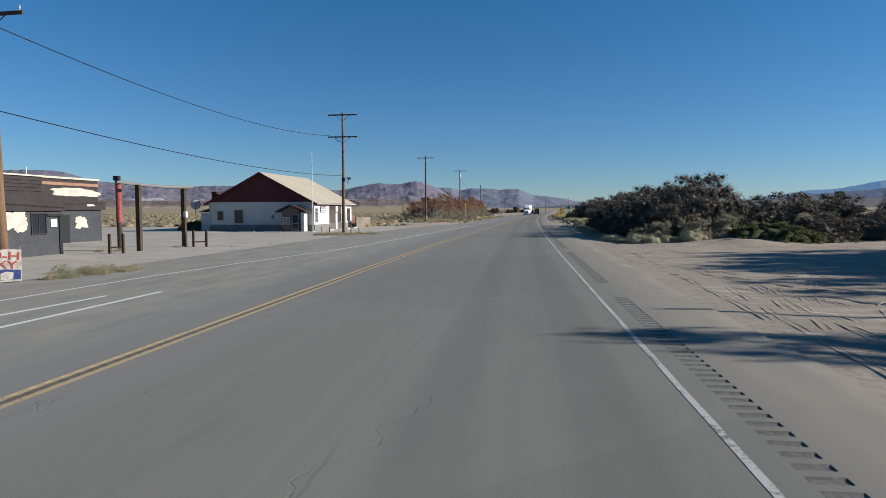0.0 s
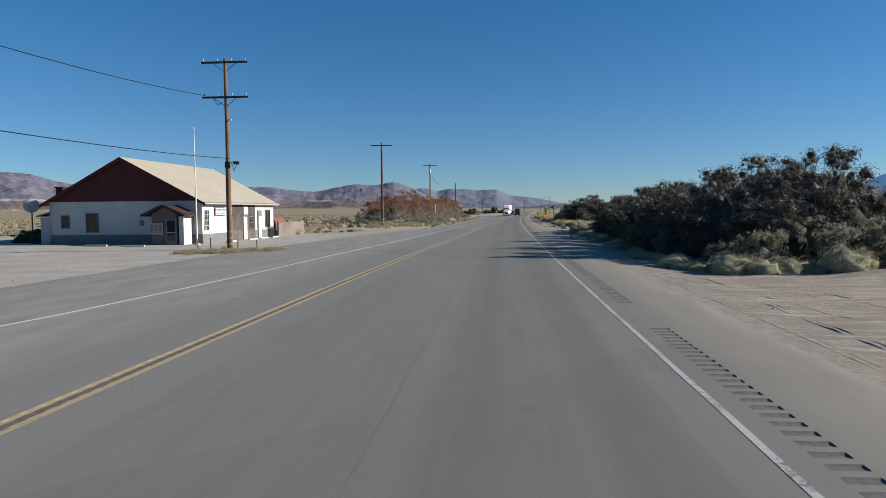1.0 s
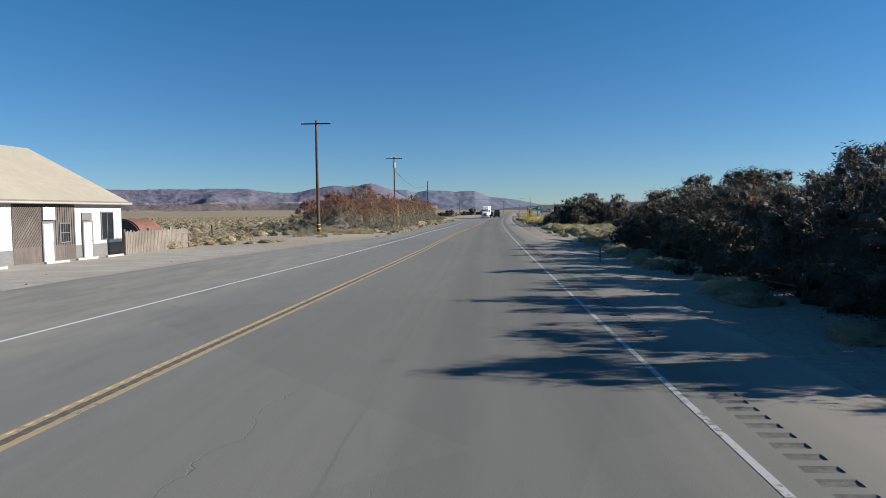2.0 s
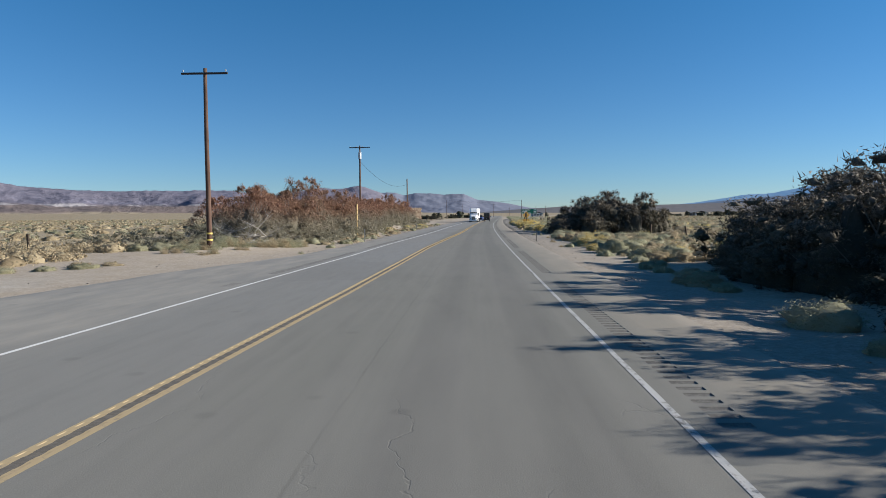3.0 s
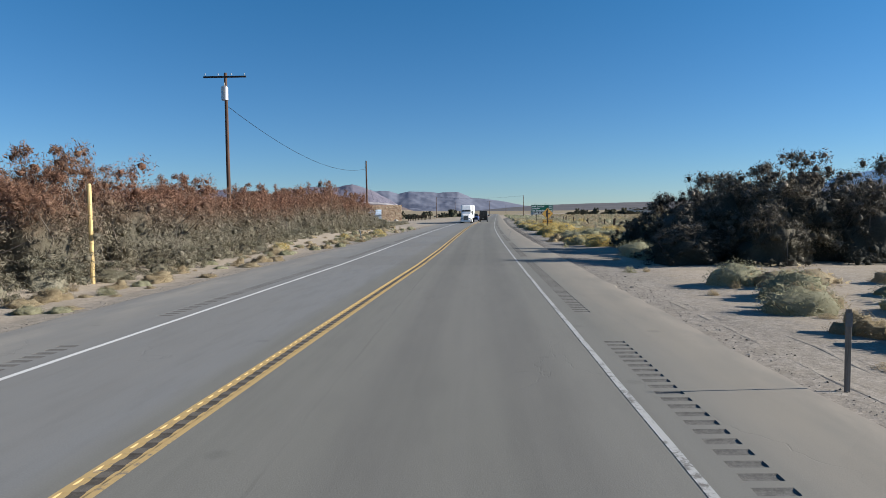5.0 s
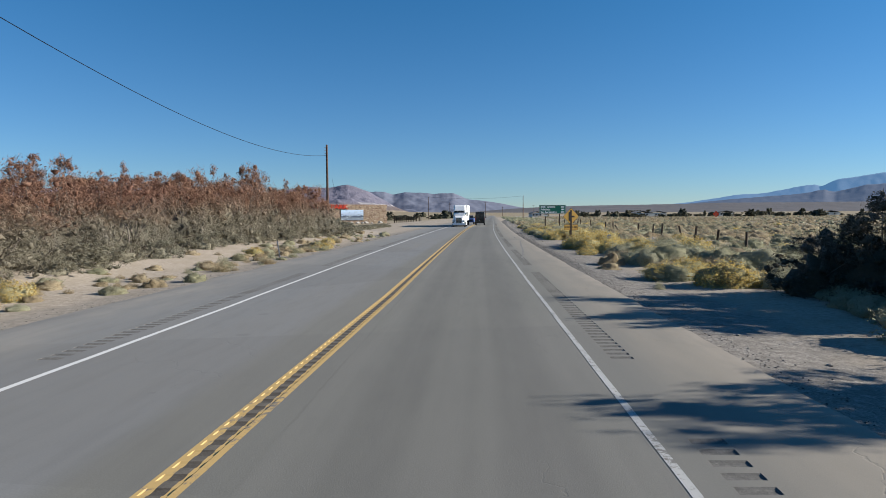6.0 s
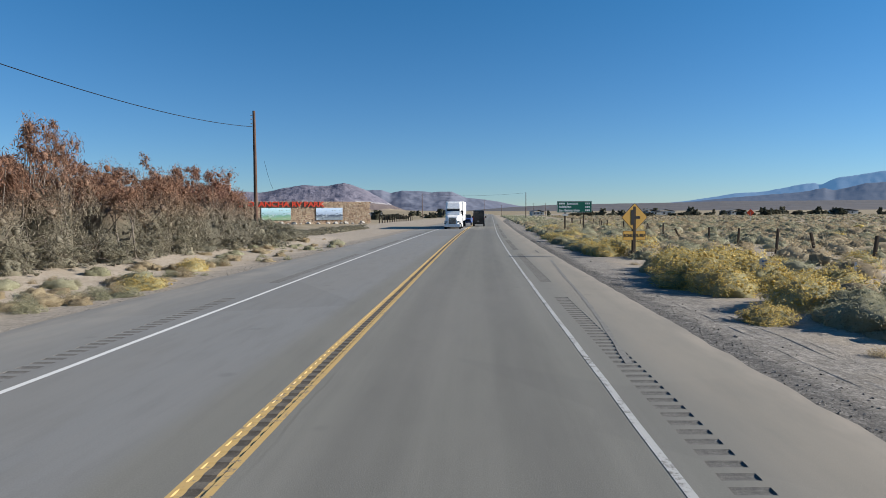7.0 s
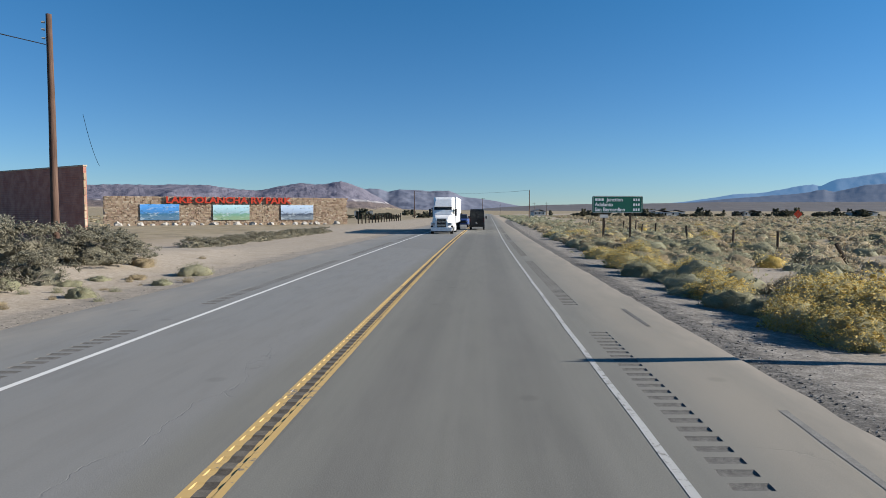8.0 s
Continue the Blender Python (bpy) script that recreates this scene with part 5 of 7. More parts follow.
brick_building()
BOULDER = plain("pale_boulder", (0.36, 0.335, 0.30), 0.9, 0, 0.25, 1.5, 0.4)
for i in range(24):
    f = (i + 0.6 * math.sin(i * 5.3)) / 23
    q = WL.lerp(WR, 0.03 + 0.94 * f) + Vector((0.8 * math.sin(i * 7.3), -1.2 - 1.6 * abs(math.sin(i * 3.1)), 0))
    bm = bmesh.new()
    bmesh.ops.create_icosphere(bm, subdivisions=2, radius=0.26 + 0.42 * abs(math.sin(i * 1.7)) ** 2)
    for v in bm.verts:
        v.co *= 1 + 0.7 * noise.noise(v.co * 2.4 + Vector((i, 0, 0)))
        v.co.z *= 0.75
    ob = tagged(part("boulder", bm, BOULDER), "pale rough boulder at the foot of the wall", "boulder", "boulders along the wall")
    ob.matrix_basis = pose(q.x, q.y, land(q.x, q.y) + 0.1)

# park gate posts and fence past the wall
for i in range(16):
    x, y = -15.5 + 0.10 * i * 3.2, 322 + 3.2 * i
    ob = tagged(part("wooden_fence_post", boxes(((0, 0, 0.8), (0.22, 0.22, 1.9 + 0.6 * (i % 5 == 0)), 0, 0.02)), DARK_WOOD), "dark wooden fence post beside the park entrance", "post", "park fence posts")
    ob.matrix_basis = pose(x, y, land(x, y), 0, 2 * math.sin(i * 4))


# ---- road signs and markers ----
SIGN_GREEN = plain("sign_green", (0.006, 0.115, 0.078), 0.45, 0, 0.05)
SIGN_YELLOW = plain("sign_yellow", (0.56, 0.32, 0.07), 0.45, 0, 0.05)
SIGN_BLUE = plain("sign_blue", (0.07, 0.145, 0.34), 0.5)
YELLOW_PIPE = plain("yellow_pipe_paint", (0.62, 0.45, 0.2), 0.6)


def rounded(bm, cx, y, cz, w, h, r, t, rot=0.0):
    pts = []
    for sx, sz, a0 in ((1, 1, 0), (-1, 1, 90), (-1, -1, 180), (1, -1, 270)):
        for k in range(5):
            a = radians(a0 + k * 22.5)
            pts.append((sx * (w / 2 - r) + r * math.cos(a), sz * (h / 2 - r) + r * math.sin(a)))
    c, s = math.cos(radians(rot)), math.sin(radians(rot))
    pts = [(p * c - q * s, p * s + q * c) for p, q in pts]
    return loft(bm, [[(cx + p, yy, cz + q) for p, q in pts] for yy in (y, y + t)])


XROT = Matrix.Rotation(radians(90), 4, "X")
ys = thing("junction_sign", 11.07, 204.5, land(11.07, 204.5) - 0.12, "yellow diamond side-road sign with name plate on post", "road sign", rz=14)
part("post", boxes(((0, 0.07, 1.3), (0.15, 0.15, 2.7), 0, 0.008)), DARK_WOOD, ys)
d = part("diamond", rounded(bmesh.new(), 0, 0, 2.12, 0.96, 0.96, 0.08, 0.006, 45), SIGN_YELLOW, ys, "yellow diamond panel")
part("border", rounded(bmesh.new(), 0, 0.004, 2.12, 1.0, 1.0, 0.09, 0.006, 45), BLACK_METAL, d)
part("symbol_stem", boxes(((-0.11, -0.006, 2.12), (0.15, 0.01, 0.74))), BLACK_METAL, d, "black road symbol")
part("symbol_branch", boxes(((0.13, -0.006, 2.11), (0.34, 0.01, 0.13))), BLACK_METAL, d)
pl = part("name_plate", rounded(bmesh.new(), 0, 0, 1.22, 1.18, 0.42, 0.03, 0.006), SIGN_YELLOW, ys)
part("plate_border", rounded(bmesh.new(), 0, 0.004, 1.22, 1.22, 0.46, 0.04, 0.006), BLACK_METAL, pl)
text_part("plate_letters", "SCHOOL RD", 0.2, Matrix.Translation((0, -0.006, 1.22)) @ XROT, BLACK_METAL, pl)
ys.scale = (1.12, 1.12, 1.1)

gs = thing("distance_sign", 15.9, 247.6, land(15.9, 247.6), "wide green distance sign with white lettering on posts", "road sign", rz=9)
for x in (-1.15, 1.15):
    part("post", boxes(((x, 0.08, 1.8), (0.14, 0.14, 3.9), 0, 0.01)), DARK_WOOD, gs)
pn = part("panel", rounded(bmesh.new(), 0, 0, 3.15, 4.35, 1.36, 0.12, 0.01), SIGN_GREEN, gs, "green sign panel")
part("panel_border", boxes(((0, -0.005, 3.79), (4.15, 0.008, 0.035)), ((0, -0.005, 2.51), (4.15, 0.008, 0.035)), ((-2.1, -0.005, 3.15), (0.035, 0.008, 1.2)), ((2.1, -0.005, 3.15), (0.035, 0.008, 1.2))), TAG, pn)
SIGN_WHITE = plain("sign_white", (0.78, 0.8, 0.8), 0.4, 0, 0.05)
for txt, x, z in (("Junction", -0.95, 3.53), ("Adelanto", -1.95, 3.13), ("San Bernardino", -1.95, 2.72)):
    text_part("sign_letters", txt, 0.42, Matrix.Translation((x, -0.008, z)) @ XROT, SIGN_WHITE, pn, 0.004, "LEFT", 0.022)
for x, z, w in ((-1.56, 3.53, 0.8), (1.62, 3.53, 0.62), (1.62, 3.13, 0.62), (1.62, 2.72, 0.62)):
    for i in range(3):
        part("sign_bar", boxes(((x + (i - 1) * w / 3, -0.006, z), (w / 3 - 0.07, 0.01, 0.2))), SIGN_WHITE, pn)
part("route_plate", boxes(((-1.15, -0.02, 2.2), (0.7, 0.02, 0.25))), TAG, gs)

bmk = thing("post_marker", 11.05, 189.7, land(11.05, 189.7), "small white marker with blue patches on a post", "marker")
part("post", boxes(((0, 0.03, 0.45), (0.06, 0.04, 1.0))), STEEL, bmk)
pb = part("plate", rounded(bmesh.new(), 0, 0, 0.66, 0.27, 0.8, 0.1, 0.01), TAG, bmk)
for z, h in ((0.96, 0.06), (0.76, 0.16), (0.5, 0.07), (0.36, 0.06)):
    part("plate_bar", boxes(((0.03 * (z > 0.7), -0.006, z), (0.15, 0.01, h))), SIGN_BLUE, pb)


def delineator(x, y, h, label, dark=False, tilt=0):
    d_ = thing("delineator_post", x, y, land(x, y) - 0.05, label, "marker post", "roadside marker posts")
    d_.matrix_basis = pose(x, y, land(x, y) - 0.05, 0, tilt, 0)
    part("blade", boxes(((0, 0, h / 2), (0.075, 0.025, h), 0, 0.006)), STEEL if not dark else GREY_WOOD, d_)
    part("reflector", boxes(((0, -0.018, h - 0.14), (0.08, 0.012, 0.18))), GRAY_FRAME if dark else TAG, d_)


delineator(4.6, 128.4, 1.15, "thin grey metal marker post at the verge", True)
delineator(-10.5, 128.7, 1.15, "thin pale marker post at the verge")
delineator(-9.5, 180.9, 1.0, "white plastic marker post leaning a little", False, -8)
delineator(14.15, 190.0, 0.95, "thin white marker post among the brush")
delineator(3.6, 78.0, 1.0, "thin grey marker post at the verge", True)
yp = thing("pipeline_marker", -13.38, 142.5, land(-13.38, 142.5) - 0.1, "tall yellow painted marker pole at the verge", "marker post")
part("shaft", tubes(((0, 0, 0), (0, 0, 3.55), 0.075, 0.075), n=10), YELLOW_PIPE, yp)
part("cap", tubes(((0, 0, 3.55), (0, 0, 3.62), 0.085, 0.05), n=10), YELLOW_PIPE, yp)

# wire fence along the right-of-way
rng = random.Random(21)
fence_posts = []
for i in range(26):
    y = 112 + i * 8.1
    x = bend(y) + 15.5 + 0.9 * math.sin(i * 1.3) + max(0, (y - 225)) * 0.01
    if 140 < y < 166 or 198 < y < 226:
        continue
    h = rng.uniform(1.2, 1.5)
    ob = tagged(part("fence_post", boxes(((0, 0, h / 2 - 0.1), (0.13, 0.13, h + 0.2), 12, 0.02)), DARK_WOOD), "dark weathered fence post standing in the brush", "fence post", "fence posts in the brush")
    ob.matrix_basis = pose(x, y, land(x, y), rng.uniform(-6, 6), rng.uniform(-9, 9), rng.uniform(0, 90))
    fence_posts.append(Vector((x, y, land(x, y) + h - 0.25)))
for a, b in zip(fence_posts, fence_posts[1:]):
    if (b - a).length < 10:
        wire(a, b, 0.08, "thin rusty fence wire between posts", 0.006)
for x, y, h, tilt in ((20.4, 207.9, 1.5, 3), (21.8, 206.2, 1.35, -14), (22.8, 218.6, 1.3, 2), (20.5, 223.9, 1.3, -32), (22.6, 223.7, 1.2, 0), (20.2, 198.6, 1.4, 5)):
    ob = tagged(part("fence_post", boxes(((0, 0, h / 2 - 0.1), (0.13, 0.13, h + 0.2), 12, 0.02)), DARK_WOOD), "leaning dark fence post among the brush" if abs(tilt) > 10 else "dark weathered fence post standing in the brush", "fence post", "fence posts in the brush")
    ob.matrix_basis = pose(x, y, land(x, y), 2, tilt, 0)
rm = thing("red_marker", 74.1, 329.9, land(74.1, 329.9), "bright orange-red diamond sign on a post in the brush", "road sign")
part("post", tubes(((0, 0.03, 0), (0, 0.03, 2.3), 0.04, 0.04)), STEEL, rm)
part("panel", rounded(bmesh.new(), 0, 0, 2.1, 1.3, 1.3, 0.08, 0.01, 45), plain("orange_red", (0.85, 0.09, 0.03), 0.5), rm)


# ---- plants ----
def leaf_mesh(name, pts, face, ln, wd, mat, rng, loose=0.5):
    """One small pointed blade at each point, turned roughly towards face."""
    n = len(pts)
    f = face / (np.linalg.norm(face, axis=1)[:, None] + 1e-9) + rng.normal(0, loose, (n, 3))
    f /= np.linalg.norm(f, axis=1)[:, None] + 1e-9
    d = np.cross(f, rng.normal(0, 1, (n, 3)))
    d[:, 2] = np.abs(d[:, 2])
    d /= np.linalg.norm(d, axis=1)[:, None] + 1e-9
    s = np.cross(f, d)
    l = ln * rng.uniform(0.6, 1.4, (n, 1))
    w = wd * rng.uniform(0.6, 1.4, (n, 1))
    v = np.stack([pts - d * l * 0.4 - s * w * 0.5, pts - d * l * 0.4 + s * w * 0.5, pts + d * l * 0.6], 1).reshape(-1, 3)
    me = bpy.data.meshes.new(name)
    me.from_pydata(v.tolist(), [], np.arange(3 * n).reshape(-1, 3).tolist())
    me.materials.append(mat)
    return me


def dome(rng, n, rx, ry, h, lump, low=0.05, inner=0.5, seed=0):
    """Places in the outer part of a lumpy dome, and the ways outward."""
    a = rng.uniform(0, 2 * np.pi, n)
    c = rng.uniform(low, 1.0, n)
    s = np.sqrt(1 - (c * 0.98) ** 2)
    u = np.stack([np.cos(a) * s, np.sin(a) * s, c], 1)
    k = np.array([1 + lump * noise.noise(Vector(q) * 2.2 + Vector((seed, seed, 0))) + 0.5 * lump * noise.noise(Vector(q) * 5.0 + Vector((0, seed, seed))) for q in u.tolist()]).clip(0.55, 1.16)
    r = k * (1 - (1 - inner) * rng.uniform(0, 1, n) ** 1.8)
    return u * np.array([rx, ry, h]) * r[:, None], u


def stems_mesh(name, rng, tips, r, mat, spread=0.25, base_r=0.25):
    bm = bmesh.new()
    for t in tips:
        b = Vector((rng.normal(0, base_r), rng.normal(0, base_r), -0.15))
        t = Vector(t)
        m = b.lerp(t, 0.5) + Vector((rng.normal(0, spread), rng.normal(0, spread), spread * 0.6))
        tube(bm, b, m, r, r * 0.6, 5, False)
        tube(bm, m, t, r * 0.6, r * 0.15, 5, False)
    return mesh_of(name, bm, mat)


def lumps(centres, sizes, seed, level=1, flat=0.85, rough=(0.3, 1.25)):
    """Small solid lumps of twigs inside the foliage: corner places and triangles."""
    bm = bmesh.new()
    bmesh.ops.create_icosphere(bm, subdivisions=level, radius=1.0)
    base = np.array([v.co[:] for v in bm.verts])
    tri = np.array([[v.index for v in f.verts] for f in bm.faces])
    bm.free()
    g = np.random.default_rng(seed)
    vs, fs = [], []
    for i, (q, s) in enumerate(zip(centres, sizes)):
        k = g.uniform(*rough, (len(base), 1))
        vs.append(base * k * s * np.array([1, 1, flat]) + q)
        fs.append(tri + i * len(base))
    return np.concatenate(vs), np.concatenate(fs)


def leaf_and_lump(name, pts, dirs, ln, wd, mat, rng, lump):
    """Blades and the twig lumps that they grow on, as one mesh."""
    me = leaf_mesh(name, pts, dirs, ln, wd, mat, rng)
    v = np.empty(len(me.vertices) * 3)
    me.vertices.foreach_get("co", v)
    n = len(me.vertices)
    faces = np.arange(n).reshape(-1, 3).tolist() + (lump[1] + n).tolist()
    me2 = bpy.data.meshes.new(name)
    me2.from_pydata(v.reshape(-1, 3).tolist() + lump[0].tolist(), [], faces)
    me2.materials.append(mat)
    me2.polygons.foreach_set("use_smooth", [True] * len(me2.polygons))
    bpy.data.meshes.remove(me)
    return me2


def cushion(seed, r, h, lump=0.5):
    """The dense heart of a rounded bush: a lumpy half-ball of twigs."""
    bm = bmesh.new()
    bmesh.ops.create_icosphere(bm, subdivisions=3, radius=1.0)
    off = Vector((seed * 1.7, seed * 0.9, 4.0))
    vs = []
    for v in bm.verts:
        k = 1 + lump * noise.noise(v.co * 2.0 + off) + 0.55 * lump * noise.noise(v.co * 5.5 + off) + 0.3 * lump * noise.noise(v.co * 12.0 + off)
        vs.append((v.co.x * r * k, v.co.y * r * k, max(v.co.z, -0.12) * h * k))
    v = np.array(vs)
    tri = np.array([[q.index for q in f.verts] for f in bm.faces if f.calc_center_median().z > -0.15])
    bm.free()
    return v, tri


def tall_shrub(name, seed, rx, ry, h, clumps, leaves, ln, wd, mat, label, cat, group, lump=0.4, trunks=10, low=0.02, heads=5, solid=0.5, reach=0.08, heart=0.7, head=(0.09, 0.15)):
    """A tamarisk: leaning stems, a shaded heart, and rounded sprays that gather into uneven heads."""
    rng = np.random.default_rng(seed)
    c, u = dome(rng, clumps, rx, ry, h * 0.9, lump, low, 0.6, seed * 1.7)
    tops, _ = dome(rng, heads, rx * 0.7, ry * 0.7, h * 0.95, lump, 0.55, 0.85, seed * 1.7)
    tops[:, 2] = np.minimum(tops[:, 2], h * 0.9) + rng.uniform(0.2, 1.0, heads) * reach * h
    hc, hu, hs = [], [], []
    for q in tops:
        k = rng.integers(5, 9)
        d = rng.normal(0, 1, (k, 3))
        d /= np.linalg.norm(d, axis=1)[:, None]
        wide = rng.uniform(*head) * (rx + ry) * 0.5
        hc.append(q + d * np.array([wide, wide, wide * 0.55]))
        hu.append(d * 0.6 + np.array([0, 0, 0.5]))
        hs.append(np.full(k, wide * rng.uniform(0.55, 0.8)))
    hc, hu, hs = np.concatenate(hc), np.concatenate(hu), np.concatenate(hs)
    size = 0.05 * (rx + ry + h) * rng.uniform(0.55, 1.25, clumps)
    cen, way, size = np.concatenate([c, hc]), np.concatenate([u, hu]), np.concatenate([size, hs])
    share = size ** 1.6
    n = np.maximum((share / share.sum() * leaves).astype(int), 8)
    at = np.repeat(np.arange(len(cen)), n)
    d = rng.normal(0, 1, (len(at), 3))
    d /= np.linalg.norm(d, axis=1)[:, None]
    pts = cen[at] + d * (size[at] * rng.uniform(0.45, 1.2, len(at)))[:, None] * np.array([1, 1, 0.8])
    dirs = rng.normal(0, 0.8, d.shape) + d * 0.3 + way[at] * 0.2
    keep = pts[:, 2] > 0.03
    e = new(name)
    tagged(e, label, cat, group)
    tips = [tuple(q) for q in np.concatenate([c[rng.integers(0, clumps, trunks)], tops])]
    part("trunk", stems_mesh("trunk", rng, tips, 0.05 * h / 4, BARK, 0.3, rx * 0.22), BARK, e)
    lv, lf = lumps(cen, size * solid, seed, 1, 0.8)
    hv, hf = cushion(seed, 1.0, 1.0, 0.5)
    core = np.concatenate([lv, hv * np.array([rx, ry, h]) * heart]), np.concatenate([lf, hf + len(lv)])
    part("crown", leaf_and_lump("crown", pts[keep], dirs[keep], ln, wd, mat, rng, core), mat, e)
    return e


def clump(name, seed, r, h, leaves, ln, wd, mat, label, cat, group, flowers=0, solid=True):
    """A low brush clump: a rounded heap of short twigs and leaves."""
    rng = np.random.default_rng(seed)
    e = new(name)
    tagged(e, label, cat, group)
    if solid:
        v, tri = cushion(seed, r * 0.86, h * 0.86)
        pick = rng.integers(0, len(tri), leaves)
        w = rng.dirichlet((1, 1, 1), leaves)
        p = (v[tri[pick]] * w[:, :, None]).sum(1)
        u = p / np.array([r, r, h])
        u /= np.linalg.norm(u, axis=1)[:, None] + 1e-9
        p = p + u * (rng.uniform(0, 1, (leaves, 1)) ** 1.6 * 0.3 - 0.03) * r
        heart, face = (v, tri), np.where(rng.uniform(0, 1, (leaves, 1)) < 0.5, u, rng.normal(0, 1, u.shape))
    else:
        p, u = dome(rng, leaves, r, r, h, 0.6, 0.0, 0.3, seed * 3.1)
        cc, cu = dome(rng, 12, r * 0.62, r * 0.62, h * 0.6, 0.5, 0.0, 0.5, seed * 3.1)
        heart, face = lumps(cc, [r * 0.04] * 12, seed), rng.normal(0, 1, u.shape) * np.array([1, 1, 0.15])
    keep = p[:, 2] > 0.0
    part("foliage", leaf_and_lump("foliage", p[keep], face[keep], ln, wd, mat, rng, heart), mat, e)["kind"] = "stuff"
    tips = [tuple(q) for q in p[rng.integers(0, leaves, 12 if solid else 5)] * (1.12 if solid else 1.0)]
    part("twig_tangle", stems_mesh("twig_tangle", rng, tips, 0.011, BARK, 0.06, r * 0.2), BARK, e)["kind"] = "stuff"
    if flowers:
        off = Vector((seed, 0, 3.0))
        ok = np.array([noise.noise(Vector(q) * 2.4 + off) + 0.9 * q[2] > -0.02 for q in u.tolist()])
        q, w = p[ok] + u[ok] * 0.05 * r, u[ok]
        q = np.repeat(q, 3, 0)[:flowers] + rng.normal(0, 0.035, (min(len(q) * 3, flowers), 3))
        w = np.repeat(w, 3, 0)[:flowers]
        heads = lumps(q[::28], [0.05 * r] * len(q[::28]), seed + 1, 1, 0.7, (0.3, 1.4))
        part("bloom", leaf_and_lump("bloom", q, w, 0.05, 0.036, PETAL, rng, heads), PETAL, e, "yellow flower heads")["kind"] = "stuff"
    return e


def set_down(proto, spots, first=True):
    """Put copies of a plant on the ground; the first place takes the plant itself."""
    for i, (x, y, rz, s, sz) in enumerate(spots):
        m = pose(x, y, land(x, y) - 0.04, 0, 0, rz) @ Matrix.Diagonal((s, s, sz, 1))
        if i == 0 and first:
            proto.matrix_basis = m
        else:
            copy_thing(proto, m)


rng = random.Random(11)

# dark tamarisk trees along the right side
DARKS = [tall_shrub("tamarisk_tree", 31 + i, 3.3, 3.0, 4.3, 105, 13000, 0.16, 0.04, LEAF_LIT_TOP, "dense dark green tamarisk tree beside the highway", "tree", "tamarisk trees by the highway", 0.45, 12, 0.0, 10, 0.52, 0.1, 0.64, (0.08, 0.18)) for i in range(4)]
DARKS_BACK = [tall_shrub("tamarisk_tree", 41 + i, 3.3, 3.0, 4.3, 80, 5500, 0.27, 0.062, LEAF_LIT_TOP, "dense dark green tamarisk tree behind the roadside row", "tree", "tamarisk trees by the highway", 0.4, 8, 0.0, 9, 0.55, 0.09, 0.56, (0.08, 0.17)) for i in range(2)]
row, back = [], []
for y, u, s, sz in ((54.3, 9.6, 0.75, 0.7), (57.0, 8.4, 0.9, 0.98), (60.0, 7.9, 0.95, 0.86), (64.0, 8.2, 1.0, 1.0), (68.0, 8.0, 1.0, 0.88), (73.0, 8.3, 1.0, 0.92), (77.5, 8.8, 0.95, 0.92), (82.0, 9.0, 0.95, 0.9), (86.5, 9.2, 0.95, 0.96), (91.0, 9.4, 0.95, 1.0), (95.5, 9.6, 0.9, 1.02), (99.5, 11.0, 0.8, 0.9), (97.5, 8.6, 0.62, 0.5), (93.2, 8.2, 0.7, 0.56), (99.6, 9.6, 0.5, 0.42)):
    row.append((u + bend(y), y, rng.uniform(0, 360), s, sz * (0.82 if y > 84 else 0.98 if y > 70 else 1.0)))
for y, u, s, sz in ((57.5, 13.6, 1.05, 1.03), (63.0, 15.0, 1.15, 1.15), (69.0, 14.0, 1.1, 1.2), (74.0, 15.0, 1.1, 1.15), (79.0, 15.5, 1.05, 1.1), (85.0, 15.0, 1.05, 1.05), (91.0, 15.0, 1.0, 1.12), (96.5, 14.8, 1.0, 1.05), (101.5, 14.5, 0.8, 0.85)):
    back.append((u + bend(y), y, rng.uniform(0, 360), s, sz * (1.05 if y > 72 else 1.16)))
for i in range(11):
    y = 55.5 + i * 4.6
    back.append((11.6 + 0.8 * math.sin(i * 2.2) + bend(y), y, rng.uniform(0, 360), 0.95, float(np.interp(y, [55, 62, 70, 80, 90, 102], [1.0, 1.18, 1.1, 0.92, 0.86, 0.7]) * (1.0 + 0.1 * math.sin(i * 1.9)))))
for x, y, s, sz in ((22, 62, 1.1, 0.8), (27, 66, 1.2, 0.85), (33, 64, 1.2, 0.85), (30, 74, 1.2, 0.9), (38, 70, 1.2, 0.9), (24, 76, 1.1, 0.9), (44, 66, 1.2, 0.85), (21, 53, 0.8, 0.5), (50, 72, 1.2, 0.9), (20, 86, 1.0, 0.8), (57, 66, 1.2, 0.85), (36, 58, 1.0, 0.55), (27, 56, 0.9, 0.5)):
    back.append((x, y, rng.uniform(0, 360), s, sz))
# the single big one farther on
for x, y, s, sz in ((9.8, 150.2, 0.6, 0.45), (10.8, 151.8, 0.82, 0.68), (12.8, 152.8, 0.88, 0.94), (14.6, 151.6, 0.92, 1.06), (16.4, 152.8, 1.0, 1.25), (18.6, 151.8, 1.0, 1.22), (20.8, 153.2, 0.9, 1.12), (22.4, 153.5, 0.75, 0.85), (14.8, 156.0, 0.55, 0.5), (18.5, 156.0, 0.8, 0.95), (21.0, 156.0, 0.9, 1.0), (12.8, 159.2, 0.8, 1.04), (17.0, 160.4, 0.95, 1.25), (12.7, 162.5, 0.9, 1.02), (15.6, 163.0, 0.9, 1.08), (19.5, 161.5, 0.95, 1.15), (11.2, 163.4, 0.5, 0.5), (22.5, 159.0, 0.8, 0.85)):
    row.append((x, y, rng.uniform(0, 360), s, sz))
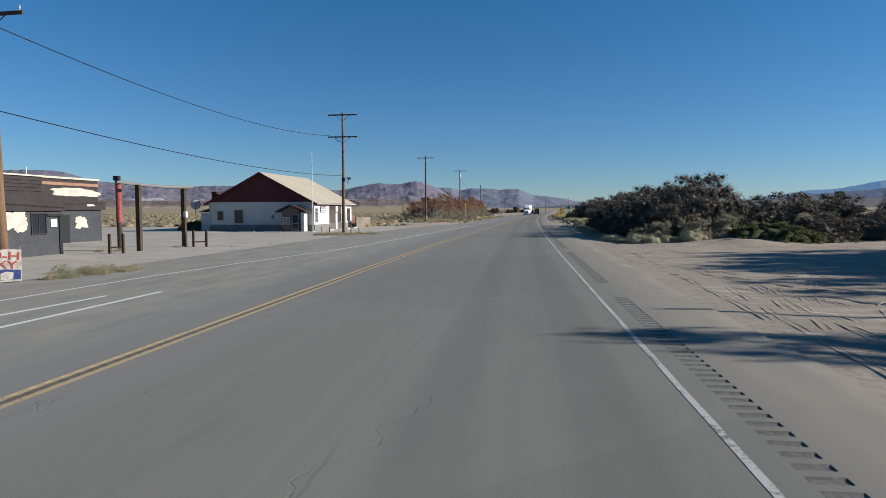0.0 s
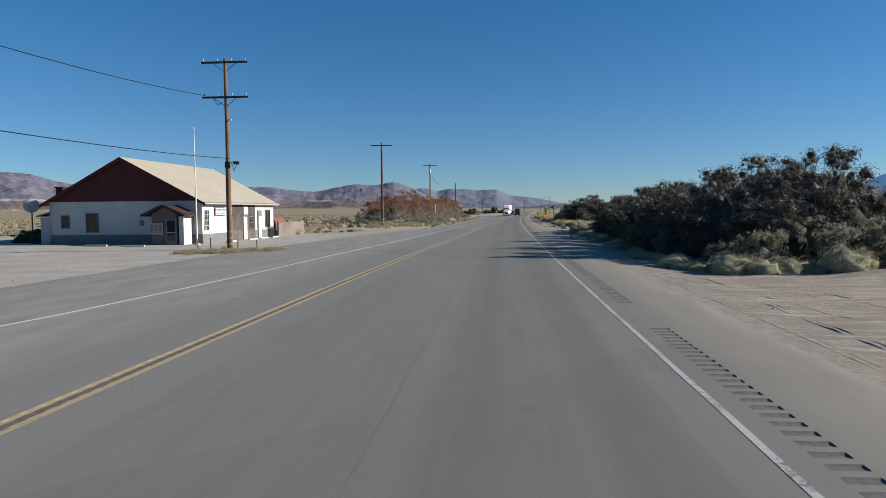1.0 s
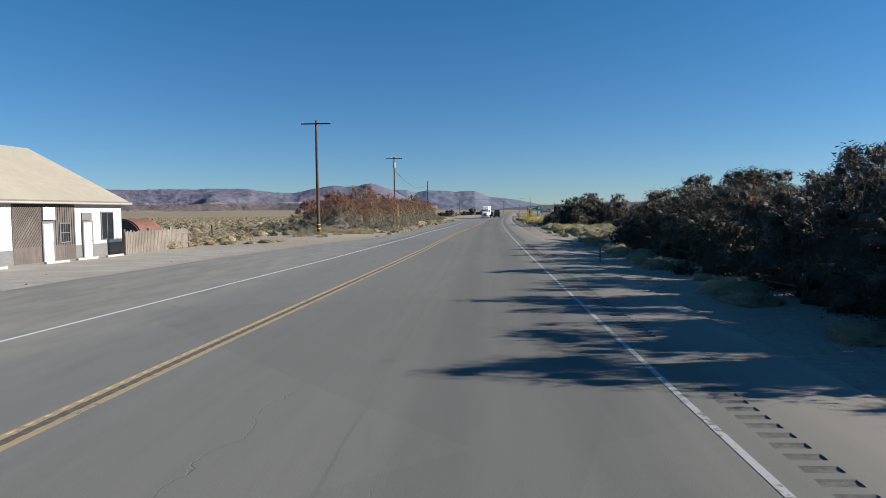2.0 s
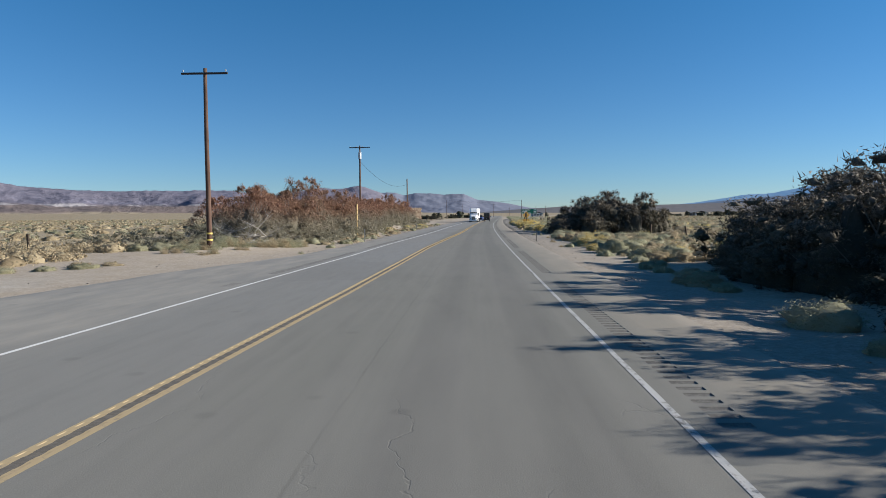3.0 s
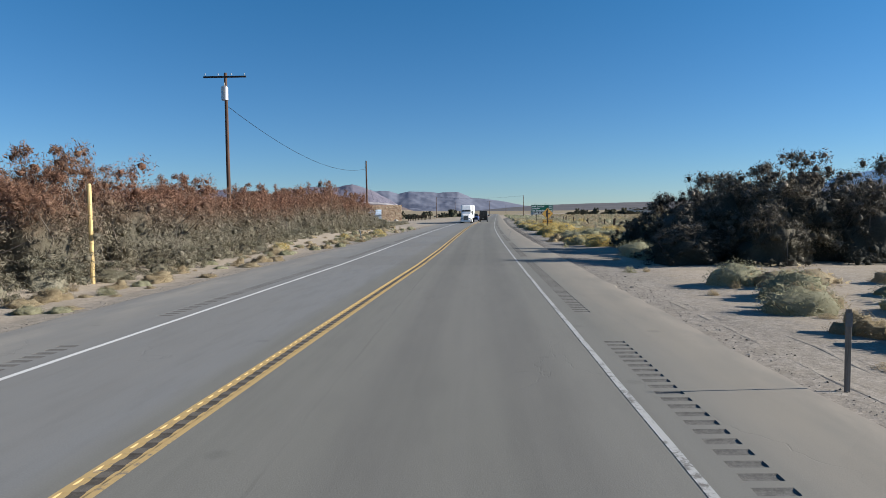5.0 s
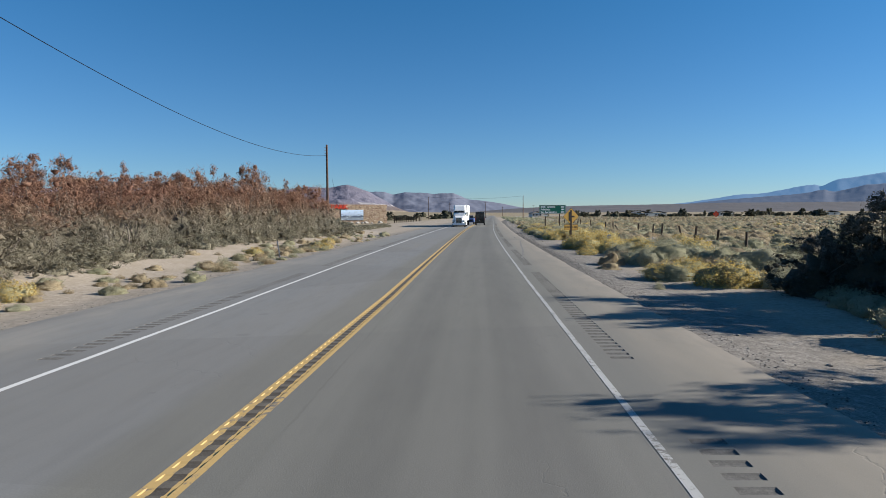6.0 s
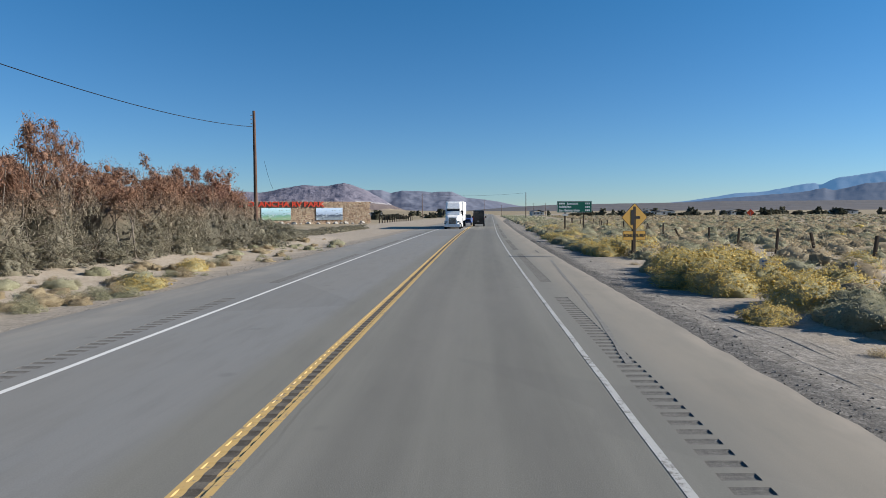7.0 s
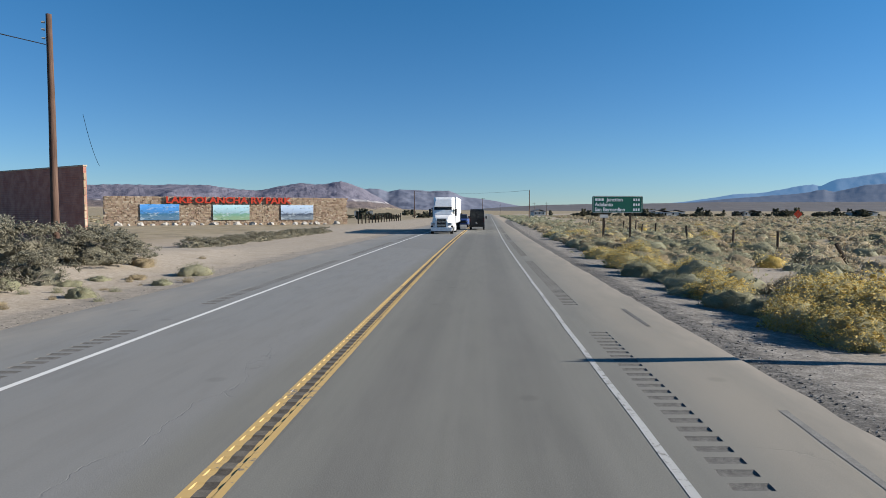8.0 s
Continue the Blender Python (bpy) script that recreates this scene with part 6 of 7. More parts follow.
# trees added out of view beside and behind the sand lot, to shade it
for x, y, s, sz in ((29.5, 26.0, 1.5, 2.1), (30.2, 30.0, 1.5, 2.15), (31.0, 34.5, 1.5, 2.2), (33.0, 39.0, 1.4, 2.15), (24.5, 27.0, 1.3, 1.3), (25.0, 31.5, 1.3, 1.35), (26.5, 36.5, 1.3, 1.3), (36.0, 27.0, 1.5, 1.5), (37.0, 33.0, 1.5, 1.5), (25.5, 13.4, 1.3, 2.2), (27.5, 11.0, 1.3, 2.2), (28.6, 22.5, 1.4, 1.9), (29.0, 33.0, 1.4, 2.1), (28.0, 36.0, 1.4, 1.7), (28.0, 28.5, 1.4, 1.7), (34.0, 32.5, 1.5, 2.2)):
    back.append((x, y, rng.uniform(0, 360), s, sz * 0.92))
row += [q for q in back if q[1] < 80 and q[0] < 20]
back = [q for q in back if not (q[1] < 80 and q[0] < 20)]
row.append((13.6, 149.9, 140, 0.75, 0.92))
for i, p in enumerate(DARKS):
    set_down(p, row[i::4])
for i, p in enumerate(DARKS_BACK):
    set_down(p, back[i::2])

# russet tamarisk thicket on the left
REDS = [tall_shrub("tamarisk_shrub", 51 + i, 2.6, 2.5, 3.35, 120, 14500, 0.14, 0.031, LEAF_RED, "tamarisk shrub, russet brown above and grey-green below", "shrub", "russet tamarisk thicket", 0.3, 40, 0.0, 16, 0.36, 0.05, 0.5, (0.05, 0.1)) for i in range(4)]
REDS_BACK = [tall_shrub("tamarisk_shrub", 61 + i, 2.6, 2.5, 3.35, 90, 5200, 0.22, 0.055, LEAF_RED, "tamarisk shrub, russet brown above and grey-green below", "shrub", "russet tamarisk thicket", 0.3, 20, 0.0, 13, 0.42, 0.05, 0.5, (0.05, 0.1)) for i in range(2)]
row, back = [], []
y = 113.0
while y < 214:
    h = float(np.interp(y, [112, 120, 140, 165, 190, 205, 214], [0.92, 1.18, 1.1, 1.0, 1.24, 1.32, 1.12]))
    for u in (-18.6, -22.4):
        if y < (119 if u > -19 else 122):
            continue
        edge = float(np.interp(y, [112, 125, 150, 185, 200, 214], [-2.2, 0.4, 0.6, -2.0, -1.4, 0.2]))
        s = rng.uniform(0.9, 1.15)
        (row if u > -20 else back).append((u + edge + bend(y) + rng.uniform(-0.6, 0.6), y + rng.uniform(-0.8, 0.8), rng.uniform(0, 360), s, h * rng.uniform(0.9, 1.14)))
    y += 3.2
for i, p in enumerate(REDS):
    set_down(p, row[i::4])
for i, p in enumerate(REDS_BACK):
    set_down(p, back[i::2])
# grey-green skirts of the thicket and the low hedge before the wall
GREYS = [tall_shrub("grey_shrub", 71 + i, 1.5, 1.4, 1.5, 50, 3800, 0.11, 0.042, LEAF_GREY, "low grey-green shrub at the edge of the thicket", "shrub", "grey-green shrubs", 0.4, 12, 0.0, 4, 0.5, 0.06, 0.5) for i in range(3)]
row = []
for i in range(3, 36):
    y = 111 + i * 2.95
    edge = float(np.interp(y, [112, 125, 150, 185, 200, 216], [-2.5, 0.4, 0.6, -2.2, -1.4, 0.4]))
    row.append((-16.0 + edge + bend(y) + rng.uniform(-0.5, 0.4), y, rng.uniform(0, 360), rng.uniform(0.7, 1.1), rng.uniform(0.6, 1.1)))
for i in range(12):
    y = 236 + i * 3.0
    row.append((-14.6 + i * 0.18 + rng.uniform(-0.3, 0.3), y, rng.uniform(0, 360), rng.uniform(0.8, 1.1), rng.uniform(0.6, 0.8)))
for x, y, s, sz in ((-12.6, 213, 1.3, 1.3), (-13.4, 217.5, 1.5, 1.5), (-12.6, 222.5, 1.2, 1.2), (-15.5, 219, 1.6, 1.8), (-16.0, 214, 1.6, 1.9), (-15.2, 225, 1.2, 1.0), (-19.5, 217, 1.7, 2.0), (-18.5, 222, 1.5, 1.7), (-21.2, 113.8, 1.2, 1.1), (-22.8, 111.0, 1.2, 1.2), (-25.0, 111.5, 1.1, 0.9), (-20.0, 116.5, 1.2, 1.4), (-23.6, 114.5, 1.3, 1.3), (-18.6, 119.0, 1.2, 1.3)):
    row.append((x, y, rng.uniform(0, 360), s, sz))
for x, y, rz, s, sz in ((-12.2, 219.6, 40, 1.35, 1.25), (-13.6, 220.6, 150, 1.4, 1.5), (-13.9, 224.2, 260, 1.3, 1.25)):
    row.append((x, y, rz, s, sz))
for i in range(12):
    y = 237.4 + i * 3.0
    row.append((-14.5 + i * 0.18, y, i * 77.0, 0.95, 0.68))
for i, p in enumerate(GREYS):
    set_down(p, row[i::3])

# low brush: sage, dry bushes and flowering rabbitbrush
SAGES = [clump("sagebrush", 90 + i, 0.92, 0.82, 2100, 0.075, 0.024, LEAF_SAGE, "grey-green sagebrush clump on the sand", "bush", "brush clumps") for i in range(3)]
DRYS = [clump("dry_bush", 95 + i, 0.86, 0.72, 1900, 0.085, 0.02, LEAF_DRY, "dry brown brush clump on the sand", "bush", "brush clumps") for i in range(2)]
RABBITS = [clump("rabbitbrush", 100 + i, 1.1, 1.0, 1700, 0.075, 0.026, LEAF_RABBIT, "rabbitbrush covered in yellow autumn flowers", "bush", "flowering rabbitbrush", 4200) for i in range(3)]
GRASSES = [clump("grass_tuft", 110 + i, 0.45, 0.5, 500, 0.3, 0.016, LEAF_DRY if i else LEAF_SAGE, "pale dry grass tuft by the roadside", "grass tuft", "grass tufts", 0, False) for i in range(2)]
spots = {"s": [], "d": [], "r": [], "g": []}


def free(x, y):
    u = x - bend(y)
    near_sign = min(math.hypot(x - 11.4, y - 205), math.hypot(x - 11.0, y - 189.7), math.hypot(x - 10.4, y - 188.0), math.hypot(x - 10.9, y - 203.5))
    return u > 3.7 and near_sign > 1.4


EDGE = [(108, 6.0), (117, 5.2), (124, 5.2), (128, 5.9), (137, 6.4), (142, 5.7), (165, 6.5), (168, 4.3), (170, 6.6), (175, 5.6), (181, 4.3), (191, 4.2), (203, 4.5), (209, 3.8), (215, 3.7), (224, 3.9), (236, 4.5), (265, 4.6)]
# dense hedge of brush along the verge, in ragged rows
y = 117.0
while y < 264:
    if 143 < y < 166:
        y = 166.5
    for lane, back in enumerate((0.0, 1.5, 3.2, 5.2)):
        if rng.random() < 0.12 + 0.1 * lane:
            continue
        s = rng.uniform(0.65, 1.2) * (1.0 if lane else 0.9)
        yy = y + rng.uniform(-0.7, 0.7)
        x = bend(yy) + steps(yy, EDGE) + 0.75 * s + back + rng.uniform(-0.2, 0.5)
        if not free(x, yy) or (169.5 < yy < 172.5 and lane < 2) or (yy < 142 and lane < 2):
            continue
        k = rng.random()
        bloom = (0.17, 0.22, 0.14, 0.08)[lane] if nz(x, yy, 6.0, 9.0) > -0.12 else 0.1
        bloom *= 0.35 if yy < 150 else 1.0
        spots["r" if k < bloom else ("s" if k < (0.3 if yy < 150 else 0.52) + bloom * 0.5 else "d")].append((x, yy, rng.uniform(0, 360), s, s * rng.uniform(0.75, 1.05)))
    y += 1.75
for i in range(90):
    y = rng.uniform(108, 262)
    x = bend(y) + steps(y, EDGE) + 6.5 + abs(rng.gauss(0, 1)) * 4.5
    if free(x, y) and not (143 < y < 167 and 9 < x < 24):
        k = rng.random()
        s = rng.uniform(0.6, 1.25)
        spots["r" if k < 0.12 else ("s" if k < 0.6 else "d")].append((x, y, rng.uniform(0, 360), s, s * rng.uniform(0.75, 1.1)))
def plant(clumps):
    """Brush clumps by kind, distance from the edge line, distance along and size."""
    for kind, u, y, s in clumps:
        if math.hypot(u + bend(y) - 11.4, y - 205) > 1.2:
            spots[kind].append((u + bend(y), y, 40 * u, s, s * 0.95))


plant([("s", 5.2, 108.9, 0.75), ("s", 6.7, 106.6, 0.9), ("d", 7.0, 104.6, 0.9), ("d", 8.2, 104.4, 1.0), ("d", 7.6, 106.4, 1.0), ("s", 8.6, 106.8, 1.0), ("d", 9.6, 105.6, 1.1), ("d", 9.0, 108.2, 1.1), ("s", 6.6, 109.6, 0.8), ("d", 7.8, 109.8, 1.1), ("s", 6.4, 112.6, 1.25), ("s", 7.6, 112.9, 1.1), ("d", 8.8, 112.0, 1.2), ("r", 5.6, 114.8, 0.6), ("s", 6.2, 115.8, 0.9), ("d", 7.4, 115.4, 1.1), ("s", 8.4, 114.4, 1.1), ("d", 9.6, 110.6, 1.2), ("d", 10.4, 113.0, 1.3)])
plant([("s", 4.6, 119.2, 0.4), ("r", 6.2, 120.7, 0.95), ("r", 7.4, 121.4, 1.0), ("s", 5.5, 121.4, 0.9), ("d", 7.8, 119.0, 1.1), ("s", 6.4, 118.0, 0.9), ("s", 6.4, 125.2, 1.0), ("s", 7.4, 124.0, 1.1), ("d", 6.9, 128.8, 1.15), ("r", 7.6, 129.8, 1.0), ("d", 6.4, 131.4, 1.2), ("d", 7.4, 132.4, 1.3), ("d", 5.6, 132.6, 0.8), ("s", 8.6, 127.6, 1.2), ("d", 9.6, 125.0, 1.3), ("s", 5.6, 135.4, 0.9), ("d", 6.6, 136.6, 1.1), ("s", 8.4, 135.0, 1.2), ("d", 9.2, 131.0, 1.3), ("s", 7.0, 138.6, 1.1), ("d", 8.0, 140.4, 1.1), ("s", 6.6, 141.5, 1.0), ("s", 9.8, 136.5, 1.3), ("d", 11.0, 128.5, 1.4), ("s", 10.8, 122.4, 1.4), ("d", 9.4, 118.0, 1.3)])
plant([("s", 6.6, 182.8, 0.95), ("s", 7.4, 184.6, 1.25), ("s", 7.0, 186.6, 1.0), ("s", 8.8, 183.0, 1.3), ("s", 7.0, 178.6, 1.4), ("s", 7.4, 176.4, 1.4), ("s", 8.8, 177.6, 1.3), ("s", 6.0, 177.4, 1.1), ("r", 10.0, 180.0, 1.3), ("d", 6.4, 173.0, 0.8), ("s", 9.0, 173.5, 1.3), ("s", 10.6, 172.5, 1.4), ("s", 12.2, 173.2, 1.3), ("s", 8.8, 171.0, 1.0)])
# the two great mounds of rabbitbrush beside the bare sand round the junction sign
MOUNDS = [("r", 4.75, 183.6, 0.58), ("r", 5.7, 189.0, 1.15), ("r", 5.9, 190.8, 1.38), ("r", 5.6, 192.6, 1.1), ("r", 7.2, 190.2, 1.42), ("r", 7.2, 192.4, 1.4), ("r", 6.5, 194.8, 1.25), ("r", 7.9, 194.6, 1.3), ("s", 5.5, 196.2, 0.6), ("r", 6.8, 197.4, 1.1), ("s", 8.4, 197.6, 1.2), ("r", 9.0, 188.8, 1.1), ("r", 5.35, 206.2, 0.95), ("r", 5.1, 208.0, 0.85), ("r", 6.5, 207.0, 1.25), ("r", 6.3, 209.2, 1.25), ("s", 5.1, 210.0, 0.85), ("r", 7.8, 208.6, 1.3), ("s", 6.9, 211.4, 1.0), ("r", 5.3, 213.2, 0.9), ("s", 4.9, 215.2, 0.8), ("r", 6.0, 215.4, 0.9), ("s", 5.0, 217.6, 0.9), ("r", 5.2, 220.5, 0.87), ("r", 6.4, 218.8, 0.9)]
spots["r"] += [(bend(168.6) + 5.3, 168.8, 20, 0.8, 0.8), (bend(169.4) + 6.5, 169.8, 80, 0.9, 0.9)]
for i in range(11):
    y = 153.0 + i * 1.15
    s = rng.uniform(0.7, 1.1)
    spots["s"].append((bend(y) + float(np.interp(y, [153, 157, 161, 166], [6.6, 7.0, 8.0, 9.4])) + rng.uniform(-0.2, 0.5), y, rng.uniform(0, 360), s, s * 0.9))
spots["d"] += [(-9.8, 165.9, 50, 0.62, 0.55), (-9.7, 182.3, 10, 0.6, 0.55), (-9.9, 178.5, 120, 0.6, 0.5)]
spots["s"] += [(-9.1, 167.6, 100, 0.5, 0.5), (-12.8, 165.0, 30, 0.45, 0.4)]
spots["r"] += [(-12.0, 162.1, 0, 0.63, 0.63), (-8.9, 189.8, 200, 0.7, 0.55), (-11.2, 181.6, 30, 0.62, 0.62), (-9.8, 196.4, 80, 0.7, 0.6)]
spots["s"] += [(-10.9, 183.2, 40, 0.75, 0.7), (-9.5, 190.9, 20, 0.8, 0.7)]
spots["d"] += [(-9.8, 186.1, 0, 0.7, 0.55), (-10.1, 202.2, 10, 0.8, 0.6), (-10.2, 207.7, 200, 0.8, 0.6)]
for x, y in ((-10.7, 178.5), (-9.4, 187.0), (-9.1, 188.2), (-8.9, 176.7), (-9.3, 172.5), (-10.2, 180.0), (-9.9, 184.6), (-9.6, 193.2), (-9.9, 199.0), (-10.4, 175.0)):
    for k in range(3):
        spots["g"].append((x + rng.gauss(0, 0.4), y + rng.gauss(0, 0.5), rng.uniform(0, 360), rng.uniform(0.7, 1.3), rng.uniform(0.6, 1.1)))
spots["d"] += [(7.9, 176.0, 40, 0.95, 1.1), (7.2, 173.5, 10, 0.7, 0.6)]
for i in range(60):
    y = rng.uniform(118, 225)
    u = leftedge(y) - rng.uniform(1.0, 5.0)
    k = rng.random()
    s = rng.uniform(0.35, 0.85)
    spots["s" if k < 0.55 else "d"].append((u + bend(y), y, rng.uniform(0, 360), s, s * rng.uniform(0.6, 0.95)))
for i in range(56):
    y = rng.uniform(130, 226)
    u = leftedge(y) - 0.9 - abs(rng.gauss(0, 1.7))
    s = rng.uniform(0.25, 0.6)
    spots[("g", "d", "g", "s")[i % 4]].append((u + bend(y), y, rng.uniform(0, 360), s, s * rng.uniform(0.5, 0.9)))
for i in range(34):
    y = rng.uniform(48, 108)
    u = float(np.interp(y, [48, 52, 60, 83, 108], [9.5, 5.0, 4.6, 4.8, 6.0])) + rng.uniform(-0.4, 0.7)
    s = rng.uniform(0.5, 0.95)
    spots["s" if rng.random() < 0.7 else "d"].append((u + bend(y), y, rng.uniform(0, 360), s, s * 0.8))
spots["s"] += [(6.7, 49.9, 0, 1.0, 1.0), (7.6, 49.5, 0, 1.1, 1.1), (8.9, 50.2, 70, 0.9, 0.85), (10.2, 48.4, 20, 0.95, 1.1), (5.7, 51.2, 20, 0.8, 0.75), (6.3, 50.7, 80, 0.6, 0.55), (-21.5, 98.0, 0, 0.7, 0.4), (-20.3, 99.2, 50, 0.7, 0.45), (-19.2, 100.2, 90, 0.8, 0.4)]
spots["d"] += [(10.9, 48.9, 0, 0.9, 1.0), (12.4, 48.6, 40, 0.95, 1.0), (13.3, 49.2, 40, 0.8, 0.9), (-22.8, 97.4, 0, 0.9, 0.5), (-22.0, 98.6, 70, 0.8, 0.55), (-19.8, 101.0, 10, 0.8, 0.5), (-18.7, 101.8, 200, 0.7, 0.4), (-24.2, 96.8, 20, 1.0, 0.55), (-26.0, 97.5, 30, 0.9, 0.5)]
for i in range(46):
    f = rng.random()
    spots["g"].append((-19.4 + 5.6 * f + rng.gauss(0, 0.5), 110.6 + 8.0 * f + rng.gauss(0, 0.7), rng.uniform(0, 360), rng.uniform(0.9, 1.6), rng.uniform(0.9, 1.6)))
spots["s"] += [(-20.4, 110.8, 30, 0.8, 0.7), (-21.6, 110.2, 90, 0.9, 0.8)]
for x, y in ((-20.6, 64.4), (-18.6, 64.8), (-20.2, 65.3), (-19.2, 63.2), (-21.6, 63.6), (-18.0, 63.8), (-18.2, 21.5), (-17.6, 22.6), (-18.4, 23.8), (-19.4, 24.5), (-18.9, 22.8), (-26.6, 36.2), (-24.2, 40.8), (-25.6, 36.6)):
    spots["g"].append((x, y, rng.uniform(0, 360), rng.uniform(0.7, 1.2), rng.uniform(0.35, 0.8)))
for i in range(16):
    spots["g"].append((-18.2 + rng.gauss(0, 0.6), 23.2 + rng.gauss(0, 1.1), rng.uniform(0, 360), rng.uniform(0.8, 1.4), rng.uniform(0.5, 1.0)))
for i in range(44):
    y = rng.uniform(108, 240)
    left = rng.random() < 0.45
    u = leftedge(y) - rng.uniform(0.6, 3.0) if left else rng.uniform(3.4, 6.5)
    spots["g"].append((u + bend(y), y, rng.uniform(0, 360), rng.uniform(0.4, 0.9), rng.uniform(0.3, 0.7)))
for i in range(30):
    y = rng.uniform(108, 116)
    spots["g"].append((-16.5 + bend(y) - rng.uniform(0, 5), y, rng.uniform(0, 360), rng.uniform(0.7, 1.3), rng.uniform(0.5, 1.1)))
for i in range(90):
    f = rng.random()
    spots["g"].append((-20.9 + 4.6 * f + rng.gauss(0, 0.3), 61.2 + 1.9 * f + rng.gauss(0, 0.9), rng.uniform(0, 360), rng.uniform(0.7, 1.3), rng.uniform(0.35, 0.7)))
for i in range(110):
    y = rng.uniform(120, 216)
    u = leftedge(y) - 2.2 - abs(rng.gauss(0, 1.3))
    spots[("g", "g", "d")[i % 3]].append((u + bend(y), y, rng.uniform(0, 360), rng.uniform(0.3, 0.7), rng.uniform(0.25, 0.6)))
# bare sand in front of the brush and round the sign
FRONT = [(176, 3.9), (179, 4.2), (180, 5.6), (187.4, 5.6), (187.8, 4.4), (193, 4.2), (195, 4.7), (199, 5.0), (199.6, 6.6), (204.7, 6.6), (205, 4.3), (210, 4.1), (215, 3.8), (224, 3.6)]
for key in "srd":
    spots[key] = [q for q in spots[key] if not 176 < q[1] < 224 or q[0] < bend(q[1]) or q[0] - bend(q[1]) - 0.75 * q[3] > float(np.interp(q[1], [a for a, b in FRONT], [b for a, b in FRONT]))]
plant(MOUNDS)
for key, protos in (("s", SAGES), ("d", DRYS), ("r", RABBITS), ("g", GRASSES)):
    for i, p in enumerate(protos):
        set_down(p, spots[key][i::len(protos)])


def scrub(name, seed, n, place, mat, leaves, ln, wd, label, flat=0.75, level=1):
    """Uncountable brush over the plain: rounded heaps of twigs with leaves standing out of them."""
    g = np.random.default_rng(seed)
    r2 = random.Random(seed)
    pts, dirs, mids, sizes = [], [], [], []
    for _ in range(n):
        x, y = place(r2)
        s = r2.uniform(0.35, 1.2)
        o = np.array([x, y, land(x, y) - 0.04])
        q, u = dome(g, leaves, s, s, s * flat * r2.uniform(0.8, 1.15), 0.0, 0.0, 0.75)
        pts.append(q * g.uniform(0.85, 1.15, (leaves, 1)) + o)
        dirs.append(u)
        mids.append(o)
        sizes.append(s * 0.76)
    me = leaf_and_lump(name, np.concatenate(pts), np.concatenate(dirs), ln, wd, mat, g, lumps(mids, sizes, seed, level, flat, (0.72, 1.12)))
    return tagged(new(name, me), label, "brush", kind="stuff")


def right_near(r):
    while True:
        y = r.uniform(105, 330)
        x = bend(y) + float(np.interp(y, [108, 125, 140, 165, 172, 185, 215, 262], [8.5, 8.0, 7.4, 9.5, 8.6, 7.6, 6.2, 5.6])) + r.random() ** 1.3 * 48
        if not (142 < y < 168 and 8 < x < 24):
            return x, y


def right_far(r):
    y = r.uniform(110, 620)
    return bend(y) + 30 + r.random() ** 1.2 * (60 + y * 0.55), y


def left_far(r):
    y = r.uniform(93, 520)
    return bend(y) - (30 if y < 225 else 62) - r.random() * (60 + y * 0.5), y


def verge_far(r):
    y = r.uniform(255, 600)
    return bend(y) + 5.5 + abs(r.gauss(0, 1)) * 7, y


def left_mid(r):
    y = r.uniform(92, 112)
    return bend(y) - 24 - r.random() * 40, y


scrub("sage_plain", 1, 900, right_near, LEAF_SAGE, 100, 0.17, 0.075, "grey-green sagebrush spread over the plain", 0.75, 2)
scrub("dry_plain", 2, 1500, right_near, LEAF_DRY, 100, 0.17, 0.075, "dry tan brush spread over the plain", 0.7, 2)
scrub("yellow_plain", 3, 90, right_near, PETAL, 160, 0.1, 0.05, "yellow flowering brush dotted over the plain", 0.7, 2)
scrub("far_dry_brush", 4, 5600, right_far, LEAF_DRY, 14, 0.42, 0.2, "dry tan brush far over the plain", 0.6)
scrub("far_sage_brush", 5, 1700, right_far, LEAF_SAGE, 14, 0.42, 0.2, "grey-green brush far over the plain", 0.6)
scrub("left_dry_brush", 6, 3000, left_far, LEAF_DRY, 14, 0.42, 0.2, "dry tan brush over the open valley", 0.6)
scrub("left_sage_brush", 7, 1200, left_far, LEAF_SAGE, 14, 0.42, 0.2, "grey-green brush over the open valley", 0.6)
scrub("verge_brush", 8, 700, verge_far, LEAF_SAGE, 50, 0.25, 0.1, "grey-green brush along the far verge")
scrub("lot_edge_brush", 9, 400, left_mid, LEAF_DRY, 120, 0.2, 0.08, "dry brush behind the lot")

# far trees along the horizon
FARS = [tall_shrub("cottonwood_tree", 131 + i, 3.2, 3.2, 5.5, 34, 1500, 0.6, 0.42, TREE_FAR, "dark leafy tree far off across the plain", "tree", "far trees", 0.5, 6, 0.15, 2, 0.85, 0.03) for i in range(3)]
row = []
for i in range(70):
    y = rng.uniform(520, 700)
    b = rng.choice((rng.uniform(9, 20), rng.uniform(23, 38), rng.uniform(7, 40)))
    x = math.tan(radians(b)) * (y - 150)
    row.append((x, y, rng.uniform(0, 360), rng.uniform(0.5, 1.2), rng.uniform(0.5, 1.15)))
for i in range(16):
    y = rng.uniform(420, 640)
    row.append((bend(y) - rng.uniform(14, 60), y, rng.uniform(0, 360), rng.uniform(0.8, 1.2), rng.uniform(0.5, 1.0)))
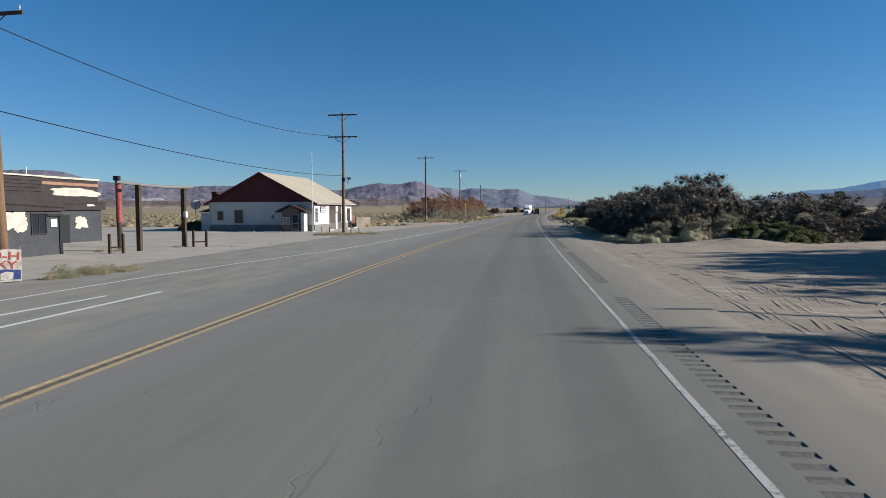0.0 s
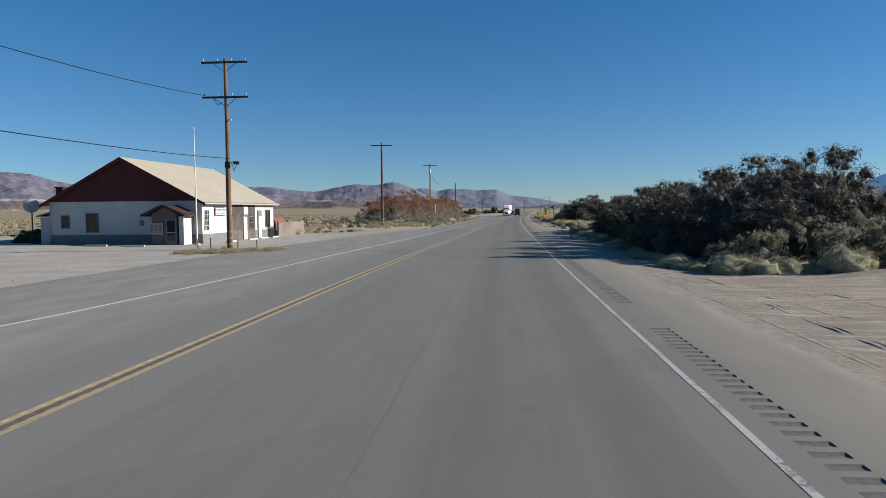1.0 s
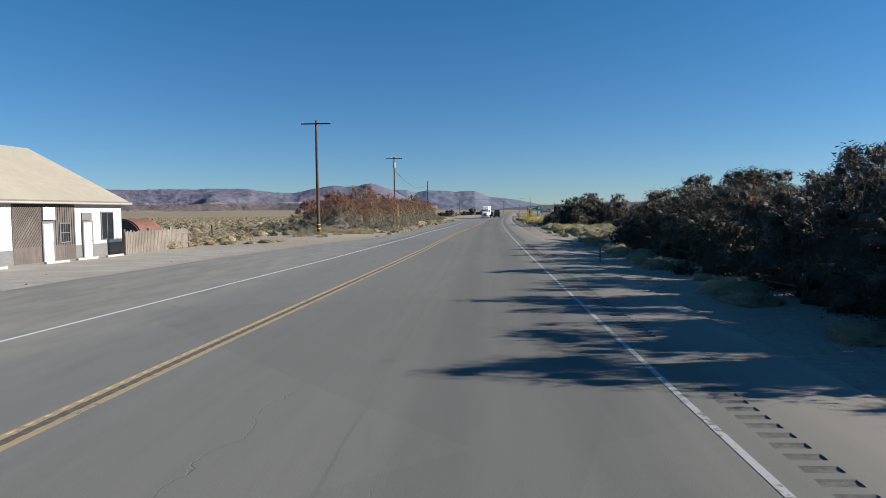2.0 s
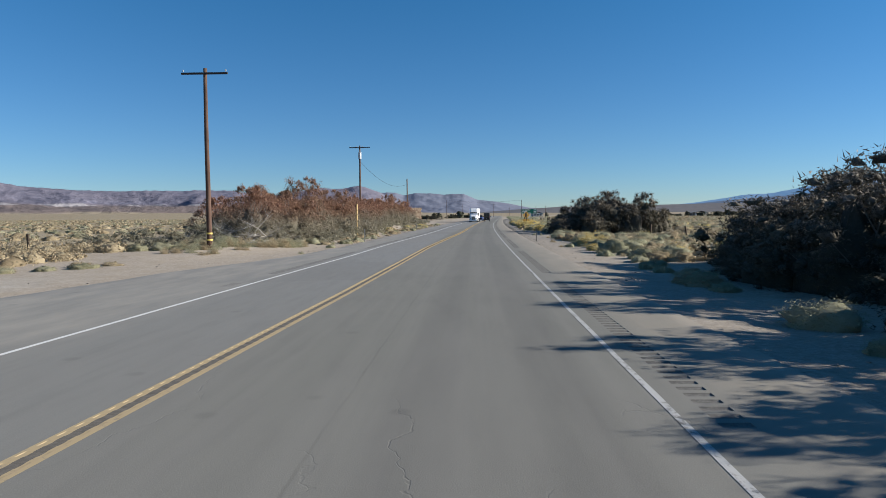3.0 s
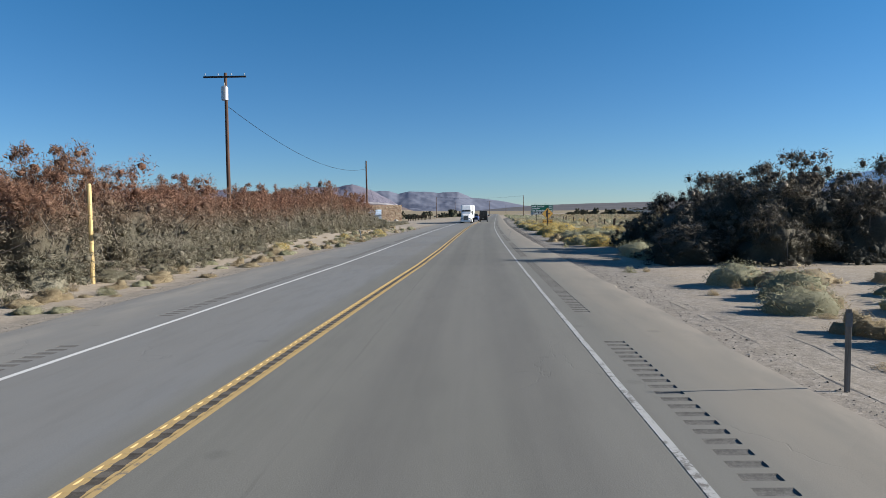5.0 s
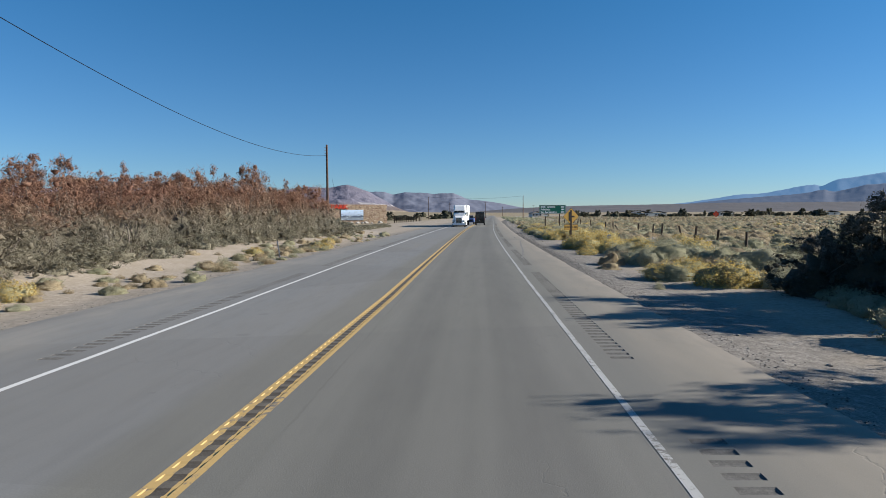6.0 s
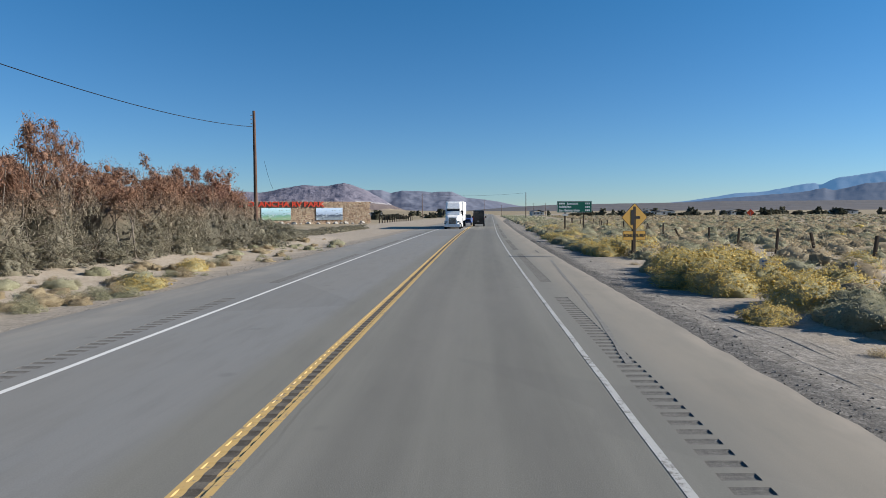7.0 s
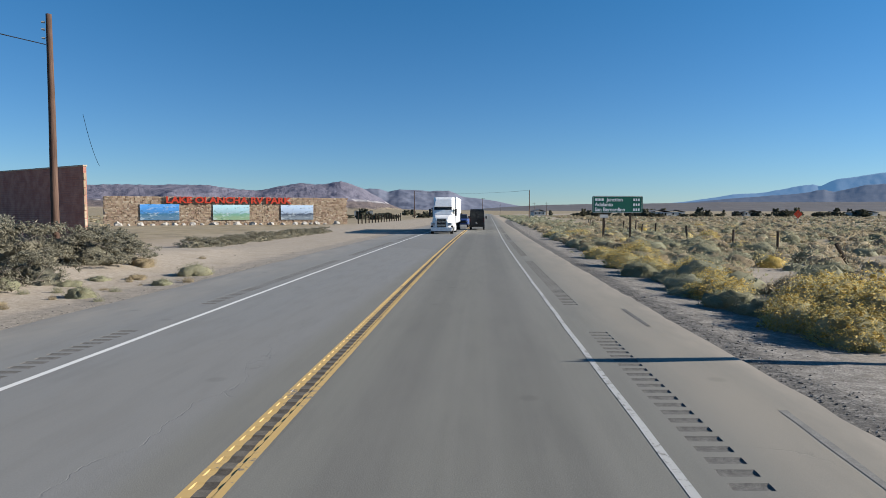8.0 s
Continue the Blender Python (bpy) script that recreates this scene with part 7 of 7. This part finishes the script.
for i, (b, h) in enumerate(((15.3, 0.9), (15.8, 1.25), (17.0, 0.8), (18.1, 1.2), (19.0, 1.25), (19.6, 0.8), (20.8, 1.4), (21.2, 1.1), (25.0, 1.2), (26.4, 1.2), (26.9, 1.5), (27.3, 1.6), (27.8, 1.3), (29.4, 1.2), (29.9, 1.2), (30.4, 1.2), (31.9, 1.8), (32.4, 1.1))):
    d = 400 + 60 * math.sin(i * 2.3)
    row.append((2 + d * math.tan(radians(b)), 194 + d, i * 70.0, 0.75 + 0.3 * h, h * 0.95))
row += [(154.5, 344.2, 20, 1.49, 2.42), (164.5, 350.2, 80, 1.26, 1.70), (-20, 392, 20, 0.8, 0.7), (-25, 400, 60, 0.9, 0.75), (-17, 415, 0, 0.7, 0.6)]
for i, p in enumerate(FARS):
    set_down(p, row[i::3])


def farmhouse(x, y, w, l, h, col, label):
    b = thing("far_house", x, y, land(x, y) - 0.1, label, "house", "far houses", rz=8)
    part("wall", boxes(((0, 0, h / 2), (w, l, h))), col, b)
    part("roof", gable(bmesh.new(), -w / 2, w / 2, -l / 2 - 0.4, l / 2 + 0.4, h, h + 1.2, 0.5, 0.15), GREYBAND if w > 9 else GRAY_FRAME, b)
    for i in range(3):
        window(b, ("s", -l / 2), -w / 2 + 0.8 + i * w / 3.2, -w / 2 + 1.9 + i * w / 3.2, 1.0, 2.2, DOOR_WHITE, 1, 1)


farmhouse(118, 560, 12, 8, 2.6, STUCCO, "low pale house far off across the plain")
farmhouse(60, 620, 8, 8, 2.8, STUCCO, "small pale house far off across the plain")
farmhouse(185, 600, 14, 8, 2.5, GREYBAND, "long grey house far off across the plain")
farmhouse(262, 610, 15, 9, 2.6, STUCCO, "long pale house far off across the plain")
farmhouse(140, 600, 13, 6, 2.9, STUCCO, "long white trailer home far off across the plain")
farmhouse(186, 598, 10, 6, 2.7, STUCCO, "white trailer home far off across the plain")
farmhouse(-40, 520, 9, 8, 2.8, STUCCO, "small pale house beyond the park entrance")

# dead branches piled by the thicket
DEAD = wood_mat("dead_branch", (0.24, 0.22, 0.20), (0.46, 0.43, 0.39))
set_down(GREYS[1], [(8.6, 52.0, 0, 1.1, 1.5), (11.4, 51.6, 70, 1.2, 1.7), (13.8, 52.4, 70, 1.2, 1.9), (7.3, 52.8, 20, 0.9, 1.0)], False)
GREEN = tall_shrub("green_shrub", 75, 1.5, 1.4, 1.5, 40, 3400, 0.15, 0.055, LEAF_GREEN, "low dark green shrub at the edge of the lot", "shrub", "green shrubs", 0.4, 12, 0.0, 6, 0.7)
set_down(GREEN, [(-39.2, 75.5, 0, 0.9, 0.9), (-40.6, 76.0, 60, 1.1, 1.0), (-42.5, 77.0, 20, 1.2, 0.9)])
set_down(GREEN, [(15.8, 49.0, 0, 1.9, 1.15), (14.2, 48.6, 80, 1.5, 0.9), (17.4, 48.6, 30, 1.5, 0.75), (15.0, 49.8, 30, 1.6, 1.2)], False)
stk = tagged(part("wooden_stake", boxes(((0, 0, 0.5), (0.12, 0.12, 1.35), 0, 0.01)), DARK_WOOD), "dark wooden stake standing in dry brush", "stake")
stk.matrix_basis = pose(-27.2, 108.4, land(-27.2, 108.4), 0, -3, 10)
for i in range(40):
    bm = bmesh.new()
    a = Vector((0, 0, 0))
    d = Vector((rng.uniform(-1, 1), rng.uniform(-0.7, 0.7), rng.uniform(-0.05, 0.25 if i % 4 else 0.7))).normalized()
    r = rng.uniform(0.035, 0.06)
    for k in range(5):
        b = a + d * rng.uniform(0.3, 0.55)
        tube(bm, a, b, r, r * 0.72, 6, False)
        if k > 1:
            tube(bm, a, a + (d + Vector((rng.uniform(-1, 1), rng.uniform(-1, 1), 0.6))) * 0.5, r * 0.6, 0.01, 5, False)
        a, r = b, r * 0.72
        d = (d + Vector((rng.uniform(-0.5, 0.5), rng.uniform(-0.5, 0.5), rng.uniform(-0.35, 0.25)))).normalized()
    ob = tagged(part("dead_branch", bm, DEAD), "bleached dead branch lying before the thicket", "branch", "dead branches")
    x, y = -16.9 + rng.uniform(-2.3, 1.9), 117.2 + rng.uniform(-1.8, 1.8)
    ob.matrix_basis = pose(x, y, land(x, y) + rng.uniform(0.05, 0.75), 0, 0, rng.uniform(0, 360))

# scattered stones on the verges
SM = []
VERGE_ROCK = plain("verge_rock", (0.24, 0.215, 0.185), 0.9, 0, 0.25, 4.0, 0.4)
for i in range(4):
    bm = bmesh.new()
    bmesh.ops.create_icosphere(bm, subdivisions=1, radius=0.1)
    for v in bm.verts:
        v.co *= 1 + 0.4 * noise.noise(v.co * 9 + Vector((i, i, 0)))
        v.co.z *= 0.6
    SM.append(mesh_of("verge_stone", bm, VERGE_ROCK))
for i in range(110):
    y = rng.uniform(40, 235)
    u = rng.uniform(2.9, 5.6) if rng.random() < 0.6 else leftedge(y) - rng.uniform(0.3, 4)
    ob = tagged(new("verge_stone", SM[i % 4]), "small pale stone lying on the verge", "stone", "verge stones")
    s = rng.uniform(0.25, 0.7)
    ob.matrix_basis = pose(u + bend(y), y, land(u + bend(y), y) + 0.01, 0, 0, rng.uniform(0, 360)) @ Matrix.Scale(s, 4)


def gravel(name, seed, n, place, mat, label):
    """Loose stones too many to count, as one sheet of small eight-sided chips."""
    g = np.random.default_rng(seed)
    r3 = random.Random(seed)
    base = np.array([(1, 0, 0), (-1, 0, 0), (0, 1, 0), (0, -1, 0), (0, 0, 1), (0, 0, -1)], float)
    tri = np.array([(0, 2, 4), (2, 1, 4), (1, 3, 4), (3, 0, 4), (2, 0, 5), (1, 2, 5), (3, 1, 5), (0, 3, 5)])
    vs, fs = [], []
    for i in range(n):
        x, y = place(r3)
        size = 0.006 + 0.02 * r3.random() ** 4
        a = r3.uniform(0, 6.28)
        turn = np.array([(math.cos(a), math.sin(a), 0), (-math.sin(a), math.cos(a), 0), (0, 0, 1)])
        v = base * g.uniform(0.6, 1.4, (6, 1)) * np.array([1, 1, 0.6]) * size
        vs.append(v @ turn + np.array([x, y, max(land(x, y), -0.075) + size * 0.25]))
        fs.append(tri + 6 * i)
    me = bpy.data.meshes.new(name)
    me.from_pydata(np.concatenate(vs).tolist(), [], np.concatenate(fs).tolist())
    me.materials.append(mat)
    return tagged(new(name, me), label, "gravel", kind="stuff")


def right_gravel(r):
    y = 104 + 122 * r.random() ** 0.55
    return bend(y) + 2.5 + abs(r.gauss(0, 0.5)), y


def left_gravel(r):
    y = r.uniform(112, 226)
    return bend(y) + leftedge(y) - 0.25 - abs(r.gauss(0, 0.55)), y


CHIP = Kit("gravel_chip", 0.95, 0, 0.1)
CHIP = CHIP.color(CHIP.ramp(CHIP.island(), [(0.0, (0.08, 0.075, 0.07)), (0.5, (0.17, 0.158, 0.143)), (1.0, (0.34, 0.315, 0.28))])).m
gravel("verge_gravel", 61, 9000, right_gravel, CHIP, "loose grey gravel along the pavement edge")
gravel("far_verge_gravel", 62, 5000, left_gravel, CHIP, "loose grey gravel along the opposite pavement edge")


# ---- vehicles ----
VAN_BLACK = plain("black_car_paint", (0.018, 0.019, 0.022), 0.3)
TYRE = plain("tyre_rubber", (0.02, 0.02, 0.02), 0.85)
TRUCK_WHITE = plain("white_truck_paint", (0.78, 0.78, 0.77), 0.35)
TAIL = plain("tail_lamp_red", (0.16, 0.01, 0.01), 0.3)
CHROME = plain("chrome", (0.6, 0.6, 0.6), 0.2, 0.9)


def wheel(parent, x, y, r, w):
    t = part("wheel", tubes(((x - w / 2, y, r), (x + w / 2, y, r), r, r), n=20), TYRE, parent)
    part("rim", tubes(((x - w / 2 - 0.01, y, r), (x + w / 2 + 0.01, y, r), r * 0.58, r * 0.58), n=16), STEEL, t)
    return t


def section(y, w, z0, z1, r, taper=0.0):
    """Rounded upright cross-section of a vehicle body."""
    pts = []
    for sx, sz, a0 in ((1, 1, 0), (-1, 1, 90), (-1, -1, 180), (1, -1, 270)):
        for k in range(4):
            a = radians(a0 + k * 30)
            hw = w / 2 - (taper if sz > 0 else 0)
            pts.append((sx * (hw - r) + r * math.cos(a), y, (z1 - r if sz > 0 else z0 + r) + r * math.sin(a)))
    return pts


def van():
    x, y = bend(280.4) - 2.75, 280.4
    v = thing("black_van", x, y, 0.0, "tall black van driving ahead in the lane", "van", rz=-3.4)
    bm = bmesh.new()
    loft(bm, [section(0.0, 1.96, 0.42, 2.62, 0.12, 0.09), section(0.08, 2.04, 0.38, 2.72, 0.14, 0.1), section(3.9, 2.04, 0.38, 2.76, 0.14, 0.1), section(4.5, 2.02, 0.38, 2.55, 0.14, 0.14), section(5.2, 1.98, 0.40, 1.55, 0.14, 0.08), section(5.9, 1.85, 0.45, 1.2, 0.14, 0.06)])
    part("body", bm, VAN_BLACK, v, smooth_it=False)
    for s in (-1, 1):
        d = part("rear_door", boxes(((s * 0.45, -0.02, 1.5), (0.86, 0.04, 2.0), 0, 0.015)), VAN_BLACK, v)
        part("door_glass", boxes(((s * 0.45, -0.045, 2.0), (0.62, 0.014, 0.55))), GLASS, d)
        part("tail_lamp", boxes(((s * 0.93, -0.03, 1.35), (0.1, 0.06, 0.6), 0, 0.01)), TAIL, v)
        part("mirror", boxes(((s * 1.18, 4.5, 1.6), (0.2, 0.12, 0.34), 0, 0.03)), VAN_BLACK, v)
        for yy in (0.95, 4.75):
            wheel(v, s * 0.88, yy, 0.35, 0.22)
    part("bumper", boxes(((0, -0.06, 0.52), (1.92, 0.14, 0.22), 0, 0.03)), TYRE, v)
    pl_ = part("number_plate", boxes(((0, -0.06, 0.9), (0.34, 0.02, 0.16))), TAG, v)
    part("plate_bar", boxes(((0, -0.072, 0.9), (0.24, 0.008, 0.07))), BLUE_SIGN, pl_)
    part("spare_wheel", tubes(((0.3, -0.05, 1.1), (0.3, -0.22, 1.1), 0.34, 0.34), n=20), TYRE, v, "spare wheel on the rear door")


def semi():
    x, y = bend(264.0) - 6.25, 264.0
    t = thing("white_truck", x, y, 0.0, "white semi truck with tall sleeper cab pulling trailer", "truck", rz=-3.4)
    bm = bmesh.new()
    loft(bm, [section(0.0, 1.5, 0.75, 1.45, 0.12, 0.1), section(0.25, 1.9, 0.6, 1.75, 0.16, 0.12), section(1.6, 2.15, 0.55, 2.0, 0.18, 0.12), section(1.9, 2.35, 0.55, 2.1, 0.18, 0.12)])
    part("hood", bm, TRUCK_WHITE, t)
    bm = bmesh.new()
    loft(bm, [section(1.75, 2.3, 0.6, 2.1, 0.15, 0.1), section(2.3, 2.4, 0.6, 2.95, 0.18, 0.12), section(3.0, 2.45, 0.6, 3.75, 0.2, 0.18), section(3.6, 2.48, 0.6, 3.98, 0.2, 0.14), section(5.2, 2.5, 0.6, 4.05, 0.16, 0.08)])
    part("cab", bm, TRUCK_WHITE, t)
    part("windshield", loft(bmesh.new(), [[(-1.02, 1.83, 2.12), (1.02, 1.83, 2.12), (0.95, 2.22, 2.9), (-0.95, 2.22, 2.9)], [(-1.02, 1.9, 2.12), (1.02, 1.9, 2.12), (0.95, 2.29, 2.9), (-0.95, 2.29, 2.9)]]), GLASS, t, "dark windshield")
    g = part("grille", boxes(((0, -0.02, 1.15), (0.98, 0.08, 0.98), 0, 0.04)), BLACK_METAL, t, "black grille")
    for i in range(6):
        part("grille_bar", boxes(((0, -0.07, 0.75 + i * 0.15), (0.9, 0.03, 0.04))), CHROME, g)
    part("bumper", boxes(((0, 0.08, 0.5), (2.3, 0.4, 0.42), 0, 0.06)), TRUCK_WHITE, t)
    part("air_dam", boxes(((0, 0.2, 0.27), (2.1, 0.25, 0.12))), BLACK_METAL, t)
    for s in (-1, 1):
        part("headlamp", boxes(((s * 0.86, 0.1, 1.05), (0.32, 0.2, 0.3), 0, 0.05)), CERAMIC, t, "clear headlamp")
        part("mirror", boxes(((s * 1.42, 2.1, 2.3), (0.22, 0.18, 0.75), 0, 0.04)), BLACK_METAL, t)
        part("mirror_arm", tubes(((s * 1.15, 2.2, 2.5), (s * 1.42, 2.15, 2.5), 0.03, 0.03), n=6), BLACK_METAL, t)
        part("side_window", boxes(((s * 1.2, 2.75, 2.45), (0.06, 0.75, 0.6))), GLASS, t)
        part("fender", boxes(((s * 1.06, 1.0, 1.05), (0.28, 1.25, 0.35), 0, 0.08)), TRUCK_WHITE, t)
        wheel(t, s * 1.05, 0.95, 0.5, 0.3)
        for yy in (6.6, 7.9, 17.2, 18.5):
            wheel(t, s * 0.98, yy, 0.5, 0.5)
        part("side_skirt", boxes(((s * 1.24, 4.0, 0.55), (0.04, 2.4, 0.6))), TRUCK_WHITE, t)
    part("visor", boxes(((0, 2.1, 3.0), (2.1, 0.25, 0.06))), TRUCK_WHITE, t)
    tr = part("trailer", boxes(((0, 12.6, 2.62), (2.58, 13.8, 2.92), 0, 0.03)), TRUCK_WHITE, t, "long white box trailer")
    part("trailer_rail", boxes(((0, 12.6, 1.12), (2.5, 13.8, 0.12))), STEEL, tr)
    part("chassis", boxes(((0, 9.5, 0.85), (0.9, 17.0, 0.3))), BLACK_METAL, t)


def car():
    x, y = bend(292.0) - 5.2, 293.0
    c = thing("blue_pickup", x, y, 0.0, "dark blue pickup following behind the truck", "car", rz=-3.4)
    bm = bmesh.new()
    loft(bm, [section(0.0, 1.75, 0.5, 1.1, 0.15, 0.05), section(0.3, 1.95, 0.42, 1.25, 0.15, 0.08), section(1.5, 2.0, 0.42, 1.35, 0.15, 0.08), section(5.4, 2.0, 0.45, 1.35, 0.12, 0.05)])
    part("body", bm, BLUE_SIGN, c)
    bm = bmesh.new()
    loft(bm, [section(1.45, 1.75, 1.25, 1.4, 0.06, 0.02), section(2.1, 1.7, 1.25, 1.95, 0.1, 0.15), section(3.4, 1.7, 1.25, 1.95, 0.1, 0.15), section(3.7, 1.72, 1.25, 1.4, 0.06, 0.02)])
    part("cabin", bm, GLASS, c, "dark glazed cabin")
    part("cabin_roof", boxes(((0, 2.75, 1.95), (1.4, 1.3, 0.06), 0, 0.02)), BLUE_SIGN, c)
    part("grille", boxes(((0, -0.02, 0.85), (1.2, 0.06, 0.35), 0, 0.02)), BLACK_METAL, c)
    for s in (-1, 1):
        part("headlamp", boxes(((s * 0.78, 0.05, 0.95), (0.28, 0.14, 0.2), 0, 0.03)), CERAMIC, c)
        for yy in (1.0, 4.4):
            wheel(c, s * 0.86, yy, 0.38, 0.26)


van()
semi()
car()
